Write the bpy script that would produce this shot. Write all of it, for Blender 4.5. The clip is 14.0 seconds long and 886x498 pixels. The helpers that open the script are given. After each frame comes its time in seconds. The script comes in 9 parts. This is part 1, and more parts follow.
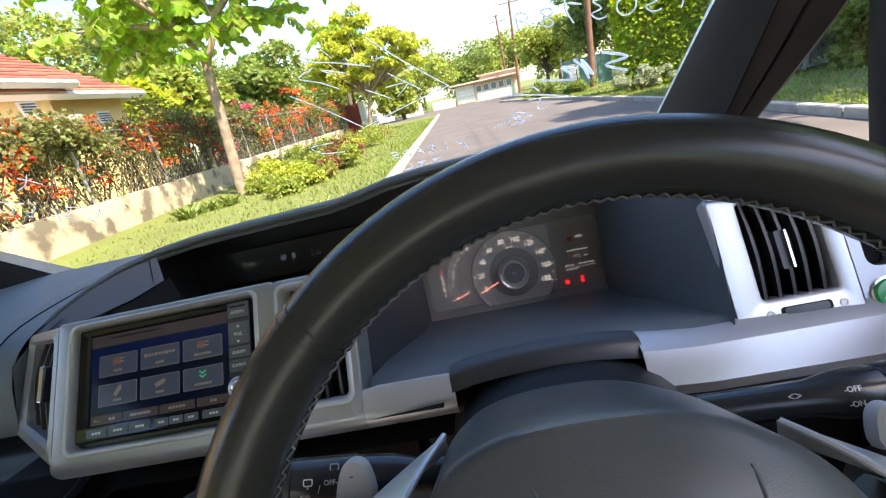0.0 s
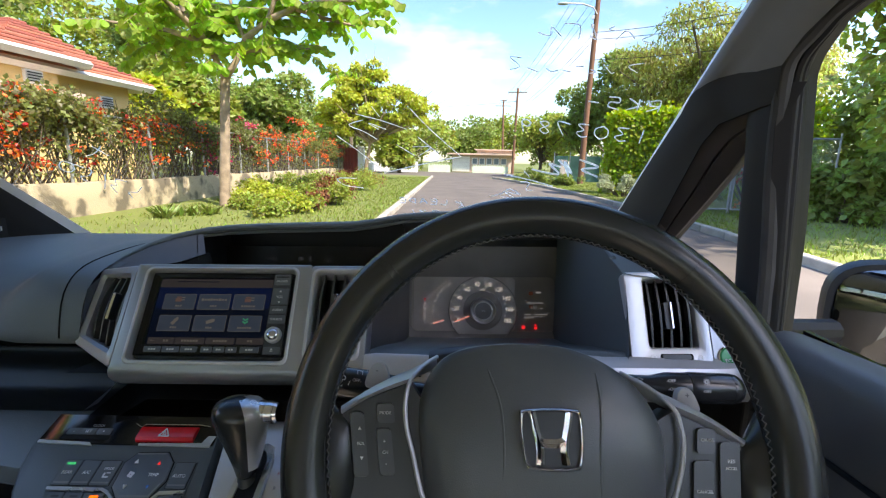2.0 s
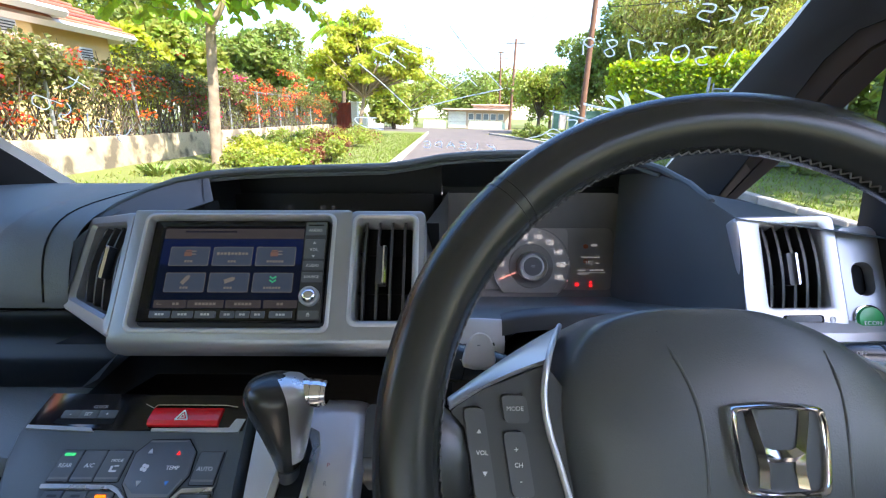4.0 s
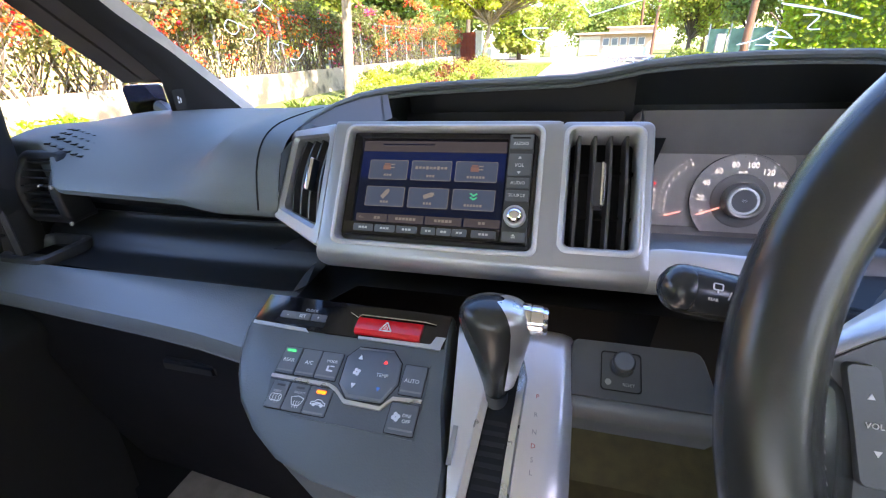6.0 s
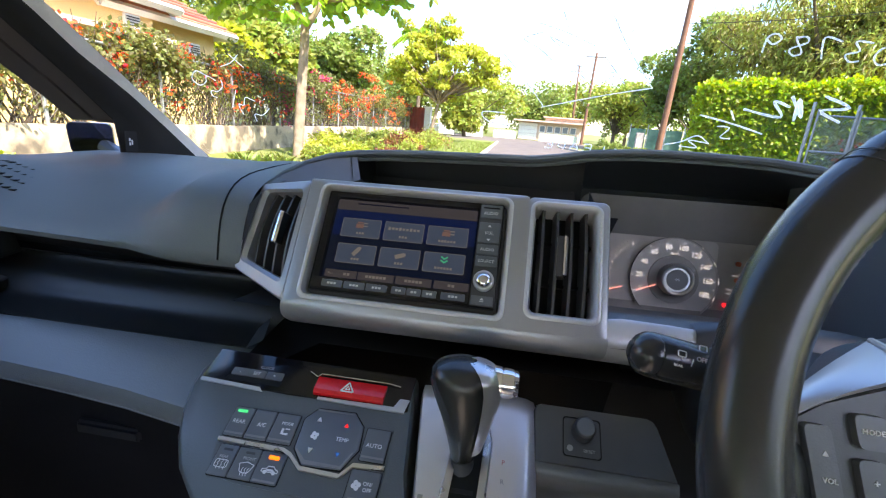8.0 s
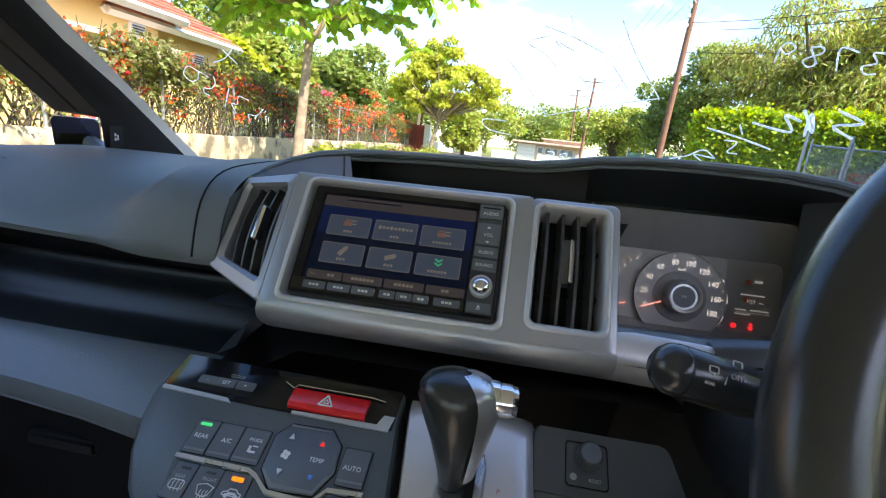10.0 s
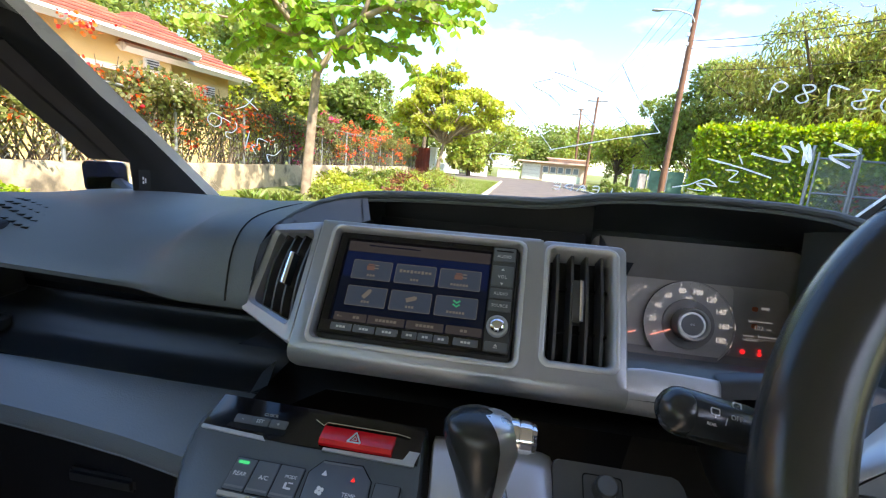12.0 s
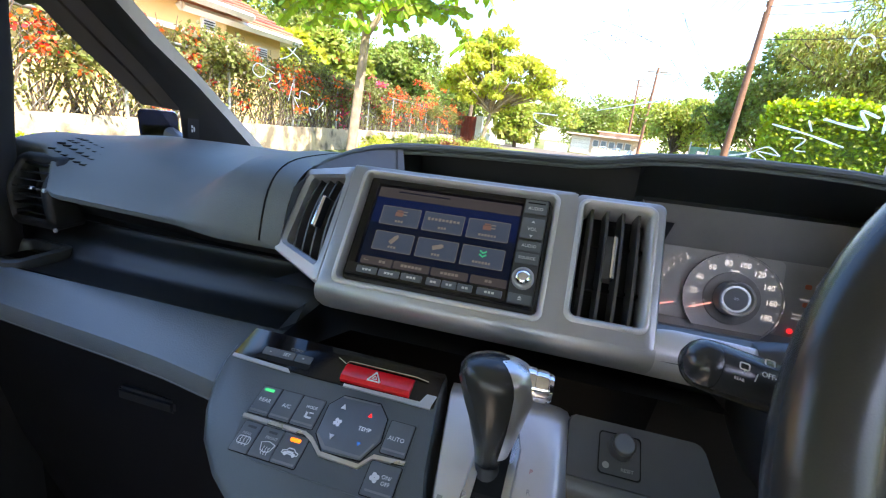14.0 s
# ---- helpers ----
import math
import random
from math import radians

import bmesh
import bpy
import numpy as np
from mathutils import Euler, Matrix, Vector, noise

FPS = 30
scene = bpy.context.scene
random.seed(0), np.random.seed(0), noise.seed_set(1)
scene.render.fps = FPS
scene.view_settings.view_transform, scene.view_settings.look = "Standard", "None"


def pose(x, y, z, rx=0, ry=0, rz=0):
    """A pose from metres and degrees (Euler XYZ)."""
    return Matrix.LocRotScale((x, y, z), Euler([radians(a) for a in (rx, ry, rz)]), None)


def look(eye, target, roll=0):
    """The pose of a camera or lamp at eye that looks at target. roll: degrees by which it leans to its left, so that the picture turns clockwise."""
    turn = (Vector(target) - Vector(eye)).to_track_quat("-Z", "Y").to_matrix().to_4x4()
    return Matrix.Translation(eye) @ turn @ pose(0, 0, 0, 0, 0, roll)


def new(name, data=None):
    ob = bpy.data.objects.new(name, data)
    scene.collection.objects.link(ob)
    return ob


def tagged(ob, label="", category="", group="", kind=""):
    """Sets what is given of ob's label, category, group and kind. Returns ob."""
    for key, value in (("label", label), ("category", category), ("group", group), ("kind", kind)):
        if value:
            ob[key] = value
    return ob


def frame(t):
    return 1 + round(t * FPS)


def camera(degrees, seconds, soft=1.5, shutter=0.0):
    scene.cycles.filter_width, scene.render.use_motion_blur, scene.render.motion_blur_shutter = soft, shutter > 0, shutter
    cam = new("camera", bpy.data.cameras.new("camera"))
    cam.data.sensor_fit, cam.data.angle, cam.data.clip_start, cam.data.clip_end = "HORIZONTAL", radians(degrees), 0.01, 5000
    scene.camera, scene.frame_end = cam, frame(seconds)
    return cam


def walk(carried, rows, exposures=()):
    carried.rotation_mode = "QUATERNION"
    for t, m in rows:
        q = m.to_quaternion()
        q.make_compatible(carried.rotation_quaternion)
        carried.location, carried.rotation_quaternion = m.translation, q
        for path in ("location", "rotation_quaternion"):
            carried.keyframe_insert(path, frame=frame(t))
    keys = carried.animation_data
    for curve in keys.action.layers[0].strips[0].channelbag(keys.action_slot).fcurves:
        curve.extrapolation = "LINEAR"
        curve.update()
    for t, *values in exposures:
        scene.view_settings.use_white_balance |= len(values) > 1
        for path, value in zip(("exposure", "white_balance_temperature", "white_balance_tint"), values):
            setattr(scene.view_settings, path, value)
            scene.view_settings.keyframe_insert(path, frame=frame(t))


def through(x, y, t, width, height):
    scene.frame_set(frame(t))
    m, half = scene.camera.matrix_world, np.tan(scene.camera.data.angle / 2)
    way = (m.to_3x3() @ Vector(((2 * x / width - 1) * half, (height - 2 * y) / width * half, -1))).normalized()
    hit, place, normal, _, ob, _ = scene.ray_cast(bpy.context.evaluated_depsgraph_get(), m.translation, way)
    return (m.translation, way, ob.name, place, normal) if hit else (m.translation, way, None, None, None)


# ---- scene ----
cam = camera(90.0, 14.0, soft=1.2)
PATH = [
    (0, (0.0300, -0.0303, 1.3765), (-0.3231, 1.8338, 0.7440), -12.34),
    (0.5, (0.0300, -0.0883, 1.3627), (-0.2205, 1.8012, 0.7568), -7.26),
    (1, (0.0220, -0.1264, 1.3704), (-0.2064, 1.7996, 0.8820), -3.87),
    (1.5, (0.0168, -0.1638, 1.3788), (-0.1963, 1.7875, 0.9956), -0.27),
    (2, (0.0171, -0.2036, 1.3822), (-0.1897, 1.7477, 0.9953), 1.30),
    (2.2, (0.0245, -0.2039, 1.3795), (-0.1768, 1.7474, 0.9899), 1.14),
    (4.3, (-0.1107, -0.0866, 1.3237), (-0.2795, 1.7901, 0.6535), 1.22),
    (4.5, (-0.1388, -0.0726, 1.3099), (-0.3113, 1.7767, 0.5680), 1.59),
    (5, (-0.1732, -0.0611, 1.2968), (-0.4565, 1.7600, 0.5201), 2.16),
    (5.5, (-0.1763, -0.0632, 1.2969), (-0.6342, 1.7134, 0.5006), 0.34),
    (6, (-0.1660, -0.0901, 1.3090), (-0.8229, 1.6086, 0.4827), -1.41),
    (6.5, (-0.1727, -0.0884, 1.3076), (-0.6781, 1.6754, 0.5116), 1.89),
    (7, (-0.1518, -0.0923, 1.2966), (-0.5406, 1.7602, 0.6507), 4.41),
    (7.5, (-0.1811, -0.1119, 1.3109), (-0.6014, 1.7525, 0.7213), 4.46),
    (8, (-0.1910, -0.1097, 1.3093), (-0.6248, 1.7645, 0.7625), 4.71),
    (8.2, (-0.1926, -0.1109, 1.3121), (-0.6315, 1.7676, 0.7843), 4.97),
    (10.3, (-0.1975, -0.0761, 1.2846), (-0.6136, 1.8231, 0.8155), 7.38),
    (10.5, (-0.2013, -0.0765, 1.2850), (-0.6214, 1.8223, 0.8181), 8.34),
    (11, (-0.1954, -0.0835, 1.2977), (-0.6375, 1.8198, 0.8711), 8.60),
    (11.5, (-0.1990, -0.0919, 1.3012), (-0.6578, 1.8108, 0.8900), 6.28),
    (12, (-0.2012, -0.1036, 1.3119), (-0.6756, 1.8011, 0.9283), 5.04),
    (12.5, (-0.2016, -0.1053, 1.3037), (-0.6829, 1.7938, 0.9019), 6.30),
    (13, (-0.2221, -0.1084, 1.3053), (-0.8206, 1.7517, 0.8788), 10.59),
    (13.5, (-0.2038, -0.0998, 1.2960), (-0.8057, 1.7483, 0.8246), 9.90),
    (14, (-0.1887, -0.0975, 1.2909), (-0.8115, 1.7278, 0.7613), 7.08),
]
EXPOSURES = [(0, 3.06, 6850, 21), (1.0, 2.82, 6800, 20), (2.0, 2.62, 6700, 19), (4.5, 3.60, 6200, 24), (5.0, 3.88, 6350, 27), (5.5, 4.10, 6500, 29), (6.5, 4.04, 6550, 29), (7.0, 3.66, 6650, 26), (7.5, 3.56, 6550, 25), (8.0, 3.42, 6550, 24),
             (10.5, 3.16, 6650, 20), (12.0, 3.12, 6650, 20), (13.0, 3.16, 6550, 20), (14.0, 3.62, 6500, 22)]
walk(cam, [(t, look(eye, target, roll)) for t, eye, target, roll in PATH], EXPOSURES)

# ---- world, sun ----
SUN_DIR = Vector((0.56, -0.40, 0.80)).normalized()
elev, azim = math.asin(SUN_DIR.z), math.atan2(SUN_DIR.x, SUN_DIR.y)
world = bpy.data.worlds.new("world")
scene.world = world
world.use_nodes = True
wn, wl = world.node_tree.nodes, world.node_tree.links
wn.clear()
w_out, w_bg = wn.new("ShaderNodeOutputWorld"), wn.new("ShaderNodeBackground")
sky = wn.new("ShaderNodeTexSky")
sky.sky_type, sky.sun_disc, sky.sun_elevation, sky.sun_rotation = "NISHITA", False, elev, azim
w_co, w_map = wn.new("ShaderNodeTexCoord"), wn.new("ShaderNodeMapping")
w_map.inputs["Scale"].default_value = (1.6, 1.6, 4.2)
w_map.inputs["Location"].default_value = (0.3, 0.5, 0.2)
w_noise, w_ramp, w_mix = wn.new("ShaderNodeTexNoise"), wn.new("ShaderNodeValToRGB"), wn.new("ShaderNodeMixRGB")
w_noise.inputs["Scale"].default_value, w_noise.inputs["Detail"].default_value, w_noise.inputs["Roughness"].default_value = 2.2, 8, 0.55
w_ramp.color_ramp.elements[0].position, w_ramp.color_ramp.elements[1].position = 0.57, 0.76
w_mix.inputs["Color2"].default_value = (3.6, 3.6, 3.65, 1)
wl.new(w_co.outputs["Generated"], w_map.inputs["Vector"])
wl.new(w_map.outputs["Vector"], w_noise.inputs["Vector"])
wl.new(w_noise.outputs["Fac"], w_ramp.inputs["Fac"])
wl.new(w_ramp.outputs["Color"], w_mix.inputs["Fac"])
w_hue = wn.new("ShaderNodeHueSaturation")
w_hue.inputs["Saturation"].default_value, w_hue.inputs["Value"].default_value = 1.21, 0.92
wl.new(sky.outputs["Color"], w_hue.inputs["Color"])
wl.new(w_hue.outputs["Color"], w_mix.inputs["Color1"])
wl.new(w_mix.outputs["Color"], w_bg.inputs["Color"])
w_bg.inputs["Strength"].default_value = 0.13
wl.new(w_bg.outputs["Background"], w_out.inputs["Surface"])
sun = new("sun", bpy.data.lights.new("sun", "SUN"))
sun.data.energy, sun.data.angle, sun.data.color = 3.05, radians(0.6), (1.0, 0.93, 0.80)
sun.matrix_world = look(SUN_DIR * 60, (0, 0, 0))


# ---- materials ----
def node_mat(name):
    m = bpy.data.materials.new(name)
    m.use_nodes = True
    return m, m.node_tree.nodes, m.node_tree.links, m.node_tree.nodes["Principled BSDF"]


def surface(name, colour, rough=0.5, metal=0.0, vary=0.12, scale=6.0, grain=0.0, grain_scale=600.0, random_tint=0.0,
            second=None, second_amount=0.5, coat=0.0, rough_vary=0.08, island=0.0, emit=0.0, spec=0.5):
    """Base colour with broad blotches, fine grain relief and an uneven gloss."""
    m, n, l, b = node_mat(name)
    b.inputs["Metallic"].default_value, b.inputs["Roughness"].default_value = metal, rough
    b.inputs["Specular IOR Level"].default_value = spec
    b.inputs["Coat Weight"].default_value, b.inputs["Coat Roughness"].default_value = coat, 0.08
    co = n.new("ShaderNodeTexCoord")
    big = n.new("ShaderNodeTexNoise")
    big.inputs["Scale"].default_value, big.inputs["Detail"].default_value = scale, 6
    l.new(co.outputs["Object"], big.inputs["Vector"])
    ramp = n.new("ShaderNodeValToRGB")
    ramp.color_ramp.elements[0].position, ramp.color_ramp.elements[1].position = 0.32, 0.68
    dark = second or tuple(c * (1 - vary) for c in colour)
    light = tuple(min(1, c * (1 + vary)) for c in colour)
    if second:
        dark = tuple(a * second_amount + c * (1 - second_amount) for a, c in zip(second, colour))
    ramp.color_ramp.elements[0].color, ramp.color_ramp.elements[1].color = (*dark, 1), (*light, 1)
    l.new(big.outputs["Fac"], ramp.inputs["Fac"])
    colour_out = ramp.outputs["Color"]
    if random_tint or island:
        hsv = n.new("ShaderNodeHueSaturation")
        src = n.new("ShaderNodeObjectInfo") if random_tint else n.new("ShaderNodeNewGeometry")
        rnd = src.outputs["Random"] if random_tint else src.outputs["Random Per Island"]
        a = random_tint or island
        mr = n.new("ShaderNodeMapRange")
        mr.inputs["To Min"].default_value, mr.inputs["To Max"].default_value = 1 - a, 1 + a
        l.new(rnd, mr.inputs["Value"])
        l.new(mr.outputs["Result"], hsv.inputs["Value"])
        mh = n.new("ShaderNodeMapRange")
        mh.inputs["To Min"].default_value, mh.inputs["To Max"].default_value = 0.5 - a * 0.06, 0.5 + a * 0.06
        l.new(rnd, mh.inputs["Value"])
        l.new(mh.outputs["Result"], hsv.inputs["Hue"])
        l.new(colour_out, hsv.inputs["Color"])
        colour_out = hsv.outputs["Color"]
    l.new(colour_out, b.inputs["Base Color"])
    mr = n.new("ShaderNodeMapRange")
    mr.inputs["To Min"].default_value, mr.inputs["To Max"].default_value = max(0.02, rough - rough_vary), min(1, rough + rough_vary)
    l.new(big.outputs["Fac"], mr.inputs["Value"])
    l.new(mr.outputs["Result"], b.inputs["Roughness"])
    if grain:
        fine = n.new("ShaderNodeTexNoise")
        fine.inputs["Scale"].default_value, fine.inputs["Detail"].default_value = grain_scale, 3
        l.new(co.outputs["Object"], fine.inputs["Vector"])
        bump = n.new("ShaderNodeBump")
        bump.inputs["Strength"].default_value, bump.inputs["Distance"].default_value = grain, 0.35 / grain_scale
        l.new(fine.outputs["Fac"], bump.inputs["Height"])
        l.new(bump.outputs["Normal"], b.inputs["Normal"])
    if emit:
        b.inputs["Emission Color"].default_value, b.inputs["Emission Strength"].default_value = (*colour, 1), emit
    return m


def leafy(name, colour, through=0.35, spread=0.35, hue=0.03):
    """Leaves: each with its own tint, some light coming through."""
    m, n, l, b = node_mat(name)
    geo, hsv = n.new("ShaderNodeNewGeometry"), n.new("ShaderNodeHueSaturation")
    hsv.inputs["Color"].default_value = (*colour, 1)
    for sock, lo, hi in (("Value", 1 - spread, 1 + spread), ("Hue", 0.5 - hue, 0.5 + hue)):
        mr = n.new("ShaderNodeMapRange")
        mr.inputs["To Min"].default_value, mr.inputs["To Max"].default_value = lo, hi
        l.new(geo.outputs["Random Per Island"], mr.inputs["Value"])
        l.new(mr.outputs["Result"], hsv.inputs[sock])
    l.new(hsv.outputs["Color"], b.inputs["Base Color"])
    b.inputs["Roughness"].default_value = 0.45
    tr, mix, out = n.new("ShaderNodeBsdfTranslucent"), n.new("ShaderNodeMixShader"), n["Material Output"]
    br = n.new("ShaderNodeHueSaturation")
    br.inputs["Value"].default_value, br.inputs["Saturation"].default_value = 1.5, 1.1
    l.new(hsv.outputs["Color"], br.inputs["Color"])
    l.new(br.outputs["Color"], tr.inputs["Color"])
    mix.inputs["Fac"].default_value = through
    l.new(b.outputs["BSDF"], mix.inputs[1])
    l.new(tr.outputs["BSDF"], mix.inputs[2])
    l.new(mix.outputs["Shader"], out.inputs["Surface"])
    return m


def clear_glass(name, tint=(0.93, 0.97, 0.95)):
    m, n, l, b = node_mat(name)
    n.remove(b)
    t, g, f, mix = n.new("ShaderNodeBsdfTransparent"), n.new("ShaderNodeBsdfGlossy"), n.new("ShaderNodeLayerWeight"), n.new("ShaderNodeMixShader")
    t.inputs["Color"].default_value = (*tint, 1)
    g.inputs["Roughness"].default_value = 0.02
    f.inputs["Blend"].default_value = 0.5
    po, sc = n.new("ShaderNodeMath"), n.new("ShaderNodeMath")
    po.operation, po.inputs[1].default_value = "POWER", 5.0
    sc.operation, sc.inputs[1].default_value, sc.inputs[2].default_value = "MULTIPLY_ADD", 0.24, 0.015
    l.new(f.outputs["Facing"], po.inputs[0])
    l.new(po.outputs[0], sc.inputs[0])
    l.new(sc.outputs[0], mix.inputs["Fac"])
    l.new(t.outputs["BSDF"], mix.inputs[1])
    l.new(g.outputs["BSDF"], mix.inputs[2])
    l.new(mix.outputs["Shader"], n["Material Output"].inputs["Surface"])
    return m


PAD = surface("dash_pad_plastic", (0.098, 0.117, 0.124), 0.52, vary=0.12, scale=5, grain=0.5, grain_scale=550)
PAD_LOW = surface("lower_dash_plastic", (0.105, 0.124, 0.133), 0.40, vary=0.12, scale=5, grain=0.5, grain_scale=550)
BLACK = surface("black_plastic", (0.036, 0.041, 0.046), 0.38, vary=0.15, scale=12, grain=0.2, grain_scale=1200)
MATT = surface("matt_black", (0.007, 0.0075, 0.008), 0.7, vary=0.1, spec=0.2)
GLOSS = surface("gloss_black", (0.006, 0.006, 0.008), 0.10, vary=0.1, rough_vary=0.03)
BEZEL = surface("bezel_black", (0.006, 0.006, 0.008), 0.25, vary=0.1, rough_vary=0.03, spec=0.25)
SILVER = surface("silver_paint", (0.34, 0.357, 0.38), 0.36, metal=0.65, vary=0.04, scale=9, grain=0.05, grain_scale=2500, rough_vary=0.04)

# brighter copy of the silver paint: highlights on edges put into colour
SILVER_LIT = surface("lit_silver_paint", (0.50, 0.515, 0.54), 0.34, metal=0.5, vary=0.04, scale=9, rough_vary=0.04)
SATIN = surface("satin_silver", (0.60, 0.60, 0.61), 0.28, metal=0.8, vary=0.05, scale=20)
CHROME = surface("chrome", (0.75, 0.75, 0.77), 0.10, metal=1.0, vary=0.04, rough_vary=0.04)
LEATHER = surface("black_leather", (0.023, 0.026, 0.026), 0.26, vary=0.06, scale=14, grain=0.14, grain_scale=1300, rough_vary=0.03)
RUBBER = surface("black_rubber", (0.010, 0.010, 0.010), 0.75, vary=0.15, scale=20)
TRIM_GREY = surface("grey_pillar_trim", (0.17, 0.17, 0.172), 0.8, vary=0.06, scale=14, grain=0.3, grain_scale=800)
# light grey strip, whitened to stand for the sky light on it
TRIM_SKYLIT = surface("skylit_pillar_strip", (0.80, 0.80, 0.79), 0.28, vary=0.06, scale=14)
TRIM_DARK = surface("dark_pillar_trim", (0.019, 0.019, 0.020), 0.7, vary=0.1, spec=0.25, scale=14, grain=0.3, grain_scale=800)
TRIM_BROWN = surface("window_surround_trim", (0.060, 0.050, 0.047), 0.7, vary=0.1, scale=14)
HEADLINER = surface("headliner_cloth", (0.72, 0.71, 0.69), 0.95, vary=0.05, scale=25, grain=0.3, grain_scale=500)
LINING = surface("grey_cabin_lining", (0.38, 0.38, 0.37), 0.8, vary=0.08, scale=10, grain=0.3, grain_scale=500)
BODY_PAINT = surface("dark_car_paint", (0.012, 0.012, 0.016), 0.15, vary=0.1, coat=0.8, rough_vary=0.04)
SLAT = surface("vent_slat_plastic", (0.040, 0.042, 0.045), 0.42, vary=0.1, scale=20)
DOOR_PLASTIC = surface("door_panel_plastic", (0.075, 0.082, 0.088), 0.48, vary=0.12, scale=9, grain=0.4, grain_scale=700)
STALK = surface("stalk_plastic", (0.024, 0.027, 0.030), 0.22, vary=0.08, scale=20, rough_vary=0.03)
BLOCK = surface("switch_block_plastic", (0.064, 0.072, 0.079), 0.36, vary=0.12, scale=12, grain=0.2, grain_scale=900)
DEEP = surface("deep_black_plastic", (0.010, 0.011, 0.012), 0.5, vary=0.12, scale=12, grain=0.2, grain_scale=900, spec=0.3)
PRINT = surface("pale_print", (0.62, 0.63, 0.65), 0.6, vary=0.08)
PRINT_DIM = surface("grey_print", (0.32, 0.33, 0.34), 0.6, vary=0.08)
BUTTON = surface("button_plastic", (0.095, 0.108, 0.120), 0.45, vary=0.12, scale=20, grain=0.2, grain_scale=1500)
RED = surface("red_button", (0.72, 0.008, 0.014), 0.28, vary=0.12, scale=20, coat=0.3)
GREEN = surface("green_button", (0.01, 0.30, 0.07), 0.35, vary=0.15, scale=20, coat=0.3)
CARPET = surface("beige_carpet", (0.26, 0.24, 0.20), 0.95, vary=0.15, scale=30, grain=0.6, grain_scale=400)
PAINT_PEN = leafy("white_marker", (0.88, 0.88, 0.86), 0.75, 0.05, 0.0)
THREAD = surface("grey_thread", (0.12, 0.12, 0.12), 0.8, vary=0.2)
# strong tint that dims the bright outdoors against the cabin
GLASS = clear_glass("window_glass", (0.525, 0.542, 0.522))
GLASS_CLEAR = clear_glass("side_window_glass", (0.93, 0.95, 0.93))
GLASS_REAR_DIM = clear_glass("rear_dimming_glass", (0.62, 0.63, 0.63))
# mirror tint is lowered so that its reflection comes out dark
MIRROR = surface("darkened_mirror_glass", (0.15, 0.16, 0.16), 0.02, metal=1.0, vary=0.01, rough_vary=0.01)


def lamp_mat(name, colour, power, ior=1.5):
    m, n, l, b = node_mat(name)
    b.inputs["IOR"].default_value = ior
    b.inputs["Base Color"].default_value, b.inputs["Roughness"].default_value = (*[c * 0.3 for c in colour], 1), 0.12
    b.inputs["Emission Color"].default_value, b.inputs["Emission Strength"].default_value = (*colour, 1), power
    return m


LED_GREEN, LED_ORANGE = lamp_mat("green_lamp", (0.03, 0.50, 0.16), 0.16), lamp_mat("orange_lamp", (1.0, 0.16, 0.005), 0.26)
LED_RED, LED_BLUE = lamp_mat("red_lamp", (0.8, 0.02, 0.02), 0.16), lamp_mat("blue_lamp", (0.04, 0.16, 0.5), 0.08)
DIAL_GLOW = lamp_mat("dial_numerals", (0.66, 0.62, 0.55), 0.12)
READ_GLOW = lamp_mat("readout_segments", (0.36, 0.35, 0.33), 0.06)
NEEDLE = lamp_mat("needle_tip", (0.85, 0.30, 0.22), 0.16)
SCREEN = lamp_mat("screen_blue", (0.0015, 0.004, 0.014), 0.08, 1.28)
SCREEN_TOP = lamp_mat("screen_upper_blue", (0.002, 0.006, 0.028), 0.12, 1.28)
SCREEN_TILE = lamp_mat("screen_tile", (0.022, 0.030, 0.042), 0.16, 1.28)
SCREEN_BAR = lamp_mat("screen_bar", (0.022, 0.020, 0.020), 0.16, 1.28)
SCREEN_INK = lamp_mat("screen_ink", (0.11, 0.10, 0.085), 0.10)
SCREEN_RED = lamp_mat("screen_red", (0.10, 0.055, 0.042), 0.10)
SCREEN_GREEN = lamp_mat("screen_green", (0.015, 0.20, 0.09), 0.14)
DISPLAY_INK = lamp_mat("display_ink", (0.07, 0.073, 0.08), 0.03)


# ---- builders ----
def thing(name, label="", category="", base=(0, 0, 0), group="", kind="", m=None):
    """An Empty at its base; parts are given in the frame of m (the car or the street)."""
    e = new(name)
    e.empty_display_size = 0.05
    e.matrix_world = (m or Matrix()) @ Matrix.Translation(base)
    e["base"] = tuple(base)
    return tagged(e, label, category, group, kind)


def link_mesh(name, me, material, parent=None, label="", smooth=None):
    me.materials.append(material)
    ob = new(name, me)
    if smooth is not None:
        me.shade_smooth()
        me.set_sharp_from_angle(angle=radians(smooth))
    if parent:
        ob.parent = parent
        top = parent if "base" in parent else parent.parent
        if parent is top:
            ob.matrix_parent_inverse = Matrix.Translation(-Vector(top["base"]))
    return tagged(ob, label)


def part(name, bm, material, parent=None, label="", smooth=35, bevel=0.0):
    if bevel:
        bmesh.ops.bevel(bm, geom=[e for e in bm.edges if e.is_manifold and e.calc_face_angle(0) > 0.5], offset=bevel, segments=2, affect="EDGES", clamp_overlap=True)
    bmesh.ops.recalc_face_normals(bm, faces=bm.faces)
    me = bpy.data.meshes.new(name)
    bm.to_mesh(me)
    bm.free()
    return link_mesh(name, me, material, parent, label, smooth)


def structure(name, bm, material, label, category, m=None, smooth=35, bevel=0.0):
    ob = part(name, bm, material, None, label, smooth, bevel)
    if m:
        ob.matrix_world = m
    return tagged(ob, label, category, kind="structure")


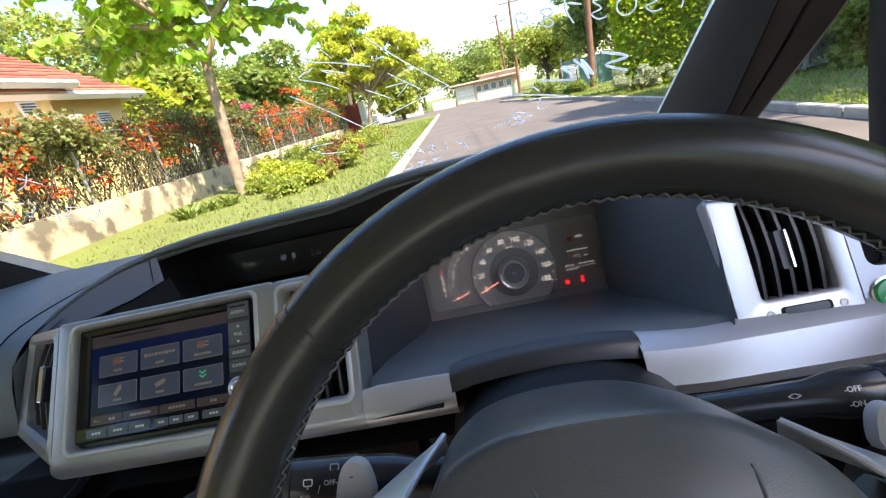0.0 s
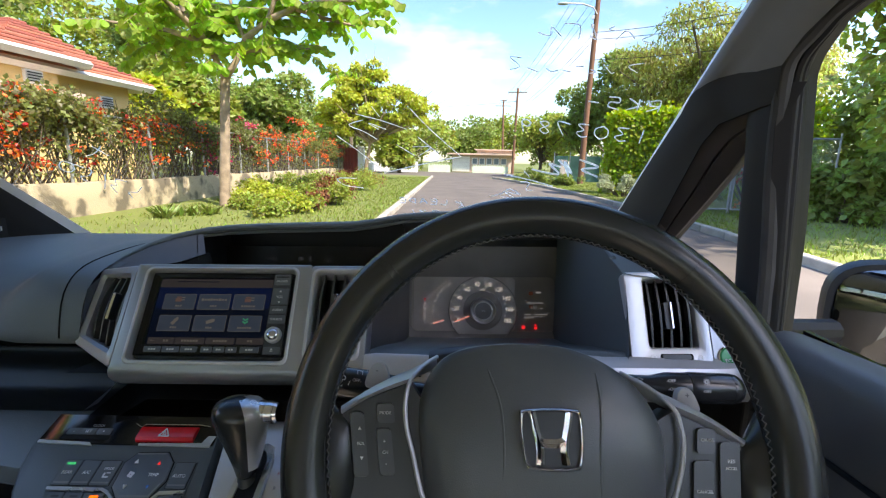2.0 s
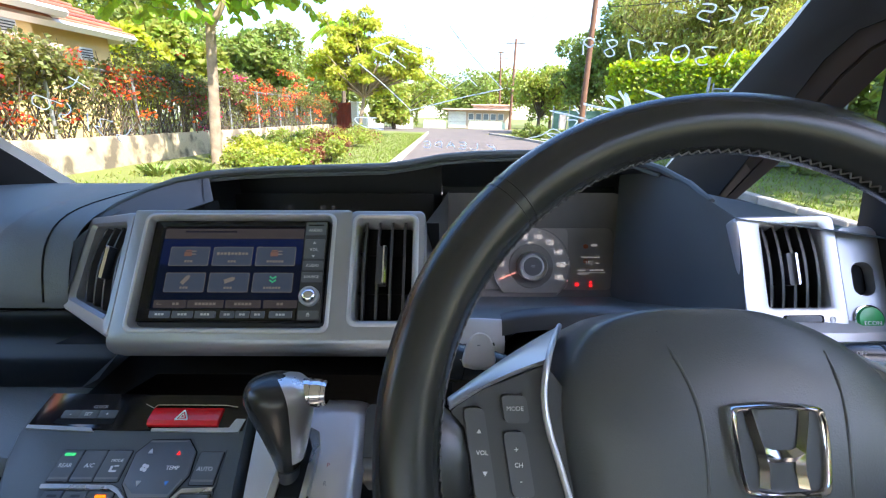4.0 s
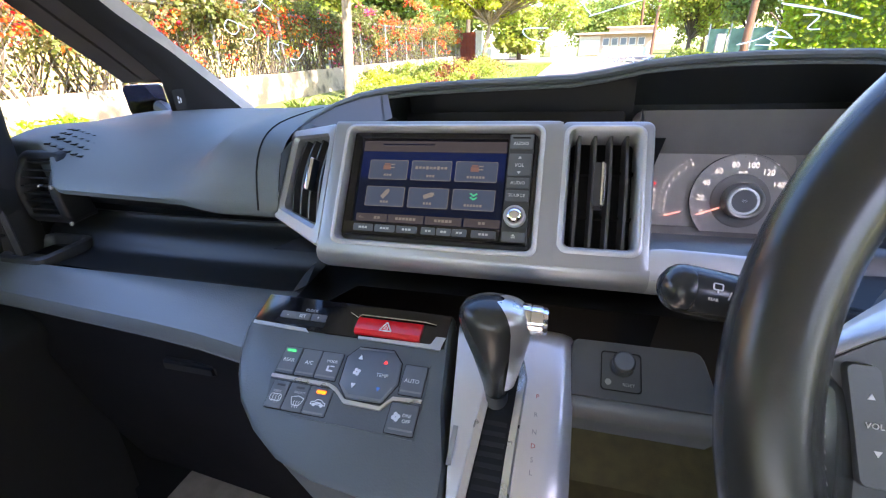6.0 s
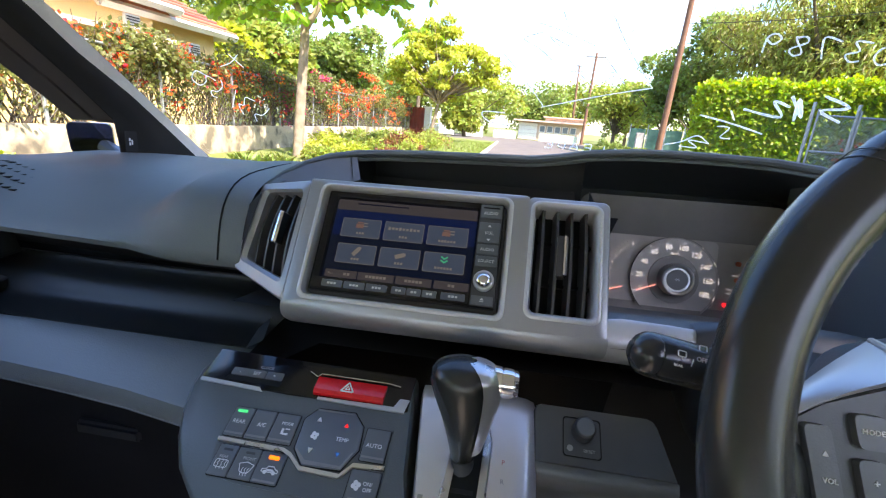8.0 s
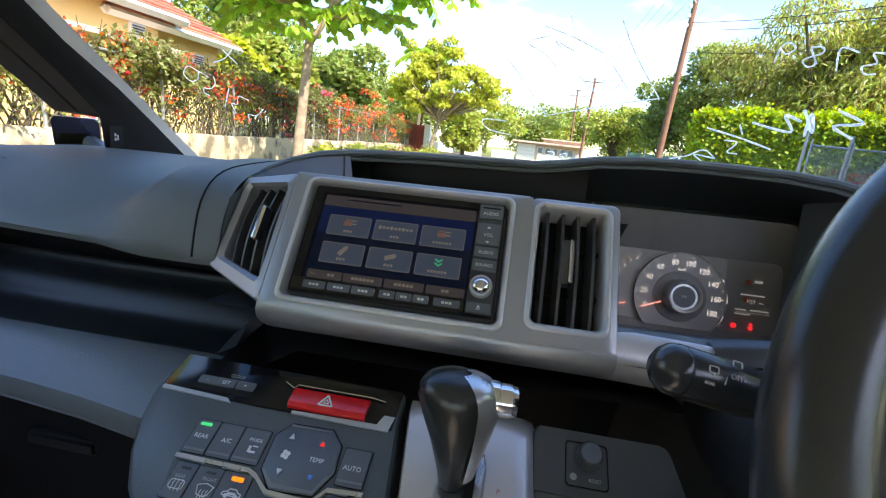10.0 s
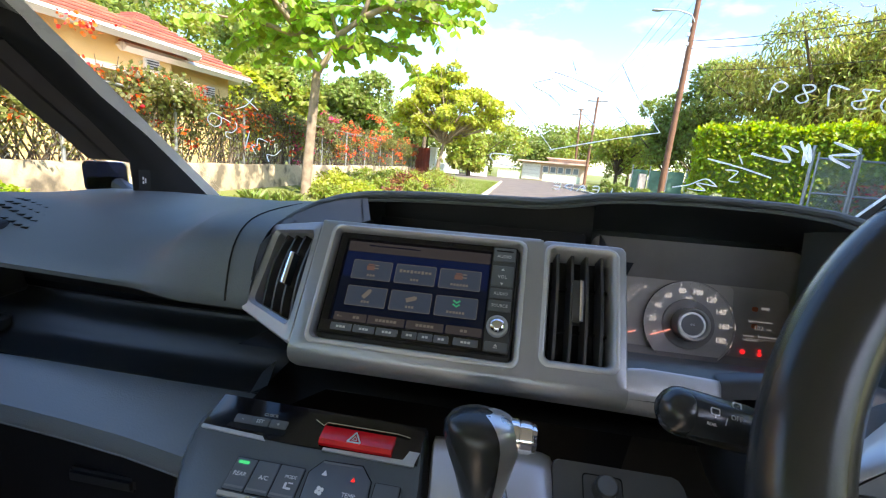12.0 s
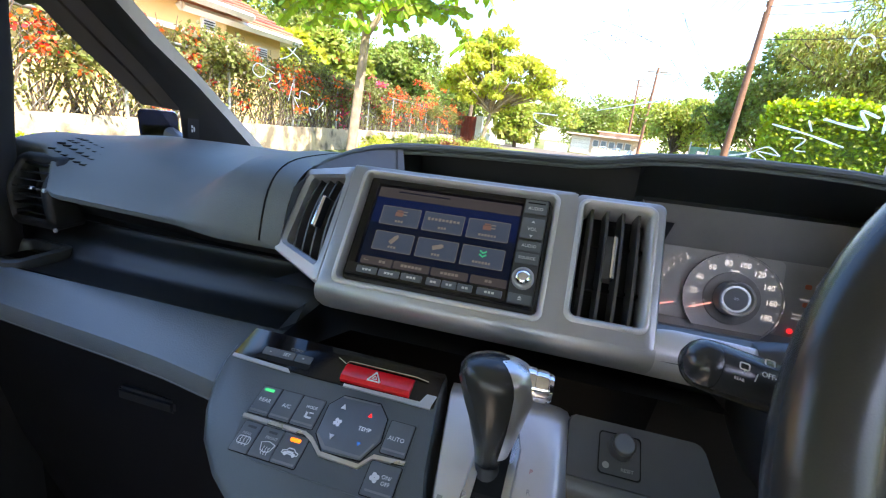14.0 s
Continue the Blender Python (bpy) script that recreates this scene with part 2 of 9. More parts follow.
def loft(bm, rows, closed=False, caps=True):
    """Quads between rows of points; closed: each row is a ring."""
    vs = [[bm.verts.new(p) for p in row] for row in rows]
    for a, b in zip(vs, vs[1:]):
        k = len(a)
        for i in range(k if closed else k - 1):
            bm.faces.new((a[i], a[(i + 1) % k], b[(i + 1) % k], b[i]))
    if closed and caps:
        bm.faces.new(vs[0][::-1])
        bm.faces.new(vs[-1])
    return vs


def box(bm, c, s, m=None):
    """A box of centre c and size s, in the frame m."""
    r = bmesh.ops.create_cube(bm, size=1.0, matrix=(m or Matrix()) @ Matrix.Translation(c) @ Matrix.Diagonal((*s, 1)))
    return r["verts"]


def bar(bm, a, b, r, segs=8, r2=None):
    """A round bar from a to b, tapering to r2."""
    a, b = Vector(a), Vector(b)
    d = b - a
    q = d.to_track_quat("Z", "Y").to_matrix().to_4x4()
    bmesh.ops.create_cone(bm, cap_ends=True, segments=segs, radius1=r, radius2=r if r2 is None else r2, depth=d.length, matrix=Matrix.Translation((a + b) / 2) @ q)


def tube(bm, pts, radii, segs=8, caps=True):
    """A tube along points, with a radius for each."""
    pts = [Vector(p) for p in pts]
    rows, side = [], None
    for i, p in enumerate(pts):
        d = (pts[min(i + 1, len(pts) - 1)] - pts[max(i - 1, 0)]).normalized()
        if side is None:
            side = d.orthogonal().normalized()
        side = (side - d * side.dot(d)).normalized()
        up = d.cross(side)
        r = radii[i] if hasattr(radii, "__len__") else radii
        rows.append([p + r * (math.cos(2 * math.pi * k / segs) * side + math.sin(2 * math.pi * k / segs) * up) for k in range(segs)])
    loft(bm, rows, True, caps)


def lathe(bm, prof, m, segs=24):
    """Rings of (radius, height) round the z axis of m."""
    loft(bm, [[m @ Vector((r * math.cos(2 * math.pi * k / segs), r * math.sin(2 * math.pi * k / segs), h)) for k in range(segs)] for r, h in prof], True)


def rounded(x0, y0, x1, y1, r, k=5):
    """A ring of points round a rectangle with round corners, always 4 * (k + 1) of them."""
    out = []
    for cx, cy, a in ((x1 - r, y1 - r, 0), (x0 + r, y1 - r, 90), (x0 + r, y0 + r, 180), (x1 - r, y0 + r, 270)):
        out += [(cx + r * math.cos(radians(a + 90 * i / k)), cy + r * math.sin(radians(a + 90 * i / k))) for i in range(k + 1)]
    return out


class Plane:
    """A frame on a sloping face: millimetres to the right, up the face and out of it."""

    def __init__(self, o, v, u=(1, 0, 0), scale=1.0):
        self.o, self.u, self.v = Vector(o), Vector(u).normalized(), Vector(v).normalized()
        self.n, self.k = self.u.cross(self.v), 0.001 * scale

    def __call__(self, u, v, n=0.0):
        return self.o + (self.u * u + self.v * v + self.n * n) * self.k

    def matrix(self, u=0.0, v=0.0, n=0.0):
        m = Matrix((self.u, self.v, self.n)).transposed().to_4x4()
        m.translation = self(u, v, n)
        return m


def plate(bm, pl, ring, n0, n1, inset=0.0):
    """A plate from a ring of (u, v), its front edge drawn in by inset."""
    cx, cy = sum(p[0] for p in ring) / len(ring), sum(p[1] for p in ring) / len(ring)

    def pull(p, d):
        w = Vector((p[0] - cx, p[1] - cy))
        return tuple(Vector(p) - w.normalized() * d) if d else p
    rows = [[pl(*p, n0) for p in ring], [pl(*p, n1 - inset * 0.8) for p in ring]]
    if inset:
        rows.append([pl(*pull(p, inset), n1) for p in ring])
    loft(bm, rows, True)


def frame_ring(bm, pl, loops):
    """Loops of (ring, height): a frame that goes round an opening."""
    loft(bm, [[pl(*p, n) for p in ring] for ring, n in loops], True, caps=False)


TEXT_CACHE = {}


def lettering(text, size, m, material, parent, name="lettering", depth=0.0002, squash=1.0):
    """Writing in the built-in font as a thin mesh, centred at m."""
    key = (text, size)
    if key not in TEXT_CACHE:
        cu = bpy.data.curves.new("text", "FONT")
        cu.body, cu.size, cu.align_x, cu.align_y, cu.extrude, cu.resolution_u = text, size, "CENTER", "CENTER", depth, 2
        ob = bpy.data.objects.new("text", cu)
        scene.collection.objects.link(ob)
        bpy.context.view_layer.update()
        me = bpy.data.meshes.new_from_object(ob.evaluated_get(bpy.context.evaluated_depsgraph_get()))
        bpy.data.objects.remove(ob)
        bpy.data.curves.remove(cu)
        TEXT_CACHE[key] = me
    me = TEXT_CACHE[key].copy()
    me.transform(m @ Matrix.Diagonal((squash, 1, 1, 1)))
    me.materials.clear()
    return link_mesh(name, me, material, parent)


# The car stands on the cambered road: its right side a little higher.
PIVOT = Vector((-0.319, 0.295, 1.188))
CAR = Matrix.Translation(PIVOT) @ Matrix.Rotation(0.09, 4, "Z") @ Matrix.Rotation(-0.02, 4, "Y") @ Matrix.Translation(-PIVOT)
MID = -0.319


# ---- the car: shell ----
def glass_y(x, z):
    return 0.738 - 1.5 * (z - 1.4) - 0.125 * ((x - MID) / 0.6) ** 2


def edge_x(z, side):
    return 0.347 - 0.09 * (z - 1.27) if side > 0 else -0.963 + 0.08 * (z - 1.22)


bm = bmesh.new()
rows = []
for i in range(13):
    z = 1.16 + 0.50 * i / 12
    xl, xr = edge_x(z, -1) - 0.012, edge_x(z, 1) + 0.012
    rows.append([(xl + (xr - xl) * k / 24, glass_y(xl + (xr - xl) * k / 24, z), z) for k in range(25)])
loft(bm, rows)
windscreen = structure("window_1", bm, GLASS, "raked windscreen of the car, tinted to dim outdoors, with pen marks on it", "windscreen", CAR, 60)
windscreen.visible_shadow = False

def smooth_line(pts, k=4):
    """A rounded line through points, cut into k steps a span."""
    v, out = [Vector(p) for p in pts], []
    for i in range(len(v) - 1):
        a, b, c, d = v[max(0, i - 1)], v[i], v[i + 1], v[min(len(v) - 1, i + 2)]
        for j in range(k):
            t = j / k
            out.append(0.5 * (2 * b + (c - a) * t + (2 * a - 5 * b + 4 * c - d) * t * t + (3 * b - a - 3 * c + d) * t ** 3))
    return out + [v[-1]]


FELT = surface("grey_felt_seal", (0.065, 0.065, 0.066), 0.9, vary=0.12, scale=30, grain=0.5, grain_scale=900, spec=0.2)
SIDE = {1: 0.335, -1: -0.990}          # inner faces of the window posts
QREAR = {1: 0.333, -1: 0.378}          # front edges of the window posts
COVER = {1: ((0.335, 0.640, 1.160), (0.335, 0.543, 1.272), (0.335, 0.490, 1.337), (0.335, 0.435, 1.403), (0.335, 0.398, 1.428), (0.334, 0.351, 1.437), (0.337, 0.318, 1.436)),
         -1: ((-0.985, 0.662, 1.170), (-0.985, 0.652, 1.278), (-0.988, 0.580, 1.345), (-0.990, 0.526, 1.390), (-0.990, 0.459, 1.445), (-0.988, 0.400, 1.462), (-0.990, 0.372, 1.455))}
PANE = {1: ((0.375, 0.660, 1.160), (0.375, 0.559, 1.246), (0.375, 0.475, 1.316), (0.375, 0.425, 1.360), (0.375, 0.398, 1.388), (0.375, 0.380, 1.402), (0.375, 0.360, 1.400)),
        -1: ((-1.030, 0.660, 1.170), (-1.030, 0.606, 1.276), (-1.030, 0.560, 1.315), (-1.030, 0.509, 1.354), (-1.030, 0.447, 1.407), (-1.030, 0.420, 1.421), (-1.030, 0.395, 1.410))}
POST_PATH = ((0.268, 0.90), (0.270, 1.197), (0.289, 1.369), (0.292, 1.435), (0.280, 1.482), (0.245, 1.505), (0.200, 1.525), (0.05, 1.562), (-0.25, 1.605), (-0.80, 1.625))
DOOR_EDGE = ((0.300, 0.90), (0.314, 1.166), (0.318, 1.300), (0.333, 1.448), (0.325, 1.490), (0.295, 1.520), (0.263, 1.537), (0.10, 1.575), (-0.25, 1.615), (-0.80, 1.635))

for side in (1, -1):
    xs, yr = SIDE[side], QREAR[side]
    dy = yr - QREAR[1]
    out = lambda d: xs + side * d                        # metres outwards from the post's inner face
    lean = lambda z: side * max(0.0, z - 1.44) * -0.16   # the sides draw in towards the roof
    zs = (1.190, 1.262, 1.320, 1.385, 1.430, 1.450)
    pil = thing("a_pillar_trim", "dark and grey windscreen pillar trim of the car", "pillar trim", (xs, 0.6, 1.2), kind="structure", m=CAR)
    strip, dark, upper, brown = bmesh.new(), bmesh.new(), bmesh.new(), bmesh.new()
    back = Vector((side * 0.012, 0.004, 0.002))
    bulge = Vector((-side * 0.007, -0.005, 0.0))

    def cover_row(z, ends):
        """Edge of the glass, edge strip, then on over the cover to its inner points."""
        g = Vector((edge_x(z, side), glass_y(edge_x(z, side), z) - 0.012, z))
        ends = [Vector(e) for e in ends]
        f = min(0.5, (0.012 if side > 0 else 0.036) / (ends[0] - g).length)
        s0 = g.lerp(ends[0], f) + bulge * 0.3
        return [g + back, g, s0], [s0, s0.lerp(ends[0], 0.35) + bulge, s0.lerp(ends[0], 0.72) + bulge * 0.8] + ends

    low_rows = [cover_row(z, [c, Vector(c) + Vector((0, -0.0005, -0.0005)), Vector(c) + Vector((0, -0.001, -0.001)), Vector(c) + Vector((side * 0.001, -0.0015, -0.0015))]) for z, c in zip(zs[:5], COVER[side][:5])]
    low_rows.append(cover_row(1.450, [COVER[side][5], (out(-0.002), 0.335 + dy, 1.438), (out(-0.003), 0.31 + dy, 1.440), (out(-0.001), 0.288 + dy, 1.442)]))
    seam = cover_row(1.470, [(out(-0.008), 0.393 + dy, 1.486), (out(-0.009), 0.350 + dy, 1.484), (out(-0.010), 0.314 + dy, 1.479), (out(-0.010), 0.276 + dy, 1.478)])
    low_rows.append(seam)
    up_rows = [seam]
    for z, y1, z1 in ((1.520, 0.245, 1.500), (1.570, 0.200, 1.520), (1.620, 0.05, 1.558), (1.655, -0.25, 1.600)):
        e = Vector((xs + lean(z1) - side * 0.004, y1 + dy, z1))
        g = Vector((edge_x(z, side), glass_y(edge_x(z, side), z), z))
        up_rows.append(cover_row(z, [g.lerp(e, 0.45) + bulge, g.lerp(e, 0.65) + bulge, g.lerp(e, 0.85) + bulge * 0.5, e]))
    loft(strip, [r[0] for r in low_rows + up_rows[1:]])
    loft(dark, [r[1] for r in low_rows])
    loft(upper, [r[1] for r in up_rows])
    part("edge_trim", strip, TRIM_SKYLIT, pil, "light grey edge strip with sky light added to its colour", smooth=60)
    part("lower_trim", dark, TRIM_DARK, pil, "dark lower cover", smooth=50)
    part("upper_trim", upper, TRIM_GREY, pil, "light grey upper cover", smooth=60)
    # stepped return of the quarter window opening, its pane
    rows = []
    for k, (c, p) in enumerate(zip(COVER[side], PANE[side])):
        if side < 0 and k == 0:
            c, p = (-0.985, 0.653, 1.272), (-1.030, 0.694, 1.270)      # level lower end above the mirror
        c, p = Vector(c), Vector(p)
        w = p - c
        rows.append([c + Vector((0, 0.002, 0.002)), c + Vector((side * 0.004, -0.001, -0.001)), c + w * 0.46, c + w * 0.50 + Vector((side * 0.003, 0.003, 0.003)), c + w * 0.54, p, p + Vector((side * 0.05, 0.06, 0.0))])
    loft(brown, rows)
    part("window_return", brown, TRIM_BROWN, pil, "brown-grey window surround", smooth=30)
    bm = bmesh.new()
    xo = out(0.055)
    bm.faces.new([bm.verts.new(p) for p in ((xo, 0.80, 1.10), (xo, yr, 1.10), (xo, yr, 1.46), (xo, 0.50, 1.46))])
    qg = structure("window_2" if side > 0 else "window_3", bm, GLASS, "small fixed quarter window of the car", "quarter window", CAR)
    qg.visible_shadow = False
    # divider post with its felt strip and rubber seals
    post = thing("window_post", "dark window post with rubber seals in the car", "post", (xs, yr - 0.04, 1.1), kind="structure", m=CAR)
    bm = bmesh.new()
    rows = []
    for z, yf in ((0.90, 0.305), (1.10, 0.312), (1.227, 0.320), (1.30, 0.328), (1.38, 0.333), (1.436, 0.339), (1.462, 0.334)):
        yf, k = yf + dy, (0.004 if z > 1.45 else 0.0) - side * lean(z)
        fs = 1.0 if side > 0 else 0.38
        rows.append([(out(0.062 + k), yf + 0.085 * fs, z), (out(0.030 + k), yf + 0.045 * fs, z), (out(0.008 + k), yf + 0.012 * fs, z), (out(0.001 + k), yf - 0.004, z), (out(-0.002 + k), yf - 0.025, z), (out(0.0 + k), yf - 0.050, z), (out(0.012 + k), yf - 0.058, z), (out(0.045), yf - 0.012, z)])
    loft(bm, rows, True)
    part("post_trim", bm, TRIM_DARK, post, smooth=50)
    path = [Vector((out(0.006) + lean(z), y + dy, z)) for y, z in POST_PATH]
    bm = bmesh.new()
    tube(bm, smooth_line(path), 0.0085, 10)
    part("felt_seal", bm, FELT, post, "grey felt door seal")
    edge = [Vector((out(0.065) + lean(z), y + dy, z)) for y, z in DOOR_EDGE]
    bm = bmesh.new()
    loft(bm, [[a_ + Vector((side * 0.004, 0, 0)), a_.lerp(e_, 0.45) + Vector((0, -0.006, -0.004)), a_.lerp(e_, 0.62) + Vector((side * 0.004, 0, 0)), a_.lerp(e_, 0.95) + Vector((0, -0.004, -0.002)), e_, e_ + Vector((side * 0.02, 0.01, 0))] for a_, e_ in zip(smooth_line(path), smooth_line(edge))])
    part("door_frame", bm, DEEP, post, "black door frame", smooth=30)
    for f_, r_ in ((0.34, 0.0055), (0.58, 0.0045)):
        bm = bmesh.new()
        tube(bm, [a_.lerp(e_, f_) + Vector((0, -0.006, -0.003)) for a_, e_ in zip(smooth_line(path), smooth_line(edge))], r_, 8)
        part("seal", bm, RUBBER, post)
    bm = bmesh.new()
    loft(bm, [[(xs + lean(z) - side * 0.004, y + dy + 0.004, z + 0.006), (xs - side * 0.03, y + dy + 0.01, z + 0.055), (xs - side * 0.07, y + dy + 0.02, 1.72)] for y, z in POST_PATH[5:]])
    part("roof_rail", bm, TRIM_GREY, post, "grey roof rail cover")
    # front door: panel, pane, pull
    door = thing("car_door", "black front door of the car with a silver handle", "car door", (xs, -0.1, 0.5), m=CAR)
    bm = bmesh.new()
    ys = [yr - 0.04, yr - 0.08, yr - 0.2, yr - 0.5, yr - 0.9, yr - 1.15]
    prof = [(0.075, 1.168), (0.060, 1.172), (0.020, 1.178), (0.006, 1.172), (0.0, 1.160), (-0.004, 1.13), (0.002, 1.090), (0.006, 1.083), (0.010, 1.05), (0.008, 0.98), (-0.03, 0.955), (-0.035, 0.93), (0.0, 0.88), (0.01, 0.6), (0.03, 0.42)]
    loft(bm, [[(out(dx), y, z - 0.07 * (y - yr + 0.04)) for dx, z in prof] for y in ys])
    # left panel near-black: the shade on that side is put into its plastic
    part("door_panel", bm, DOOR_PLASTIC if side > 0 else DEEP, door, smooth=50)
    bm = bmesh.new()
    box(bm, (out(0.085), yr - 0.60, 0.78), (0.02, 1.15, 0.78))
    part("door_skin", bm, BODY_PAINT, door, "dark painted outer skin", bevel=0.006)
    bm = bmesh.new()
    yh = yr - 0.245
    tube(bm, [(out(-0.004), yh + 0.05, 1.02), (out(-0.014), yh + 0.03, 1.012), (out(-0.016), yh - 0.02, 0.998), (out(-0.006), yh - 0.05, 0.990)], 0.007, 8)
    part("door_handle", bm, CHROME, door, "silver handle")
    bm = bmesh.new()
    tube(bm, [(out(0.003), y, 1.083 - 0.07 * (y - yr + 0.04)) for y in ys], 0.003, 6)
    part("belt_seam", bm, MATT, door)
    bm = bmesh.new()
    bm.faces.new([bm.verts.new(p) for p in ((out(0.072), yr - 0.03, 1.15), (out(0.072), yr - 1.15, 1.15), (out(0.045), yr - 1.15, 1.64), (out(0.050), yr - 0.30, 1.61), (out(0.058), yr - 0.05, 1.54), (out(0.066), yr + 0.01, 1.45))])
    dg = structure("window_4" if side > 0 else "window_5", bm, GLASS_CLEAR, "clear side window of the car door", "side window", CAR)
    dg.visible_shadow = False

# roof, headliner, rear shell, floor and firewall close the cabin
bm = bmesh.new()
loft(bm, [[(MID + (x - MID) * w, y, z + 0.03 * (1 - ((x - MID) / 0.68) ** 2)) for x in (-0.98, -0.8, -0.5, MID, -0.1, 0.15, 0.34)]
          for y, z, w in ((0.30, 1.645, 0.90), (0.10, 1.67, 0.96), (-0.3, 1.69, 1.0), (-1.5, 1.70, 1.0), (-2.7, 1.66, 1.0))])
structure("ceiling", bm, HEADLINER, "pale cloth headliner of the car", "headliner", CAR)
bm = bmesh.new()
loft(bm, [[(MID + (x - MID) * w, y, z + 0.04 * (1 - ((x - MID) / 0.72) ** 2)) for x in (-1.05, -0.8, -0.5, MID, -0.1, 0.15, 0.41)]
          for y, z, w in ((0.34, 1.665, 0.92), (0.10, 1.70, 0.97), (-0.3, 1.73, 1.0), (-1.5, 1.74, 1.0), (-2.75, 1.70, 1.0))])
structure("roof", bm, BODY_PAINT, "dark painted roof of the car", "car roof", CAR)
for side in (1, -1):
    xs = SIDE[side] + side * 0.05
    bm = bmesh.new()
    box(bm, (xs, -1.74, 0.745), (0.05, 2.0, 0.71))
    box(bm, (xs, -1.74, 1.67), (0.05, 2.0, 0.10))
    for y, w in ((-0.80, 0.12), (-1.80, 0.12), (-2.70, 0.10)):
        box(bm, (xs, y, 1.36), (0.05, w, 0.52))
    structure("wall_right" if side > 0 else "wall_left", bm, LINING, "grey lower side wall of the cabin", "side wall", CAR)
bm = bmesh.new()
box(bm, (MID, -2.72, 0.745), (1.46, 0.05, 0.71))
box(bm, (MID, -2.72, 1.67), (1.46, 0.05, 0.10))
structure("wall_rear", bm, LINING, "grey tailgate lining", "tailgate", CAR)
# unseen tinted panes, added to hold back light from behind
for k, (x_, y0, y1) in enumerate(((SIDE[1] + 0.06, -2.66, -0.84), (SIDE[-1] - 0.06, -2.66, -0.84))):
    bm = bmesh.new()
    bm.faces.new([bm.verts.new(p) for p in ((x_, y0, 1.08), (x_, y1, 1.08), (x_, y1, 1.64), (x_, y0, 1.64))])
    structure("window_%d" % (6 + k), bm, GLASS_REAR_DIM, "unseen tinted rear side pane added to dim the cabin", "side window", CAR).visible_shadow = False
bm = bmesh.new()
bm.faces.new([bm.verts.new(p) for p in ((-1.02, -2.735, 1.08), (0.37, -2.735, 1.08), (0.37, -2.735, 1.64), (-1.02, -2.735, 1.64))])
structure("window_8", bm, GLASS_REAR_DIM, "unseen tinted tailgate pane added to dim the cabin", "tailgate window", CAR).visible_shadow = False
bm = bmesh.new()
box(bm, (MID, -1.0, 0.40), (1.42, 3.5, 0.04))
structure("floor", bm, CARPET, "beige carpet floor of the car", "floor", CAR)
bm = bmesh.new()
box(bm, (MID, 0.80, 0.75), (1.42, 0.04, 0.72))
structure("wall_front", bm, MATT, "dark firewall under the dashboard", "firewall", CAR)

for side in (1, -1):
    xs, yr = SIDE[side], QREAR[side]
    bm = bmesh.new()
    box(bm, (xs + side * 0.035, (yr + 0.86) / 2, 0.76), (0.03, 0.86 - yr + 0.10, 0.72))
    structure("wall_cowl_right" if side > 0 else "wall_cowl_left", bm, MATT, "dark kick panel beside the footwell", "kick panel", CAR)

# ---- dashboard ----
NAV = Plane((-0.3205, 0.290, 1.192), (0, 0.562, 0.827))
CLIM = Plane((-0.352, 0.1955, 1.0465), (0, 0.895, 0.446))
dash = thing("dashboard", "dark grey soft plastic dashboard with an instrument hood", "dashboard", (MID, 0.6, 1.0), m=CAR)
bm = bmesh.new()
P_PAS = [(0.99, 1.155), (0.90, 1.188), (0.80, 1.205), (0.66, 1.217), (0.54, 1.216), (0.45, 1.204), (0.385, 1.182), (0.345, 1.158), (0.331, 1.144), (0.336, 1.136), (0.36, 1.128), (0.41, 1.095)]
P_END = [(0.99, 1.155), (0.90, 1.190), (0.80, 1.208), (0.66, 1.226), (0.54, 1.237), (0.45, 1.238), (0.365, 1.231), (0.322, 1.204), (0.300, 1.150), (0.303, 1.142), (0.335, 1.130), (0.40, 1.100)]
P_LEFT = [(0.99, 1.155), (0.90, 1.188), (0.80, 1.205), (0.66, 1.217), (0.54, 1.216), (0.45, 1.208), (0.40, 1.200), (0.385, 1.192), (0.384, 1.175), (0.386, 1.142), (0.39, 1.128), (0.41, 1.095)]


rows = []
for x in (-1.04, -1.0, -0.97, -0.94, -0.92, -0.908, -0.90, -0.88, -0.85, -0.82, -0.80, -0.775, -0.75, -0.72, -0.68, -0.63, -0.595, -0.57, -0.555, -0.54, -0.525, -0.508):
    t = max(0.0, min(1.0, (x + 0.690) / 0.107))
    t = t * t * (3 - 2 * t)
    e = max(0.0, min(1.0, (-0.895 - x) / 0.06))
    lift = max(0.0, -0.62 - x) * 0.03
    rows.append([(x, (a[0] * (1 - e) + c[0] * e) * (1 - t) + b[0] * t, (a[1] * (1 - e) + c[1] * e) * (1 - t) + b[1] * t + (lift if 0.3 < a[0] < 0.46 else 0.0)) for a, b, c in zip(P_PAS, P_END, P_LEFT)])
    if x == -0.54:
        seam_row = rows[-1]
loft(bm, [smooth_line(r[:9]) + [Vector(r[9])] for r in rows])
part("upper_pad", bm, PAD, dash, "dark grey soft pad", smooth=60)
# underside of the pad in matt black: the shade beneath it as colour
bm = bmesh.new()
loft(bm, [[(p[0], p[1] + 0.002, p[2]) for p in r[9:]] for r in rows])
part("pad_underside_shade", bm, MATT, dash, smooth=60)
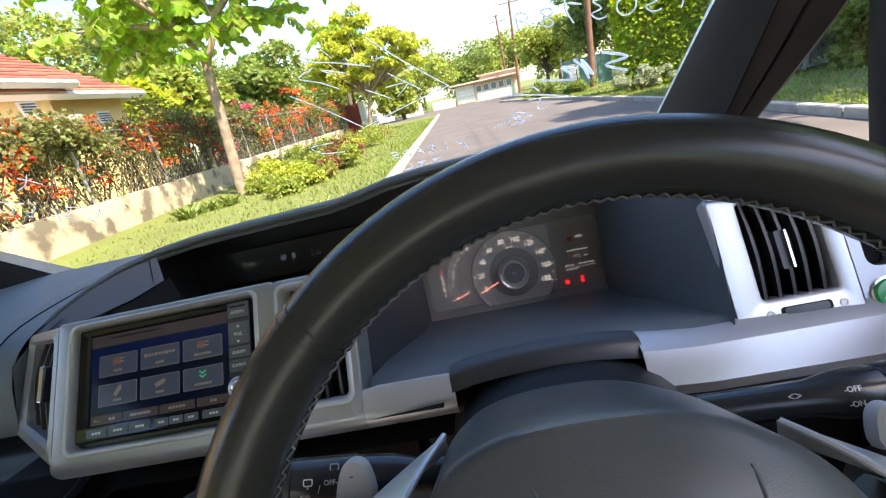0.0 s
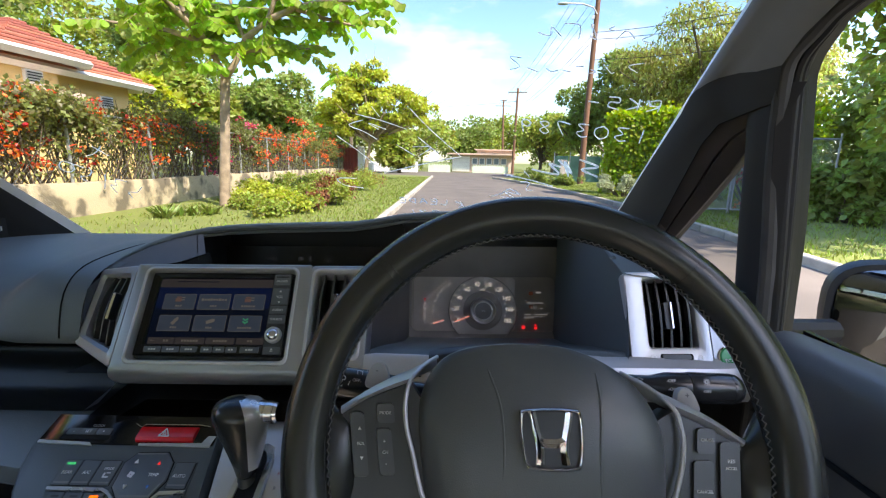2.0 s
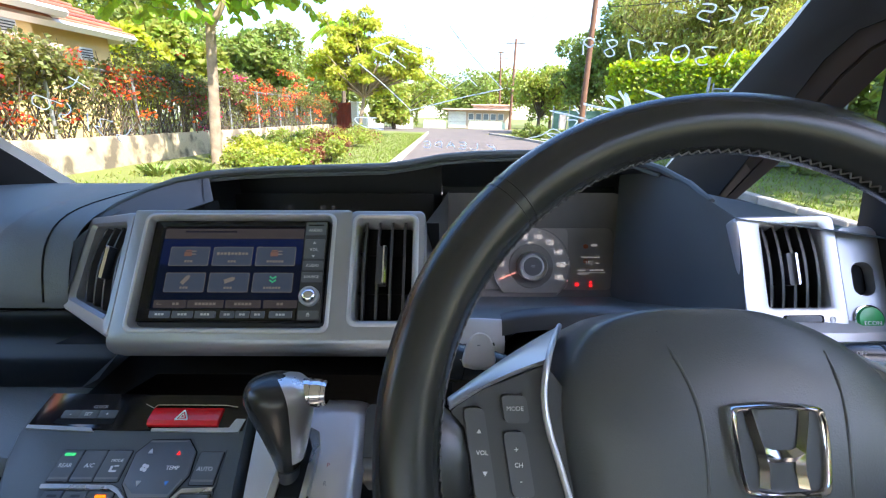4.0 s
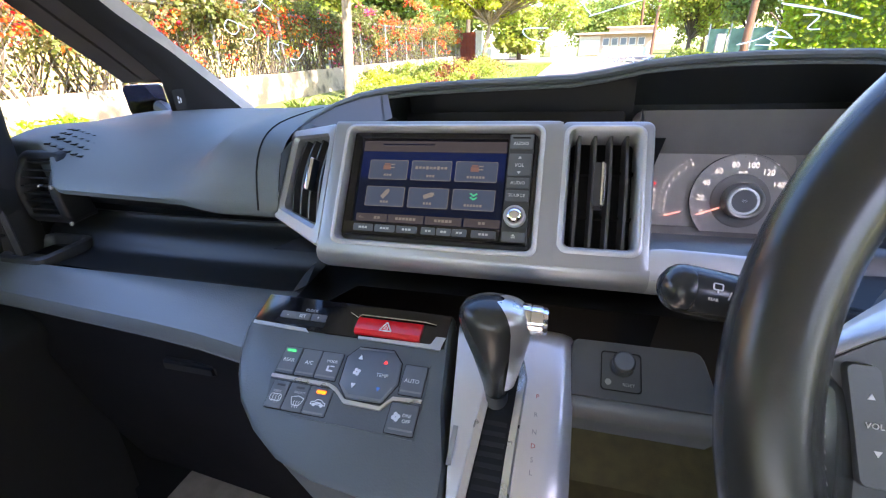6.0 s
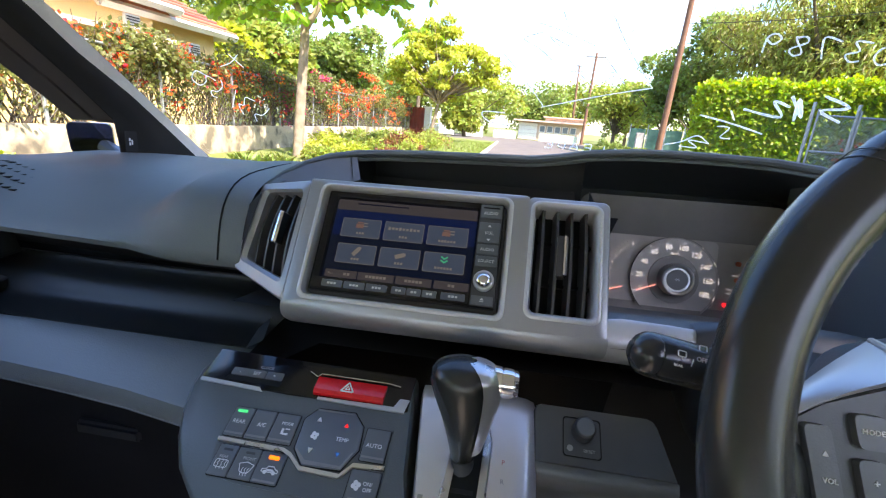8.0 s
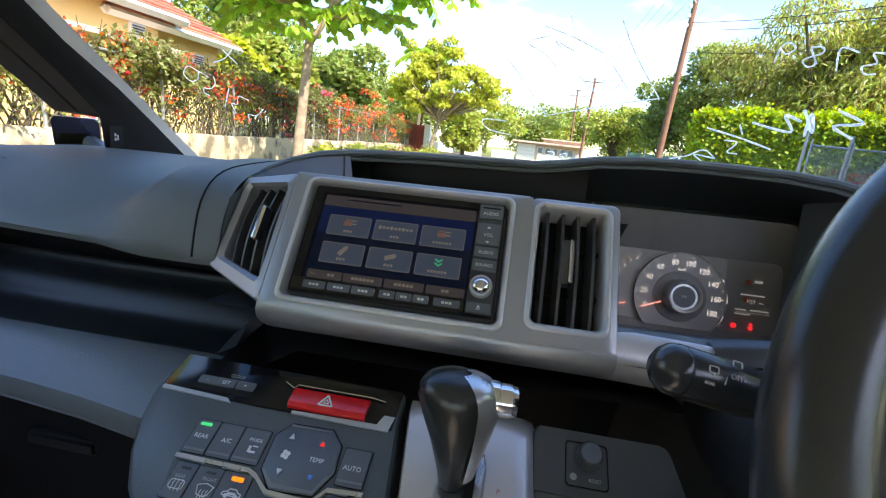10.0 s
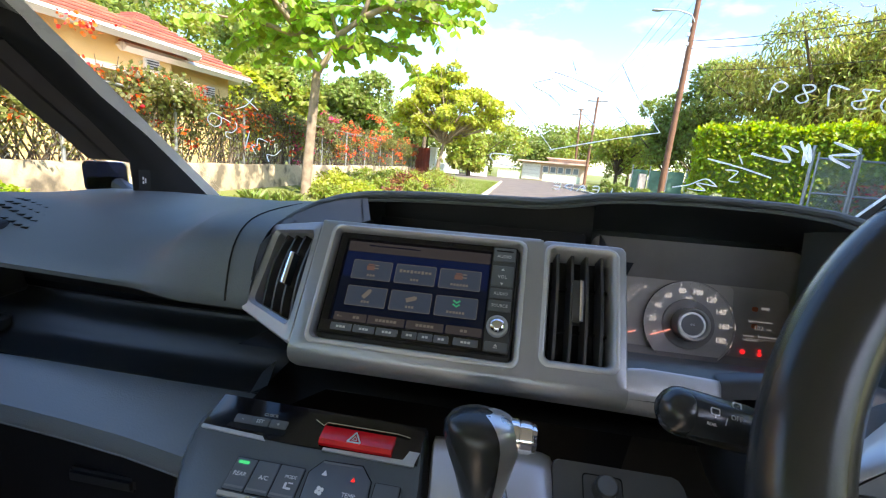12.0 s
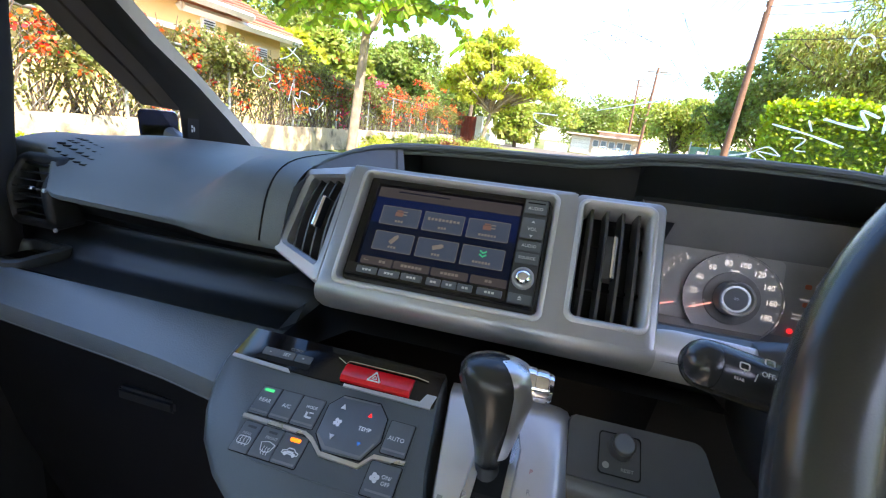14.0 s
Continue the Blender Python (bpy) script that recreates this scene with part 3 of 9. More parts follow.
# seam where the pad meets the end piece
bm = bmesh.new()
tube(bm, [Vector(p) + Vector((0.001 * (k - 8), -0.0004, 0.0002)) for k, p in enumerate(smooth_line(seam_row[4:9])[2:])], 0.0010, 6)
part("pad_seam", bm, MATT, dash)
LIP = [(-0.512, 0.362, 1.227), (-0.506, 0.395, 1.240), (-0.496, 0.435, 1.250), (-0.480, 0.475, 1.257), (-0.452, 0.510, 1.261), (-0.41, 0.528, 1.2635), (-0.35, 0.535, 1.2655), (-0.28, 0.537, 1.267),
       (-0.20, 0.537, 1.269), (-0.16, 0.536, 1.2745), (-0.115, 0.535, 1.283), (-0.06, 0.534, 1.2875), (0.0, 0.533, 1.289), (0.06, 0.530, 1.2885), (0.11, 0.525, 1.287), (0.155, 0.510, 1.282), (0.185, 0.480, 1.272), (0.200, 0.43, 1.258), (0.203, 0.385, 1.244)]
bm = bmesh.new()
rows = []


def pad_top(y):
    """Height of the pad's end section at a given depth."""
    return float(np.interp(y, [p[0] for p in P_END[7::-1]], [p[1] for p in P_END[7::-1]]))


for x, y, z in LIP:
    rows.append([(x, y, z), (x, y + 0.02, z + 0.002), (x, y + 0.05, z - 0.002), (x, 0.62 + 0.1 * (y - 0.4), z - 0.016), (x, 0.72, 1.222 + 0.4 * (z - 1.25)), (x, 0.82, 1.205), (x, 0.90, 1.189), (x, 0.99, 1.155)])
    rows[-1] = [p if k == 0 else (p[0], p[1], max(p[2], pad_top(p[1]) + 0.0012)) for k, p in enumerate(rows[-1])]
loft(bm, rows)
part("hood_top", bm, PAD, dash, "grained instrument hood", smooth=60)
bm = bmesh.new()
tube(bm, [(x, y + 0.001, z - 0.002) for x, y, z in LIP], [0.0012, 0.002, 0.003, 0.0042] + [0.005] * (len(LIP) - 4), 8)
part("hood_lip", bm, PAD, dash)
bm = bmesh.new()
tube(bm, [(x, y + 0.002, z - 0.0105) for x, y, z in LIP[4:17]], 0.0032, 6)
part("hood_seam", bm, PAD_LOW, dash)
bm = bmesh.new()
loft(bm, [[(-0.508, 0.99, 1.155), (-0.508, 0.80, 1.208), (-0.508, 0.54, 1.237), (-0.508, 0.385, 1.234), (-0.508, 0.325, 1.21), (-0.509, 0.300, 1.15)], [(-0.500, 0.99, 1.155), (-0.495, 0.80, 1.202), (-0.492, 0.54, 1.231), (-0.500, 0.39, 1.230), (-0.506, 0.355, 1.222), (-0.512, 0.303, 1.144)]])
part("end_filler", bm, PAD, dash, smooth=60)
# end piece of the display recess
bm = bmesh.new()
top = [(x, y + 0.002, z - 0.001) for x, y, z in LIP[:5]]
low = [(-0.5090, 0.360, 1.2210), (-0.494, 0.382, 1.2200), (-0.476, 0.415, 1.2190), (-0.458, 0.448, 1.2190), (-0.437, 0.487, 1.2250)]
loft(bm, [[Vector(a).lerp(Vector(b), k / 4) + Vector((0, 0, -0.002 * math.sin(math.pi * k / 4))) for k in range(5)] for a, b in zip(top, low)])
part("recess_end", bm, surface("recess_grey", (0.10, 0.105, 0.112), 0.5, metal=0.2, vary=0.06, scale=12), dash, "lighter grey end of the display recess", smooth=60)
# recess behind the silver panel: floor, back wall, ceiling, black for the shade inside
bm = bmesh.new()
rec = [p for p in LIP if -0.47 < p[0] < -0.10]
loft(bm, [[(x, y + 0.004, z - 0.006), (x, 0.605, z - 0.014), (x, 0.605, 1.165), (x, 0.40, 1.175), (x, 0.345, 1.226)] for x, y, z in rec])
# added sheets at the left end shut out light from outside
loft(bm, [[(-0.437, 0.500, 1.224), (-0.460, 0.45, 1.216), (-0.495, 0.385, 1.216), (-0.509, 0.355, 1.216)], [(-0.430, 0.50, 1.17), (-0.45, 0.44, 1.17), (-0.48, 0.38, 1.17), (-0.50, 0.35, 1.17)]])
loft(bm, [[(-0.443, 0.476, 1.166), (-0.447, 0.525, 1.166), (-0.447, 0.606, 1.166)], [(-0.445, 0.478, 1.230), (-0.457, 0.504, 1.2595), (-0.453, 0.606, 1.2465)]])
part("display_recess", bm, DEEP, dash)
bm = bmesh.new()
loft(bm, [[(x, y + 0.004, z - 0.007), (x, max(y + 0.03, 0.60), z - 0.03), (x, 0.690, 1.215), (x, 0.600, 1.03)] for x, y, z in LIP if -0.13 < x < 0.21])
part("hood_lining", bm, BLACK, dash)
# shelf in front of the instruments and the walls beside it, the left one blackened for shade
bm = bmesh.new()
rows = []
for x in (-0.126, -0.10, -0.05, 0.0, 0.05, 0.10, 0.15, 0.194):
    rows.append([(x, 0.590, 1.042), (x, 0.50, 1.066), (x, 0.39, 1.108), (x, 0.285, 1.146), (x, 0.270, 1.138)])
loft(bm, rows)
part("instrument_shelf", bm, PAD, dash, smooth=60)
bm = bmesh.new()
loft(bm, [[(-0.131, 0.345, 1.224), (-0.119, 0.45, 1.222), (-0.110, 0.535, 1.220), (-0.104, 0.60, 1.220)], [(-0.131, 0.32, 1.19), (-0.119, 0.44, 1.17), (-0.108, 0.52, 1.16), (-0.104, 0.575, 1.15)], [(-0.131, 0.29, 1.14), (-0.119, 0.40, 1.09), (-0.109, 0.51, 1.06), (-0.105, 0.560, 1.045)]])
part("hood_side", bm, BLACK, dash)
bm = bmesh.new()
loft(bm, [[(0.197, 0.325, 1.236), (0.190, 0.43, 1.258), (0.175, 0.60, 1.27)], [(0.196, 0.30, 1.19), (0.185, 0.42, 1.18), (0.170, 0.575, 1.15)], [(0.190, 0.272, 1.143), (0.180, 0.40, 1.10), (0.168, 0.565, 1.045)]])
part("hood_side", bm, PAD, dash)
# dash top on the driver's right
bm = bmesh.new()
loft(bm, [[(x, 0.322 - k * 0.006, 1.236 - k * 0.003), (x, 0.43, 1.250 - k * 0.006), (x, 0.60, 1.236 - k * 0.006), (x, 0.78, 1.20 - 0.006 * k), (x, 0.97, 1.15)] for k, x in enumerate((0.195, 0.225, 0.255, 0.285, 0.31, 0.335))])
part("right_pad", bm, PAD, dash, smooth=60)
# lower pad, tray and glovebox in front of the passenger
bm = bmesh.new()
P_TRAY = [(0.39, 1.10), (0.405, 1.092), (0.398, 1.082), (0.375, 1.074), (0.362, 1.062), (0.352, 1.050), (0.33, 1.047), (0.30, 1.048), (0.290, 1.053)]
P_LOW = [(0.290, 1.053), (0.275, 1.052), (0.245, 1.045), (0.218, 1.034), (0.203, 1.024), (0.199, 1.010), (0.203, 1.001), (0.225, 0.994), (0.250, 0.990)]
BOW = ((-1.02, 0.056), (-0.90, 0.049), (-0.82, 0.043), (-0.75, 0.038), (-0.68, 0.033), (-0.60, 0.025), (-0.55, 0.017), (-0.52, 0.012), (-0.495, 0.010), (-0.483, 0.013))


def bow(x):
    """How far the face of the lower pad draws back towards its outer end."""
    return float(np.interp(x, [b[0] for b in BOW], [b[1] for b in BOW]))


loft(bm, [[(x, y + dy * max(0.0, min(1.0, (0.285 - y) / 0.06 if k < 5 else 1.0)), z) for k, (y, z) in enumerate(P_LOW)] for x, dy in BOW])
part("lower_pad", bm, PAD_LOW, dash, "dark grey lower pad", smooth=40)
bm = bmesh.new()
loft(bm, [smooth_line([(x, y + dy, z) for y, z in P_TRAY], 3) for x, dy in ((-1.02, 0.012), (-0.90, 0.005), (-0.75, 0.0), (-0.60, 0.0), (-0.52, 0.0), (-0.495, 0.002), (-0.483, 0.008))])
part("open_tray", bm, surface("tray_liner", (0.013, 0.015, 0.016), 0.45, vary=0.12, scale=8, grain=0.3, grain_scale=900), dash, "black open tray", smooth=40)
# lid is almost black: shade below the lower pad is in its colour
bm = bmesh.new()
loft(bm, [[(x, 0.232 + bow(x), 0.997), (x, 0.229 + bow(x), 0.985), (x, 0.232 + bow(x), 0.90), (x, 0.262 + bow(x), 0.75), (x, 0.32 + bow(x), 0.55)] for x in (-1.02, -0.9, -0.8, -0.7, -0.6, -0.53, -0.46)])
part("glovebox", bm, surface("glovebox_shaded_plastic", (0.005, 0.005, 0.006), 0.8, vary=0.15, scale=12, grain=0.3, grain_scale=900, spec=0.12), dash, "glovebox lid blackened for the shade under the pad", smooth=50)
# tube along the seam, grey to draw the faint highlight on the edge
bm = bmesh.new()
tube(bm, [(x, 0.2035 + bow(x), 1.001) for x in (-1.0, -0.9, -0.82, -0.75, -0.68, -0.6, -0.55, -0.53, -0.49)], 0.0014, 6)
part("glovebox_seam_glint", bm, PAD_LOW, dash, "thin edge line with a faint highlight above the glovebox")
bm = bmesh.new()
box(bm, (-0.66, 0.259, 0.940), (0.085, 0.012, 0.018))
part("glovebox_handle", bm, DEEP, dash, bevel=0.004)
# added matt black boxes inside the dashboard that stop light coming through
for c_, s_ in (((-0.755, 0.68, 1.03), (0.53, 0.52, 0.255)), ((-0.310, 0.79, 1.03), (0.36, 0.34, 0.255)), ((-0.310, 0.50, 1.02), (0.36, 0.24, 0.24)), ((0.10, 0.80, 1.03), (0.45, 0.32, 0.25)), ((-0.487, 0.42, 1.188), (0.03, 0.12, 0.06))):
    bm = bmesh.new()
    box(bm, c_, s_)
    part("dash_light_block", bm, MATT, dash)
bm = bmesh.new()
box(bm, (0.343, 0.60, 0.99), (0.012, 0.46, 0.38))
part("dash_end", bm, MATT, dash)
# hollow under the centre panel, matt black for the shade in it
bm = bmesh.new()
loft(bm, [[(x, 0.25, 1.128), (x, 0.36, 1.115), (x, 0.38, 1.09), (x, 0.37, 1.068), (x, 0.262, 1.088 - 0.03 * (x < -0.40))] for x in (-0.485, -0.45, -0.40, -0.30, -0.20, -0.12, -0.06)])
part("centre_hollow", bm, MATT, dash, "open hollow below the centre panel, its shade put in as black")
bm = bmesh.new()
tube(bm, [(-0.455, 0.285, 1.118), (-0.440, 0.300, 1.098), (-0.415, 0.315, 1.088), (-0.36, 0.325, 1.086), (-0.24, 0.33, 1.086)], 0.004, 6)
part("hollow_ledge", bm, PAD_LOW, dash)
bm = bmesh.new()
loft(bm, [[(-0.506, 0.325, 1.060), (-0.478, 0.256, 1.074)], [(-0.494, 0.335, 1.072), (-0.462, 0.262, 1.082)]])
part("tray_rib", bm, BLACK, dash)
# knee panel, and the dark space down to the pedals
bm = bmesh.new()
loft(bm, [[(x, 0.290, 1.112), (x, 0.31, 1.07), (x, 0.335, 1.00), (x, 0.36, 0.90), (x, 0.45, 0.80)] for x in (-0.10, 0.0, 0.1, 0.2, 0.33, 0.36)])
part("knee_panel", bm, DEEP, dash)
bm = bmesh.new()
loft(bm, [[(x, 0.10, 0.430), (x, 0.42, 0.430), (x, 0.62, 0.435), (x, 0.77, 0.56)] for x in (-0.25, -0.1, 0.1, 0.34)])
part("footwell_mat", bm, surface("olive_carpet", (0.115, 0.092, 0.030), 0.95, vary=0.2, scale=30, grain=0.6, grain_scale=400), dash, "olive-brown carpet of the footwell")
# passenger-side round-cornered vent, demister grille, cup holder
VENT_PROFILE = ((-66, 0.356, 1.084), (-52, 0.350, 1.098), (-44, 0.347, 1.106), (-20, 0.3445, 1.130), (0, 0.345, 1.150), (14, 0.351, 1.163), (40, 0.369, 1.185), (50, 0.377, 1.193), (60, 0.388, 1.200))


def vent_map(u, v, n=0.0):
    """A point of the bulging side vent: across, up, and out of its face, in millimetres."""
    vs = [p[0] for p in VENT_PROFILE]
    y, z = float(np.interp(v, vs, [p[1] for p in VENT_PROFILE])), float(np.interp(v, vs, [p[2] for p in VENT_PROFILE]))
    tilt = float(np.interp(v, (-60, 0, 50), (-0.1, 0.2, 0.75)))
    w = math.hypot(1, tilt)
    return Vector((-0.955 + u * 0.001, y - n * 0.001 / w, z + n * 0.001 * tilt / w))


def vent_ring(u0, v0, u1, v1, r):
    """Rounded outline with its long sides cut fine enough to follow the bulge."""
    ring = rounded(u0, v0, u1, v1, r, 4)
    out_ = []
    for a_, b_ in zip(ring, ring[1:] + ring[:1]):
        out_ += [(a_[0] + (b_[0] - a_[0]) * k / 6, a_[1] + (b_[1] - a_[1]) * k / 6) for k in range(6)]
    return out_


pv = thing("air_vent", "side air vent with horizontal slats, its frame darkened for shade", "air vent", vent_map(0, 0), m=CAR)
bm = bmesh.new()
loft(bm, [[vent_map(u, v, n) for u, v in vent_ring(*ring)] for ring, n in (((-52, -62, 47, 56, 16), -40), ((-52, -62, 47, 56, 16), -4), ((-49, -59, 45, 54, 15), 0), ((-40, -52, 39, 48, 10), 2.5), ((-33, -47, 33, 43, 6), 2.2), ((-30, -44, 30, 40, 5), -1), ((-30, -44, 30, 40, 5), -32))], True, caps=False)
# frame is near-black to hold the shade on its lower part
part("vent_frame_shaded", bm, DEEP, pv, smooth=50)
bm = bmesh.new()
loft(bm, [[vent_map(u, v, n) for u, v in vent_ring(-31, -45, 31, 41, 5)] for n in (-30, -27)], True)
part("vent_well", bm, MATT, pv)
for k in range(7):
    bm = bmesh.new()
    v = -37 + 12.3 * k
    loft(bm, [[vent_map(u, v - 1.0, -2.5), vent_map(u, v + 1.0, -2.5), vent_map(u, v + 2.2, -18), vent_map(u, v + 0.4, -18)] for u in (-30, 0, 30)], True)
    part("slat", bm, DEEP, pv)
bm = bmesh.new()
loft(bm, [[vent_map(u, v, n) for u, v in rounded(-14, -2.6, 15, 3.0, 2, 3)] for n in (-5, 1.5)] + [[vent_map(u * 0.9, v * 0.7, 3.0) for u, v in rounded(-14, -2.6, 15, 3.0, 2, 3)]], True)
part("vent_tab", bm, CHROME, pv, "silver tab")
for v in (0, -58):
    bm = bmesh.new()
    c_ = Matrix.Translation(vent_map(40, v, 3.0)) @ Vector((0, -1, 0.15)).to_track_quat("Z", "Y").to_matrix().to_4x4()
    lathe(bm, [(0.0030, -0.002), (0.0030, 0.0008), (0.0016, 0.0012), (0.0008, 0.0004)], c_, 10)
    part("mark_dot", bm, PRINT_DIM, pv)
grille = thing("demister_grille", "slotted demister grille in the dashboard top", "grille", (-0.93, 0.41, 1.205), m=CAR)
for r in range(4):
    for k in range(6 - (r == 0)):
        bm = bmesh.new()
        x, y = -0.968 + 0.0135 * k + 0.004 * r, 0.436 - 0.016 * r - 0.0015 * k
        e = max(0.0, min(1.0, (-0.895 - x) / 0.06))
        sect = [((a[0] * (1 - e) + c[0] * e), (a[1] * (1 - e) + c[1] * e) + (max(0.0, -0.62 - x) * 0.03 if a[0] < 0.46 else 0.0)) for a, c in zip(P_PAS[7:3:-1], P_LEFT[7:3:-1])]
        top = float(np.interp(y, [p[0] for p in sect], [p[1] for p in sect]))
        box(bm, (x, y, top + 0.0002), (0.0095, 0.0062, 0.0022))
        part("slot", bm, MATT, grille)
cup = thing("cup_holder", "black cup holder in the end of the tray", "cup holder", (-0.95, 0.33, 1.05), m=CAR)
CH = Plane((-0.952, 0.328, 1.058), (0, 1, 0.05))
bm = bmesh.new()
frame_ring(bm, CH, [(rounded(-50, -42, 46, 44, 16), -14), (rounded(-50, -42, 46, 44, 16), 3), (rounded(-47, -39, 43, 41, 15), 5), (rounded(-42, -34, 37, 36, 13), 5), (rounded(-39, -31, 34, 33, 12), 1), (rounded(-38, -30, 33, 32, 12), -12)])
part("rim", bm, BLACK, cup, smooth=50)
bm = bmesh.new()
plate(bm, CH, rounded(-39, -31, 34, 33, 12), -13, -11)
part("well", bm, MATT, cup)

# ---- centre panel: silver frames, left wing, vents ----
panel = thing("console_fascia", "silver-painted centre panel framing the navigation unit", "trim panel", NAV(0, -70), m=CAR)
bm = bmesh.new()
frame_ring(bm, NAV, [(rounded(-114, -72, 113.2, 64, 2), -32), (rounded(-114, -72, 113.2, 64, 2), -2.2), (rounded(-112.6, -71.4, 113.2, 62.8, 2), -0.5), (rounded(-111, -70.6, 113.2, 61.4, 2), 0), (rounded(-100.5, -65, 100, 59.4, 9), 0.6)])
surround = part("nav_surround", bm, SILVER, panel, "silver-painted surround", smooth=22)
# lip in the brighter silver, so the rim's highlight is in its colour
bm = bmesh.new()
frame_ring(bm, NAV, [(rounded(-100.5, -65, 100, 59.4, 9), 0.6), (rounded(-99.6, -64, 99.2, 58.8, 8.6), 1.6), (rounded(-98, -62.4, 97.6, 57.6, 8), 2.0), (rounded(-96.4, -60.6, 96, 56.4, 7), 1.2), (rounded(-94.8, -58.8, 94.6, 54.8, 6), -4), (rounded(-94, -58, 94, 54, 6), -30)])
part("opening_lip", bm, SILVER_LIT, surround, "rounded lip with its highlight put into the paint", smooth=40)
bm = bmesh.new()
frame_ring(bm, NAV, [(rounded(113.2, -72, 192, 63, 7), -36), (rounded(113.2, -72, 192, 63, 7), -2.2), (rounded(113.2, -71.4, 190.6, 61.8, 6.5), -0.5), (rounded(113.2, -70.6, 189, 60.6, 6), 0), (rounded(116.6, -58.6, 185.6, 58.6, 9), 0.6)])
surround = part("vent_surround", bm, SILVER, panel, "silver-painted vent surround", smooth=22)
# same highlight colour round the vent opening
bm = bmesh.new()
frame_ring(bm, NAV, [(rounded(116.6, -58.6, 185.6, 58.6, 9), 0.6), (rounded(117.4, -57.6, 184.8, 58, 8.6), 1.6), (rounded(119, -55.8, 183, 56.8, 8), 2.0), (rounded(120.6, -54.2, 181.4, 55.2, 7), 1.2), (rounded(122.4, -51.8, 178.8, 52.8, 5), -4), (rounded(123, -51, 178, 52, 5), -32)])
part("opening_lip", bm, SILVER_LIT, surround, "rounded lip with its highlight put into the paint", smooth=40)
bm = bmesh.new()
LOWER = ((-68.2, 0.15), (-71.5, -0.2), (-75, -1.4), (-78.5, -4.2), (-81.2, -8.5), (-83, -15), (-84, -30), (-82, -50))
loft(bm, [[NAV(u, v, n - dn) for v, n in LOWER] for u, dn in ((-114, 0.6), (-112.4, 0), (0, 0), (113, 0), (186, 0), (192, 0.6))])
part("lower_edge", bm, SILVER, panel, "rounded lower edge", smooth=60)
bm = bmesh.new()
box(bm, (113.2, -5.0, -1.85), (3.0, 134, 4), NAV.matrix() @ Matrix.Scale(0.001, 4))
part("panel_bridge", bm, SILVER, panel)
# left wing with its vent
wing = [Vector((-0.510, 0.359, 1.229)), Vector((-0.517, 0.301, 1.144)), NAV(-114, -70, -1), NAV(-114, 62, -1)]


def wing_map(s, t, n=0.0):
    p = wing[1] * (1 - s) * (1 - t) + wing[2] * s * (1 - t) + wing[3] * s * t + wing[0] * (1 - s) * t
    nn = (wing[2] - wing[1]).cross(wing[0] - wing[1]).normalized()
    return p + nn * n * 0.001


def wing_loops(bm, loops):
    loft(bm, [[wing_map(*p, n) for p in ring] for ring, n in loops], True, caps=False)


bm = bmesh.new()
wing_loops(bm, [(rounded(-0.02, -0.01, 1.0, 1.0, 0.06), -30), (rounded(-0.02, 0.0, 1.0, 1.0, 0.06), -2), (rounded(0.0, 0.015, 0.985, 0.985, 0.06), 0), (rounded(0.10, 0.11, 0.93, 0.915, 0.07), 1.5), (rounded(0.16, 0.145, 0.90, 0.895, 0.06), -2), (rounded(0.16, 0.145, 0.90, 0.895, 0.06), -28)])
part("left_wing", bm, SILVER, panel, "silver-painted wing round the vent", smooth=20)


def vertical_vent(name, mapping, u0, u1, v0, v1, slats, tab_u, tab_v, label, depth=30.0, tab=True, lean=0.0):
    """A vent in an opening: dark well, upright slats, one chrome tab."""
    vent = thing(name, label, "air vent", mapping((u0 + u1) / 2, (v0 + v1) / 2, -10), m=CAR, group="dashboard vents")
    w = (u1 - u0)
    bm = bmesh.new()
    ring = [(u0, v0), (u1, v0), (u1, v1), (u0, v1)]
    loft(bm, [[mapping(*p, -depth) for p in ring], [mapping(*p, -depth + 2) for p in ring]], True)
    part("vent_well", bm, MATT, vent)
    for k in range(slats):
        u = u0 + w * (k + 0.6) / (slats + 0.2)
        bm = bmesh.new()
        rows = []
        for i in range(9):
            f = i / 8
            v = v0 + (v1 - v0) * f
            bow = math.sin(math.pi * f) * 5 * (depth / 30)
            th = w * 0.022
            rows.append([mapping(u - th, v, -8.5 + bow * 1.3), mapping(u + th, v, -8.5 + bow * 1.3), mapping(u + th * 2.2 + w * lean, v, -24), mapping(u + w * lean, v, -24)])
        loft(bm, rows, True)
        part("slat", bm, SLAT, vent, smooth=40)
    for f in (0.3, 0.7):
        bm = bmesh.new()
        v = v0 + (v1 - v0) * f
        dv = (v1 - v0) * 0.012
        ring = [(u0, v - dv), (u1, v - dv), (u1, v + dv), (u0, v + dv)]
        loft(bm, [[mapping(*p, -27) for p in ring], [mapping(*p, -20) for p in ring]], True)
        part("cross_slat", bm, MATT, vent)
    if tab:
        dv = (v1 - v0) * 0.19
        bm = bmesh.new()
        ring = rounded(tab_u - w * 0.11, tab_v - dv, tab_u + w * 0.05, tab_v + dv, w * 0.03, 3)
        loft(bm, [[mapping(*p, -12) for p in ring], [mapping(*p, 0.5) for p in ring]], True)
        t_ob = part("vent_tab", bm, SLAT, vent)
        bm = bmesh.new()
        ring = rounded(tab_u - w * 0.01, tab_v - dv, tab_u + w * 0.06, tab_v + dv, w * 0.025, 3)
        loft(bm, [[mapping(*p, -6) for p in ring], [mapping(*p, 2) for p in ring], [mapping(p[0] * 0.4 + tab_u * 0.6, p[1] * 0.97 + tab_v * 0.03, 4.0) for p in ring]], True)
        part("tab_trim", bm, CHROME, t_ob, "chrome edge")
    return vent


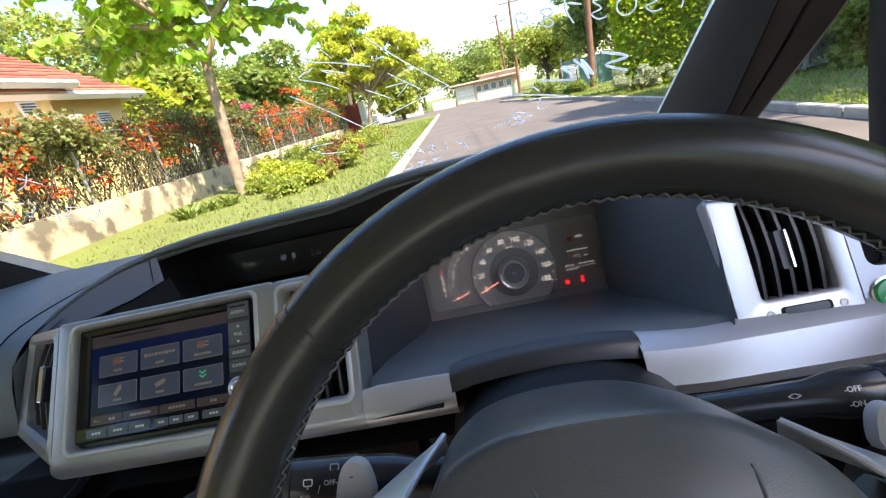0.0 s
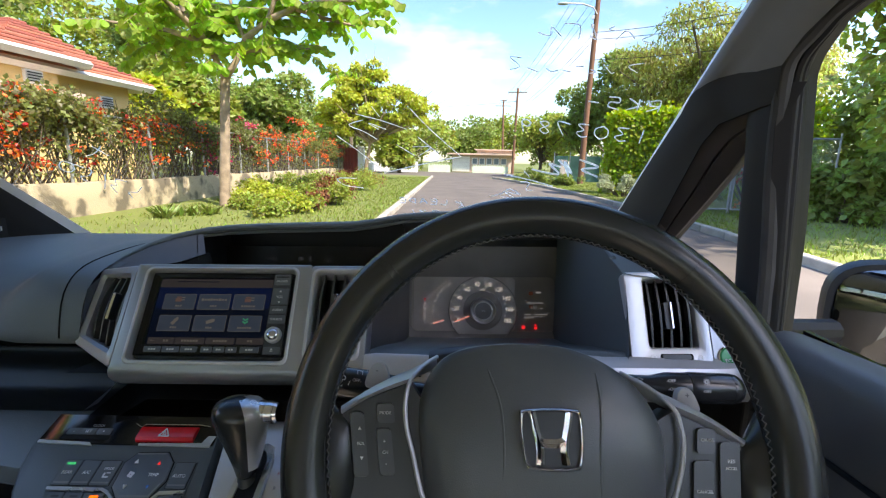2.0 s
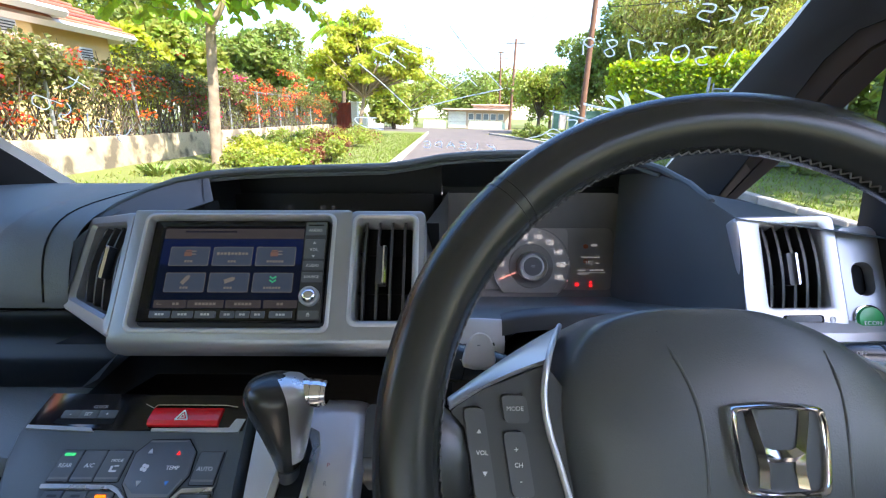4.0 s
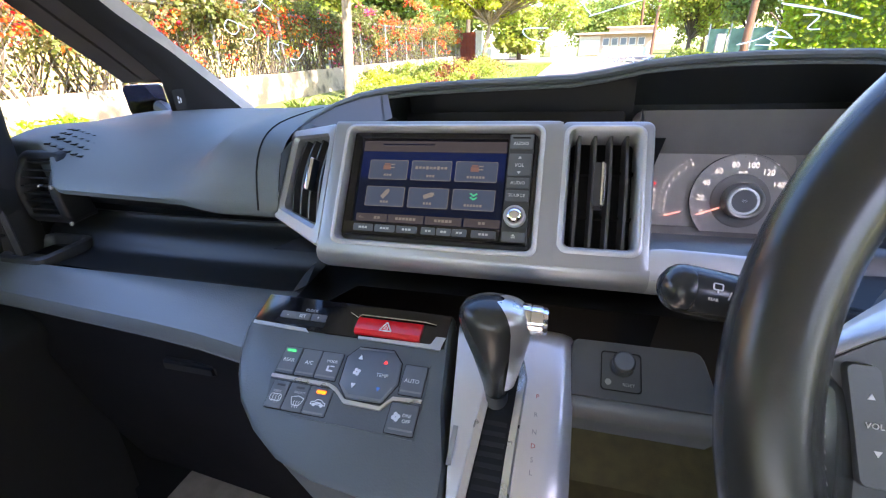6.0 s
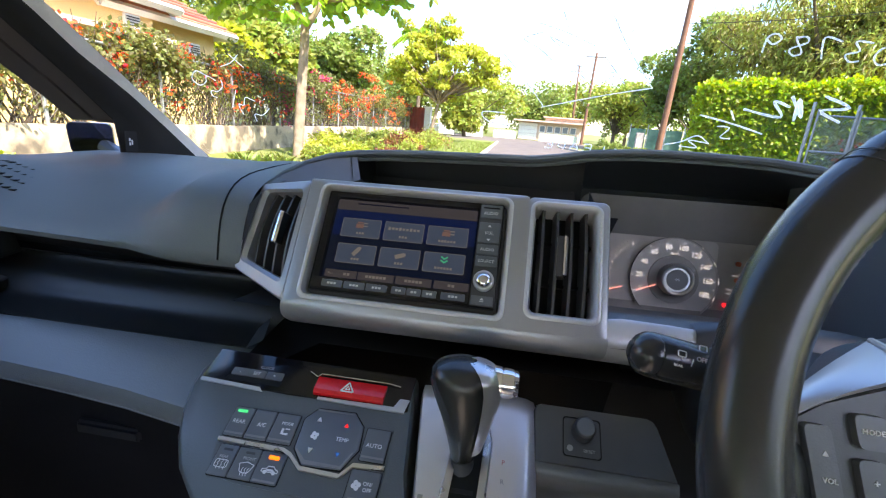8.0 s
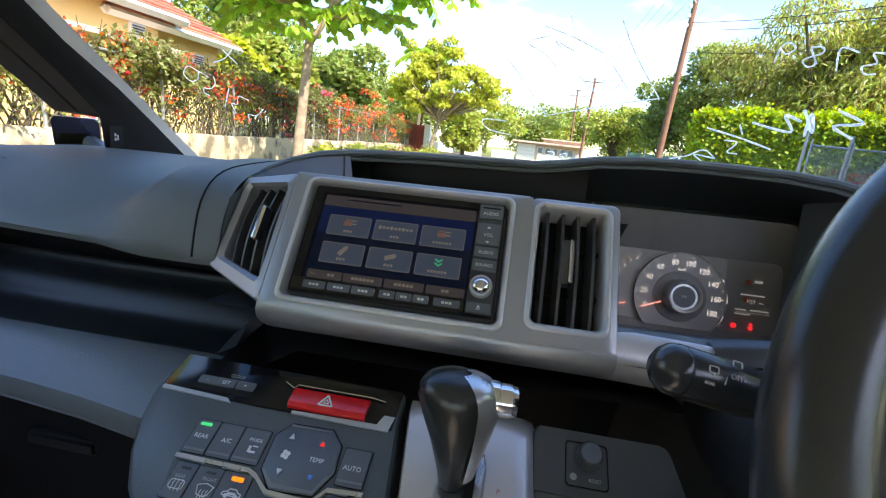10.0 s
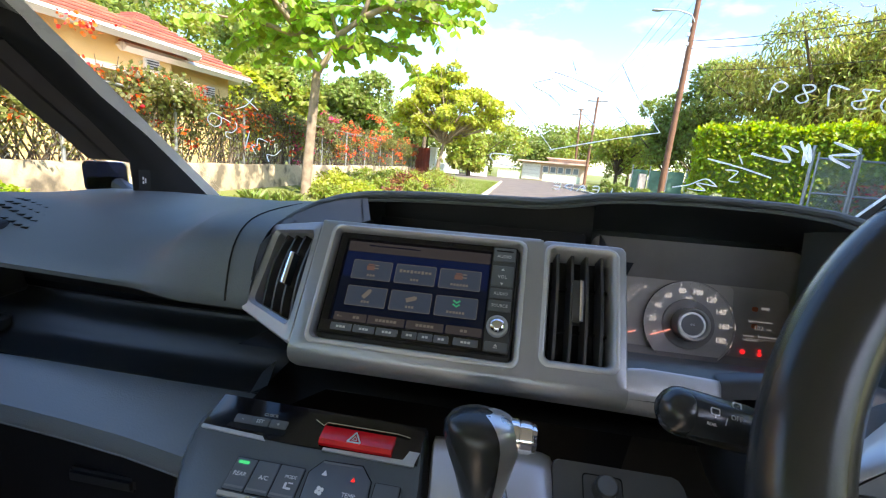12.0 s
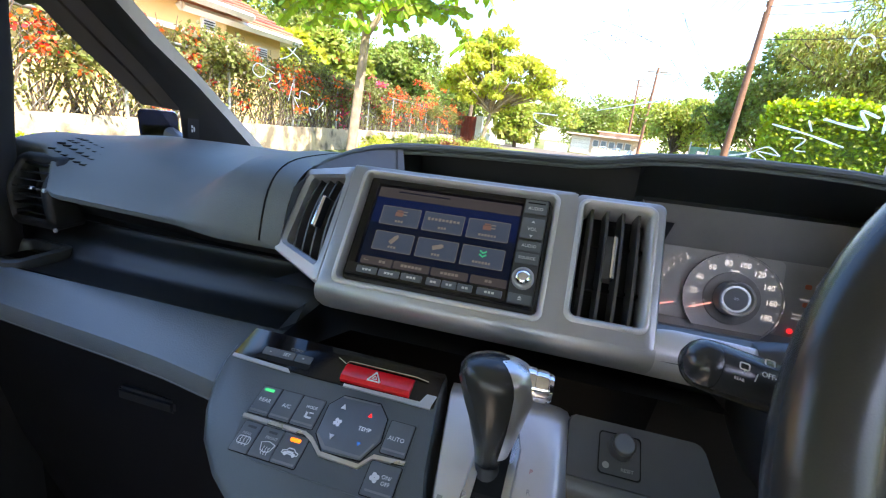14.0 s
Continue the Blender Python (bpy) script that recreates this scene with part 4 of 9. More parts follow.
vertical_vent("air_vent", NAV, 122, 179, -52, 53, 4, 150, 4, "black centre air vent with upright slats and a chrome tab", lean=-0.06)
vertical_vent("air_vent", wing_map, 0.15, 0.91, 0.13, 0.905, 4, 0.62, 0.55, "black narrow air vent with upright slats and a chrome tab", depth=26)

# ---- navigation unit ----
nav = thing("navigation_unit", "black double-height navigation unit with a lit screen", "navigation unit", NAV(0, -53), m=CAR)
bm = bmesh.new()
plate(bm, NAV, rounded(-93.5, -57.5, 93.5, 53.5, 5), -32, -9, 0)
part("housing", bm, BLACK, nav)
bm = bmesh.new()
frame_ring(bm, NAV, [(rounded(-91, -54, 91, 52, 2), -9), (rounded(-91, -54, 91, 52, 2), -3), (rounded(-89.5, -52.5, 89.5, 50.5, 2), -2), (rounded(-83, -41, 66.5, 46.5, 1), -3.5), (rounded(-81.5, -40, 65.5, 45, 1), -6)])
part("bezel", bm, BEZEL, nav, "black bezel")
bm = bmesh.new()
plate(bm, NAV, rounded(-82, -40.5, 66, 45.5, 1), -9, -6.5)
screen = part("screen", bm, SCREEN, nav, "dark blue screen showing six menu tiles")


def nav_rect(name, u0, v0, u1, v1, n0, n1, mat, parent, label="", r=0.8):
    bm = bmesh.new()
    plate(bm, NAV, rounded(u0, v0, u1, v1, r, 2), n0, n1)
    return part(name, bm, mat, parent, label, smooth=None)


nav_rect("title_bar", -81, 33.6, 65, 44.8, -6.6, -6.3, SCREEN_BAR, screen)
nav_rect("title_line", -60, 40.6, -6, 41.8, -6.3, -6.1, SCREEN, screen, r=0.2)
nav_rect("upper_field", -81, 6, 65, 33.2, -6.6, -6.4, SCREEN_TOP, screen)
for r in range(2):
    for k in range(3):
        u0, v0 = -71.5 + 44.7 * k, 4.8 - 27.7 * r
        nav_rect("tile_edge", u0 - 0.4, v0 - 0.4, u0 + 40.4, v0 + 19.9, -6.5, -6.25, SCREEN_INK, screen, r=1.2)
        nav_rect("menu_tile", u0, v0, u0 + 40, v0 + 19.5, -6.6, -6.2, SCREEN_TILE, screen, r=1.2)
        c = (u0 + 20, v0 + 12.0)
        base = NAV.matrix() @ Matrix.Scale(0.001, 4)
        bm = bmesh.new()
        if r == 1 and k == 2:                       # two green chevrons
            for d in (-2.6, 1.0):
                for sx in (-1, 1):
                    box(bm, (c[0] + sx * 2.1, c[1] + d + 0.6, -6.0), (4.6, 1.5, 0.3), base @ Matrix.Translation((c[0], c[1] + d, 0)) @ Matrix.Rotation(sx * 0.6, 4, "Z") @ Matrix.Translation((-c[0], -c[1] - d, 0)))
            part("tile_icon", bm, SCREEN_GREEN, screen, "green chevrons")
        elif r == 0 and k == 1:
            for q in range(9):
                box(bm, (c[0] - 15 + 3.7 * q, c[1] + 0.5, -6.0), (2.6, 2.4 if q % 3 else 3.4, 0.25), base)
            part("tile_icon", bm, SCREEN_INK, screen)
        elif r == 0:
            box(bm, (c[0] - 1.5, c[1], -6.0), (8, 4.6, 0.3), base)
            box(bm, (c[0] - 1.5, c[1] + 3.6, -6.0), (6, 1.6, 0.3), base)
            part("tile_icon", bm, SCREEN_RED, screen)
            bm = bmesh.new()
            for sx in (-1, 1):
                box(bm, (c[0] + 4.4, c[1] + 1.6 * sx + 1.5, -5.9), (4.5, 1.2, 0.3), base)
            part("tile_icon", bm, SCREEN_INK, screen)
        else:
            turn = Matrix.Translation((*c, -6.0)) @ Matrix.Rotation((0.9, 0.35)[k], 4, "Z")
            box(bm, (0, 0, 0), (9.5, 4.4, 0.3), base @ turn)
            box(bm, (5.2, 0, 0.05), (2.2, 2.8, 0.3), base @ turn)
            box(bm, (-1, 1.2, 0.2), (6, 1.0, 0.3), base @ turn)
            part("tile_icon", bm, SCREEN_INK, screen)
        bm = bmesh.new()
        wide = 6 if k == 2 else 3
        for q in range(wide):
            box(bm, (c[0] + 3 * (q - wide / 2 + 0.5), v0 + 4.2, -6.05), (2.2, 2.2, 0.2), base)
            box(bm, (c[0] + 3 * (q - wide / 2 + 0.5) + 0.3, v0 + 4.2, -6.0), (0.5, 2.6, 0.2), base)
        part("tile_caption", bm, SCREEN_INK, screen)
for u0, u1, marks in ((-79, -46, 2), (-45, -8.5, 6), (-7, 29, 5), (31, 65, 2)):
    nav_rect("soft_key", u0, -39.3, u1, -31.2, -6.6, -6.2, SCREEN_BAR, screen)
    bm = bmesh.new()
    for q in range(marks):
        box(bm, ((u0 + u1) / 2 + 3.6 * (q - marks / 2 + 0.5) + (6 if marks == 2 and u0 < -70 else 0), -35.2, -6.0), (2.8, 2.6, 0.2), NAV.matrix() @ Matrix.Scale(0.001, 4))
    part("key_caption", bm, SCREEN_INK, screen)
bm = bmesh.new()
box(bm, (-73, -35.6, -6.0), (5, 0.7, 0.2), NAV.matrix() @ Matrix.Scale(0.001, 4))
box(bm, (-75, -34.6, -6.0), (2.2, 0.7, 0.2), NAV.matrix() @ Matrix.Scale(0.001, 4) @ Matrix.Translation((-75, -34.6, 0)) @ Matrix.Rotation(0.7, 4, "Z") @ Matrix.Translation((75, 34.6, 0)))
part("return_arrow", bm, SCREEN_INK, screen)
nav_rect("lower_key_strip", -89, -51.5, 66, -41, -4, -1.6, GLOSS, nav)
NAV_KEY = surface("blue_grey_key", (0.10, 0.115, 0.14), 0.3, metal=0.3, vary=0.08, scale=30)
for k, (u, w) in enumerate(((-78, 21), (-55.5, 21), (-33, 21), (-8, 14), (7, 14), (22, 14), (40, 23))):
    bm = bmesh.new()
    plate(bm, NAV, rounded(u, -50, u + w, -43, 0.8, 2), -3, -0.9, 0.5)
    key = part("nav_key", bm, NAV_KEY, nav)
    bm = bmesh.new()
    for q in range(2 if 2 < k < 6 else 3):
        box(bm, (u + w / 2 + 3.2 * (q - (0.5 if 2 < k < 6 else 1)), -46.5, -0.8), (2.4, 2.0, 0.25), NAV.matrix() @ Matrix.Scale(0.001, 4))
    part("key_mark", bm, PRINT, key)
side_panel = nav_rect("key_column", 67.5, -52, 90, 51, -6, -2.0, BLACK, nav)
for v0, v1 in ((36, 50), (10.5, 31.5), (-1.5, 8.3), (-14, -3.5), (-51, -42.5)):
    bm = bmesh.new()
    plate(bm, NAV, rounded(68.5, v0, 89, v1, 1, 2), -4, -0.8, 0.6)
    part("side_key", bm, BUTTON, side_panel)
nav_rect("disc_slot", 70.5, 46, 87, 47.4, -1.2, -0.6, MATT, side_panel)
for text, v, size in (("AUDIO", 41.0, 0.0044), ("VOL", 20, 0.0046), ("AUDIO", 3.2, 0.0042), ("SOURCE", -8.6, 0.0040)):
    lettering(text, size, NAV.matrix(78.5, v, -0.6), PRINT, side_panel)
for v, s in ((27.5, 1), (13.2, -1)):
    bm = bmesh.new()
    loft(bm, [[NAV(78.5 - 1.7, v - s * 1.0, n), NAV(78.5 + 1.7, v - s * 1.0, n), NAV(78.5, v + s * 1.4, n)] for n in (-0.9, -0.5)], True)
    part("volume_mark", bm, PRINT, side_panel)
bm = bmesh.new()
lathe(bm, [(0.0098, -0.003), (0.0098, 0.0030), (0.0090, 0.0042), (0.0078, 0.0046), (0.0070, 0.0036), (0.0068, 0.002)], NAV.matrix(78.5, -28.5, 0), 32)
knob = part("knob", bm, SILVER_LIT, side_panel, "round silver knob")
bm = bmesh.new()
lathe(bm, [(0.0066, 0.001), (0.0064, 0.0050), (0.0048, 0.0066), (0.0020, 0.0072), (0.0003, 0.0072)], NAV.matrix(78.5, -28.5, 0), 28)
part("knob_centre", bm, CHROME, knob, "bright domed knob centre")
bm = bmesh.new()
loft(bm, [[NAV(76.6, -46.6, n), NAV(80.4, -46.6, n), NAV(78.5, -44.2, n)] for n in (-0.9, -0.5)], True)
box(bm, (78.5, -47.8, -0.7), (3.8, 0.7, 0.4), NAV.matrix() @ Matrix.Scale(0.001, 4))
part("eject_mark", bm, PRINT, side_panel)

# ---- upper display behind the panel ----
disp = thing("information_display", "dark information display with a clock and air settings", "display", (-0.28, 0.53, 1.205), m=CAR)
DISP = Plane((-0.285, 0.577, 1.196), (0, 0.25, 0.97))
bm = bmesh.new()
plate(bm, DISP, rounded(-172, -26, 158, 24, 5), -4, 0, 1)
part("display_face", bm, surface("smoked_display", (0.008, 0.008, 0.009), 0.42, vary=0.1, spec=0.3), disp)
lettering("9:46", 0.013, DISP.matrix(-80, 1, 0.5), DISPLAY_INK, disp)
lettering("Lo", 0.016, DISP.matrix(30, -1, 0.5), DISPLAY_INK, disp)
for u, w in ((-23, 9), (-6, 6)):
    bm = bmesh.new()
    box(bm, (u, 1, 0.4), (w, 8, 0.3), DISP.matrix() @ Matrix.Scale(0.001, 4))
    part("display_mark", bm, DISPLAY_INK, disp)

# ---- instruments ----
CLU = Plane((0.035, 0.577, 1.098), (0, 0.28, 0.96))
clus = thing("instrument_cluster", "instrument cluster with a round speedometer, lens glare in its greys", "instrument cluster", CLU(0, -45), m=CAR)
# dial faces are lightened to brown-grey for the hazy glare on the lens
bm = bmesh.new()
plate(bm, CLU, rounded(-142, -46, 142, 70, 14), -14, -3)
part("backing", bm, surface("dial_grey_glare", (0.25, 0.228, 0.20), 0.6, vary=0.12, scale=20), clus)
bm = bmesh.new()
frame_ring(bm, CLU, [(rounded(-150, -52, 150, 122, 16), 8), (rounded(-138, -42, 140, 66, 14), -2), (rounded(-136, -40, 138, 64, 12), -3)])
part("surround", bm, surface("cluster_surround_glare", (0.16, 0.147, 0.132), 0.6, vary=0.1, scale=20), clus)
bm = bmesh.new()
plate(bm, CLU, rounded(-132, -39, 62, 63, 8), -3, -1.5)
part("dial_field_glare", bm, surface("dial_field_glare", (0.32, 0.29, 0.258), 0.55, vary=0.1, scale=25), clus)
CM = CLU.matrix()
bm = bmesh.new()
lathe(bm, [(0.0655, -0.002), (0.0655, 0.004), (0.0645, 0.005), (0.0635, 0.003), (0.063, -0.001)], CLU.matrix(0, 0, 0), 64)
part("dial_ring", bm, CHROME, clus, "thin chrome ring")
bm = bmesh.new()
lathe(bm, [(0.0630, -0.0015), (0.0630, 0.0005), (0.038, 0.0008), (0.0001, 0.0008)], CLU.matrix(0, 0, 0), 64)
speedo = part("speedometer_dial", bm, surface("speedo_face_glare", (0.36, 0.33, 0.297), 0.5, vary=0.1, scale=30), clus)
bm = bmesh.new()
lathe(bm, [(0.0375, 0.0006), (0.0365, 0.003), (0.0245, 0.0035), (0.0235, 0.001)], CLU.matrix(0, 0, 0), 48)
part("dial_shadow_ring", bm, surface("dial_step", (0.20, 0.183, 0.165), 0.5, vary=0.08, scale=30), clus)
bm = bmesh.new()
lathe(bm, [(0.0245, 0.001), (0.0242, 0.021), (0.0225, 0.023), (0.0200, 0.022), (0.0185, 0.018), (0.0001, 0.018)], CLU.matrix(0, 0, 0), 48)
boss = part("dial_boss", bm, surface("dial_boss", (0.42, 0.40, 0.38), 0.3, metal=0.7, vary=0.06), clus, "round grey boss")
bm = bmesh.new()
lathe(bm, [(0.0155, 0.0178), (0.0153, 0.0186), (0.0001, 0.0186)], CLU.matrix(0, 0, 0), 32)
part("boss_centre", bm, surface("boss_centre", (0.10, 0.10, 0.10), 0.5), boss)
bm = bmesh.new()
for d in (-1.6, 0.4):
    for sx in (-1.5, 1.5):
        box(bm, (sx, d, 18.9), (3.0, 1.0, 0.3), CM @ Matrix.Scale(0.001, 4) @ Matrix.Rotation(0.4 * sx, 4, "Z"))
part("eco_mark", bm, PRINT_DIM, boss, "small pale mark")
for k, num in enumerate(range(0, 200, 20)):
    a = radians(201.5 - 224 * num / 180)
    lettering(str(num), 0.0120, CLU.matrix(50 * math.cos(a), 50 * math.sin(a), 1.2), DIAL_GLOW, speedo, name="numeral", squash=0.85)
bm = bmesh.new()
for k in range(19):
    a = radians(201.5 - 224 * k / 18)
    box(bm, (60.5 - (k % 2 == 0) * 0.6, 0, 1.0), (3.6 if k % 2 == 0 else 2.0, 0.7, 0.3), CM @ Matrix.Scale(0.001, 4) @ Matrix.Rotation(a, 4, "Z"))
part("scale_ticks", bm, DIAL_GLOW, speedo)
lettering("km/h", 0.0055, CLU.matrix(0, 39.5, 1.4), DIAL_GLOW, speedo, name="unit")
bm = bmesh.new()
a = radians(202)
box(bm, (43, 0, 6), (30, 1.6, 0.6), CM @ Matrix.Scale(0.001, 4) @ Matrix.Rotation(a, 4, "Z"))
part("needle", bm, NEEDLE, clus, "pale red speedometer needle")
# rev counter at the side
rev = thing("rev_counter", "small arc rev counter beside the speedometer", "rev counter", CLU(-85, -20, 0), m=CAR)
for k in range(9):
    a = radians(198 - 80 * k / 8)
    lettering(str(k), 0.0072, CLU.matrix(-35 + 61 * math.cos(a), -5 + 61 * math.sin(a), 0.6), DIAL_GLOW, rev, name="numeral")
bm = bmesh.new()
for k in range(17):
    a = radians(198 - 80 * k / 16)
    box(bm, (68, 0, 0.2), (3.2, 0.7, 0.3), CM @ Matrix.Scale(0.001, 4) @ Matrix.Translation((-35, -5, 0)) @ Matrix.Rotation(a, 4, "Z"))
part("scale_ticks", bm, DIAL_GLOW, rev)
bm = bmesh.new()
box(bm, (52, 0, 1.2), (22, 1.5, 0.5), CM @ Matrix.Scale(0.001, 4) @ Matrix.Translation((-35, -5, 0)) @ Matrix.Rotation(radians(199), 4, "Z"))
part("needle", bm, NEEDLE, rev)
for k, ch in enumerate("PRNDS"):
    lettering(ch, 0.0070, CLU.matrix(-110.6, 20 - 8.9 * k, 0.4), LED_RED if k == 0 else DIAL_GLOW, rev, name="gear_mark")
# readout and warning lamps
read = thing("trip_readout", "grey trip readout with warning lamps", "readout", CLU(85, -10, 0), m=CAR)
lettering("102", 0.0088, CLU.matrix(97.5, 5.5, 0.4), READ_GLOW, read)
for u0, u1, v, h in ((84, 116, 14, 1.8), (109, 115, 4, 1.5), (78, 92, -8, 1.8), (98, 122, -7.6, 1.8), (78, 98, -14, 1.6), (80, 124, -11, 0.5), (101, 111, 33, 3.8)):
    bm = bmesh.new()
    plate(bm, CLU, rounded(u0, v, u1, v + h, 0.3, 2), -1.4, 0.2)
    part("readout_line", bm, READ_GLOW, read)
for u in (77, 100):
    bm = bmesh.new()
    if u == 77:
        lathe(bm, [(0.0036, 0.0), (0.0036, 0.0008), (0.0001, 0.0008)], CLU.matrix(u, -31, 0), 16)
    else:
        lathe(bm, [(0.0029, 0.0), (0.0029, 0.0008), (0.0001, 0.0008)], CLU.matrix(u, -32.5, 0), 12)
        lathe(bm, [(0.0022, 0.0), (0.0022, 0.0008), (0.0001, 0.0008)], CLU.matrix(u, -27, 0), 12)
    part("warning_lamp", bm, LED_RED, read, "red warning lamp")
for v in (33, 8):
    bm = bmesh.new()
    plate(bm, CLU, rounded(88, v - 3.5, 96, v + 3.5, 2.5, 3), -1.4, -0.4)
    part("warning_lamp", bm, surface("amber_lamp", (0.35, 0.07, 0.01), 0.5), read, "dull amber warning lamp")

# ---- silver strip and driver's right vent ----
RV = Plane((0.2463, 0.2984, 1.1896), (-0.01, 0.4376, 0.8966), (0.998, -0.06, 0.041))
strip = thing("dash_strip", "silver-painted strip under the instruments", "trim strip", (0.0, 0.30, 1.12), m=CAR)
bm = bmesh.new()
loft(bm, [[NAV(u, vt, n - 12), NAV(u, vt, n - 1.5), NAV(u, vt - 1.6, n)] + [NAV(u, v, n + q) for v, q in LOWER] for u, vt, n in ((184, -52, -0.5), (191, -50, -1.2), (205, -48, -2.6), (225, -48, -5), (250, -48, -8.5), (271, -48.6, -11))])
# strip takes the brighter silver for the light that falls on it
part("left_piece", bm, SILVER_LIT, strip, smooth=45)
bm = bmesh.new()
loft(bm, [[(x, 0.286, 1.148 + dz), (x, 0.275, 1.149 + dz), (x, 0.260, 1.143 + dz), (x, 0.246, 1.118 + dz), (x, 0.252, 1.104 + dz), (x, 0.288, 1.098 + dz)] for x, dz in ((0.110, -0.002), (0.13, -0.004), (0.16, -0.006), (0.20, -0.006), (0.25, -0.006), (0.29, -0.006), (0.325, -0.004))])
part("right_piece", bm, SILVER_LIT, strip, smooth=30)
bm = bmesh.new()
loft(bm, [[(x, 0.286, 1.148 + c), (x, 0.272, 1.149 + c), (x, 0.267, 1.146 + c), (x, 0.262, 1.135 + c), (x, 0.31, 1.130 + c)] for x, c in ((-0.052, -0.003), (-0.035, 0.001), (-0.01, 0.004), (0.03, 0.006), (0.07, 0.005), (0.10, 0.001), (0.112, -0.002))])
part("column_bridge", bm, BLACK, strip, "black cover over the steering column", smooth=50)
rp = thing("right_panel", "silver-painted panel round the driver's vent", "trim panel", RV(0, -55), m=CAR)
bm = bmesh.new()
frame_ring(bm, RV, [(rounded(-52, -62, 46, 56, 6), -30), (rounded(-52, -62, 46, 56, 6), -3), (rounded(-50, -60, 44, 54, 6), 0), (rounded(-30, -42, 33, 48.5, 4), 0.5), (rounded(-28, -40, 31, 46.5, 4), -1), (rounded(-27, -39, 30.5, 45.5, 4), -4), (rounded(-27, -39, 30.5, 45.5, 4), -32)])
part("vent_surround", bm, SILVER_LIT, rp, smooth=40)
bm = bmesh.new()
frame_ring(bm, RV, [(rounded(46, -74, 90, 44, 10), -30), (rounded(46, -74, 90, 44, 10), -8), (rounded(47, -72, 86, 42, 9), -3), (rounded(56, -28, 77, 6, 9), -3), (rounded(57, -27, 76, 5, 8), -18)])
part("switch_panel", bm, SILVER, rp, smooth=40)
bm = bmesh.new()
plate(bm, RV, rounded(55, -29, 78, 7, 9), -20, -14)
part("switch_blank", bm, MATT, rp)
bm = bmesh.new()
plate(bm, RV, rounded(-17, -54.5, 22, -46.5, 2.5, 3), -3, 0.8, 0.8)
wheel_slot = part("thumb_slot", bm, MATT, rp)
bm = bmesh.new()
plate(bm, RV, rounded(-14, -53.5, 19, -47.5, 2, 3), 0, 2.0, 0.8)
part("thumb_wheel", bm, BUTTON, wheel_slot, "ribbed thumb wheel", smooth=40)
for u in (-24.6, 30):
    bm = bmesh.new()
    lathe(bm, [(0.0032, 0.0), (0.0032, 0.0010), (0.0022, 0.0012), (0.0020, 0.0006), (0.0003, 0.0006)], RV.matrix(u, -51, 0), 12)
    part("mark_dot", bm, PRINT, rp)
vertical_vent("air_vent", RV, -28, 31.5, -40, 46.5, 5, 1, 0, "black driver's air vent with upright slats and a chrome tab", lean=0.05)
eco = thing("economy_button", "round green economy button with pale lettering", "button", RV(65, -51, -3), m=CAR)
bm = bmesh.new()
lathe(bm, [(0.0125, -0.004), (0.0125, 0.003), (0.0112, 0.0045), (0.0001, 0.005)], RV.matrix(65, -51, -3), 32)
part("cap", bm, GREEN, eco)
bm = bmesh.new()
lathe(bm, [(0.0140, -0.004), (0.0140, 0.0018), (0.0126, 0.0022), (0.0124, -0.002)], RV.matrix(65, -51, -3), 32)
part("bezel", bm, CHROME, eco)
lettering("ECON", 0.0058, RV.matrix(65, -55, 2.1), PRINT, eco)

# ---- climate console ----
cons = thing("centre_console", "dark grey centre console with climate buttons", "console", CLIM(0, -90), m=CAR)
face_ring = [(-150, 60), (-158, 40), (-158, 20), (-152, -4), (-141, -28), (-124, -52), (-98, -74), (-66, -92), (-28, -102), (20, -106), (80, -107), (78, -76), (66, -30), (58, 38), (57, 60), (0, 58), (-70, 58)]
bm = bmesh.new()
loft(bm, [[CLIM(p[0] * 0.97, p[1] * 0.95 - 30, -190) for p in face_ring], [CLIM(p[0], p[1], -12) for p in face_ring], [CLIM(p[0] * 0.99, p[1] - 1, -4) for p in face_ring], [CLIM(p[0] * 0.965, p[1] * 0.965, 0) for p in face_ring]], True)
CONSOLE = surface("console_plastic", (0.070, 0.083, 0.090), 0.42, vary=0.1, scale=6, grain=0.4, grain_scale=650)
part("body", bm, CONSOLE, cons, smooth=45)


def clim_rect(name, u0, v0, u1, v1, n0, n1, mat, parent, label="", r=1.0, inset=0.0):
    bm = bmesh.new()
    plate(bm, CLIM, rounded(u0, v0, u1, v1, r, 3), n0, n1, inset)
    return part(name, bm, mat, parent, label, smooth=40)


def clim_poly(name, ring, n0, n1, mat, parent, label="", inset=0.0):
    bm = bmesh.new()
    plate(bm, CLIM, ring, n0, n1, inset)
    return part(name, bm, mat, parent, label, smooth=40)


clim_poly("gloss_strip", [(-147, 60), (-150, 25), (-60, 22.5), (55, 23), (56, 58)], -2, 1.2, GLOSS, cons, "gloss black strip", 0.6)
clim_poly("strip_edge", [(-149, 27.5), (-149, 24), (-84, 21.5), (-88, 25)], -1, 1.9, SILVER_LIT, cons)
clim_poly("strip_edge", [(-30, 24.5), (-30, 22), (52, 21), (55, 34), (46, 34), (42, 25.5)], -1, 1.9, SILVER_LIT, cons)
haz = thing("hazard_button", "red hazard light button with a white triangle", "button", CLIM(0, 30), m=CAR)
bm = bmesh.new()
loft(bm, [[CLIM(u, 26, 0), CLIM(u, 26.5, 4.5), CLIM(u, 30, 6.5), CLIM(u, 40, 5.5), CLIM(u, 43.5, 4.0), CLIM(u, 44, 0)] for u in (-35, -34, 30.5, 31.5)], True)
part("cap", bm, RED, haz, smooth=30)
bm = bmesh.new()
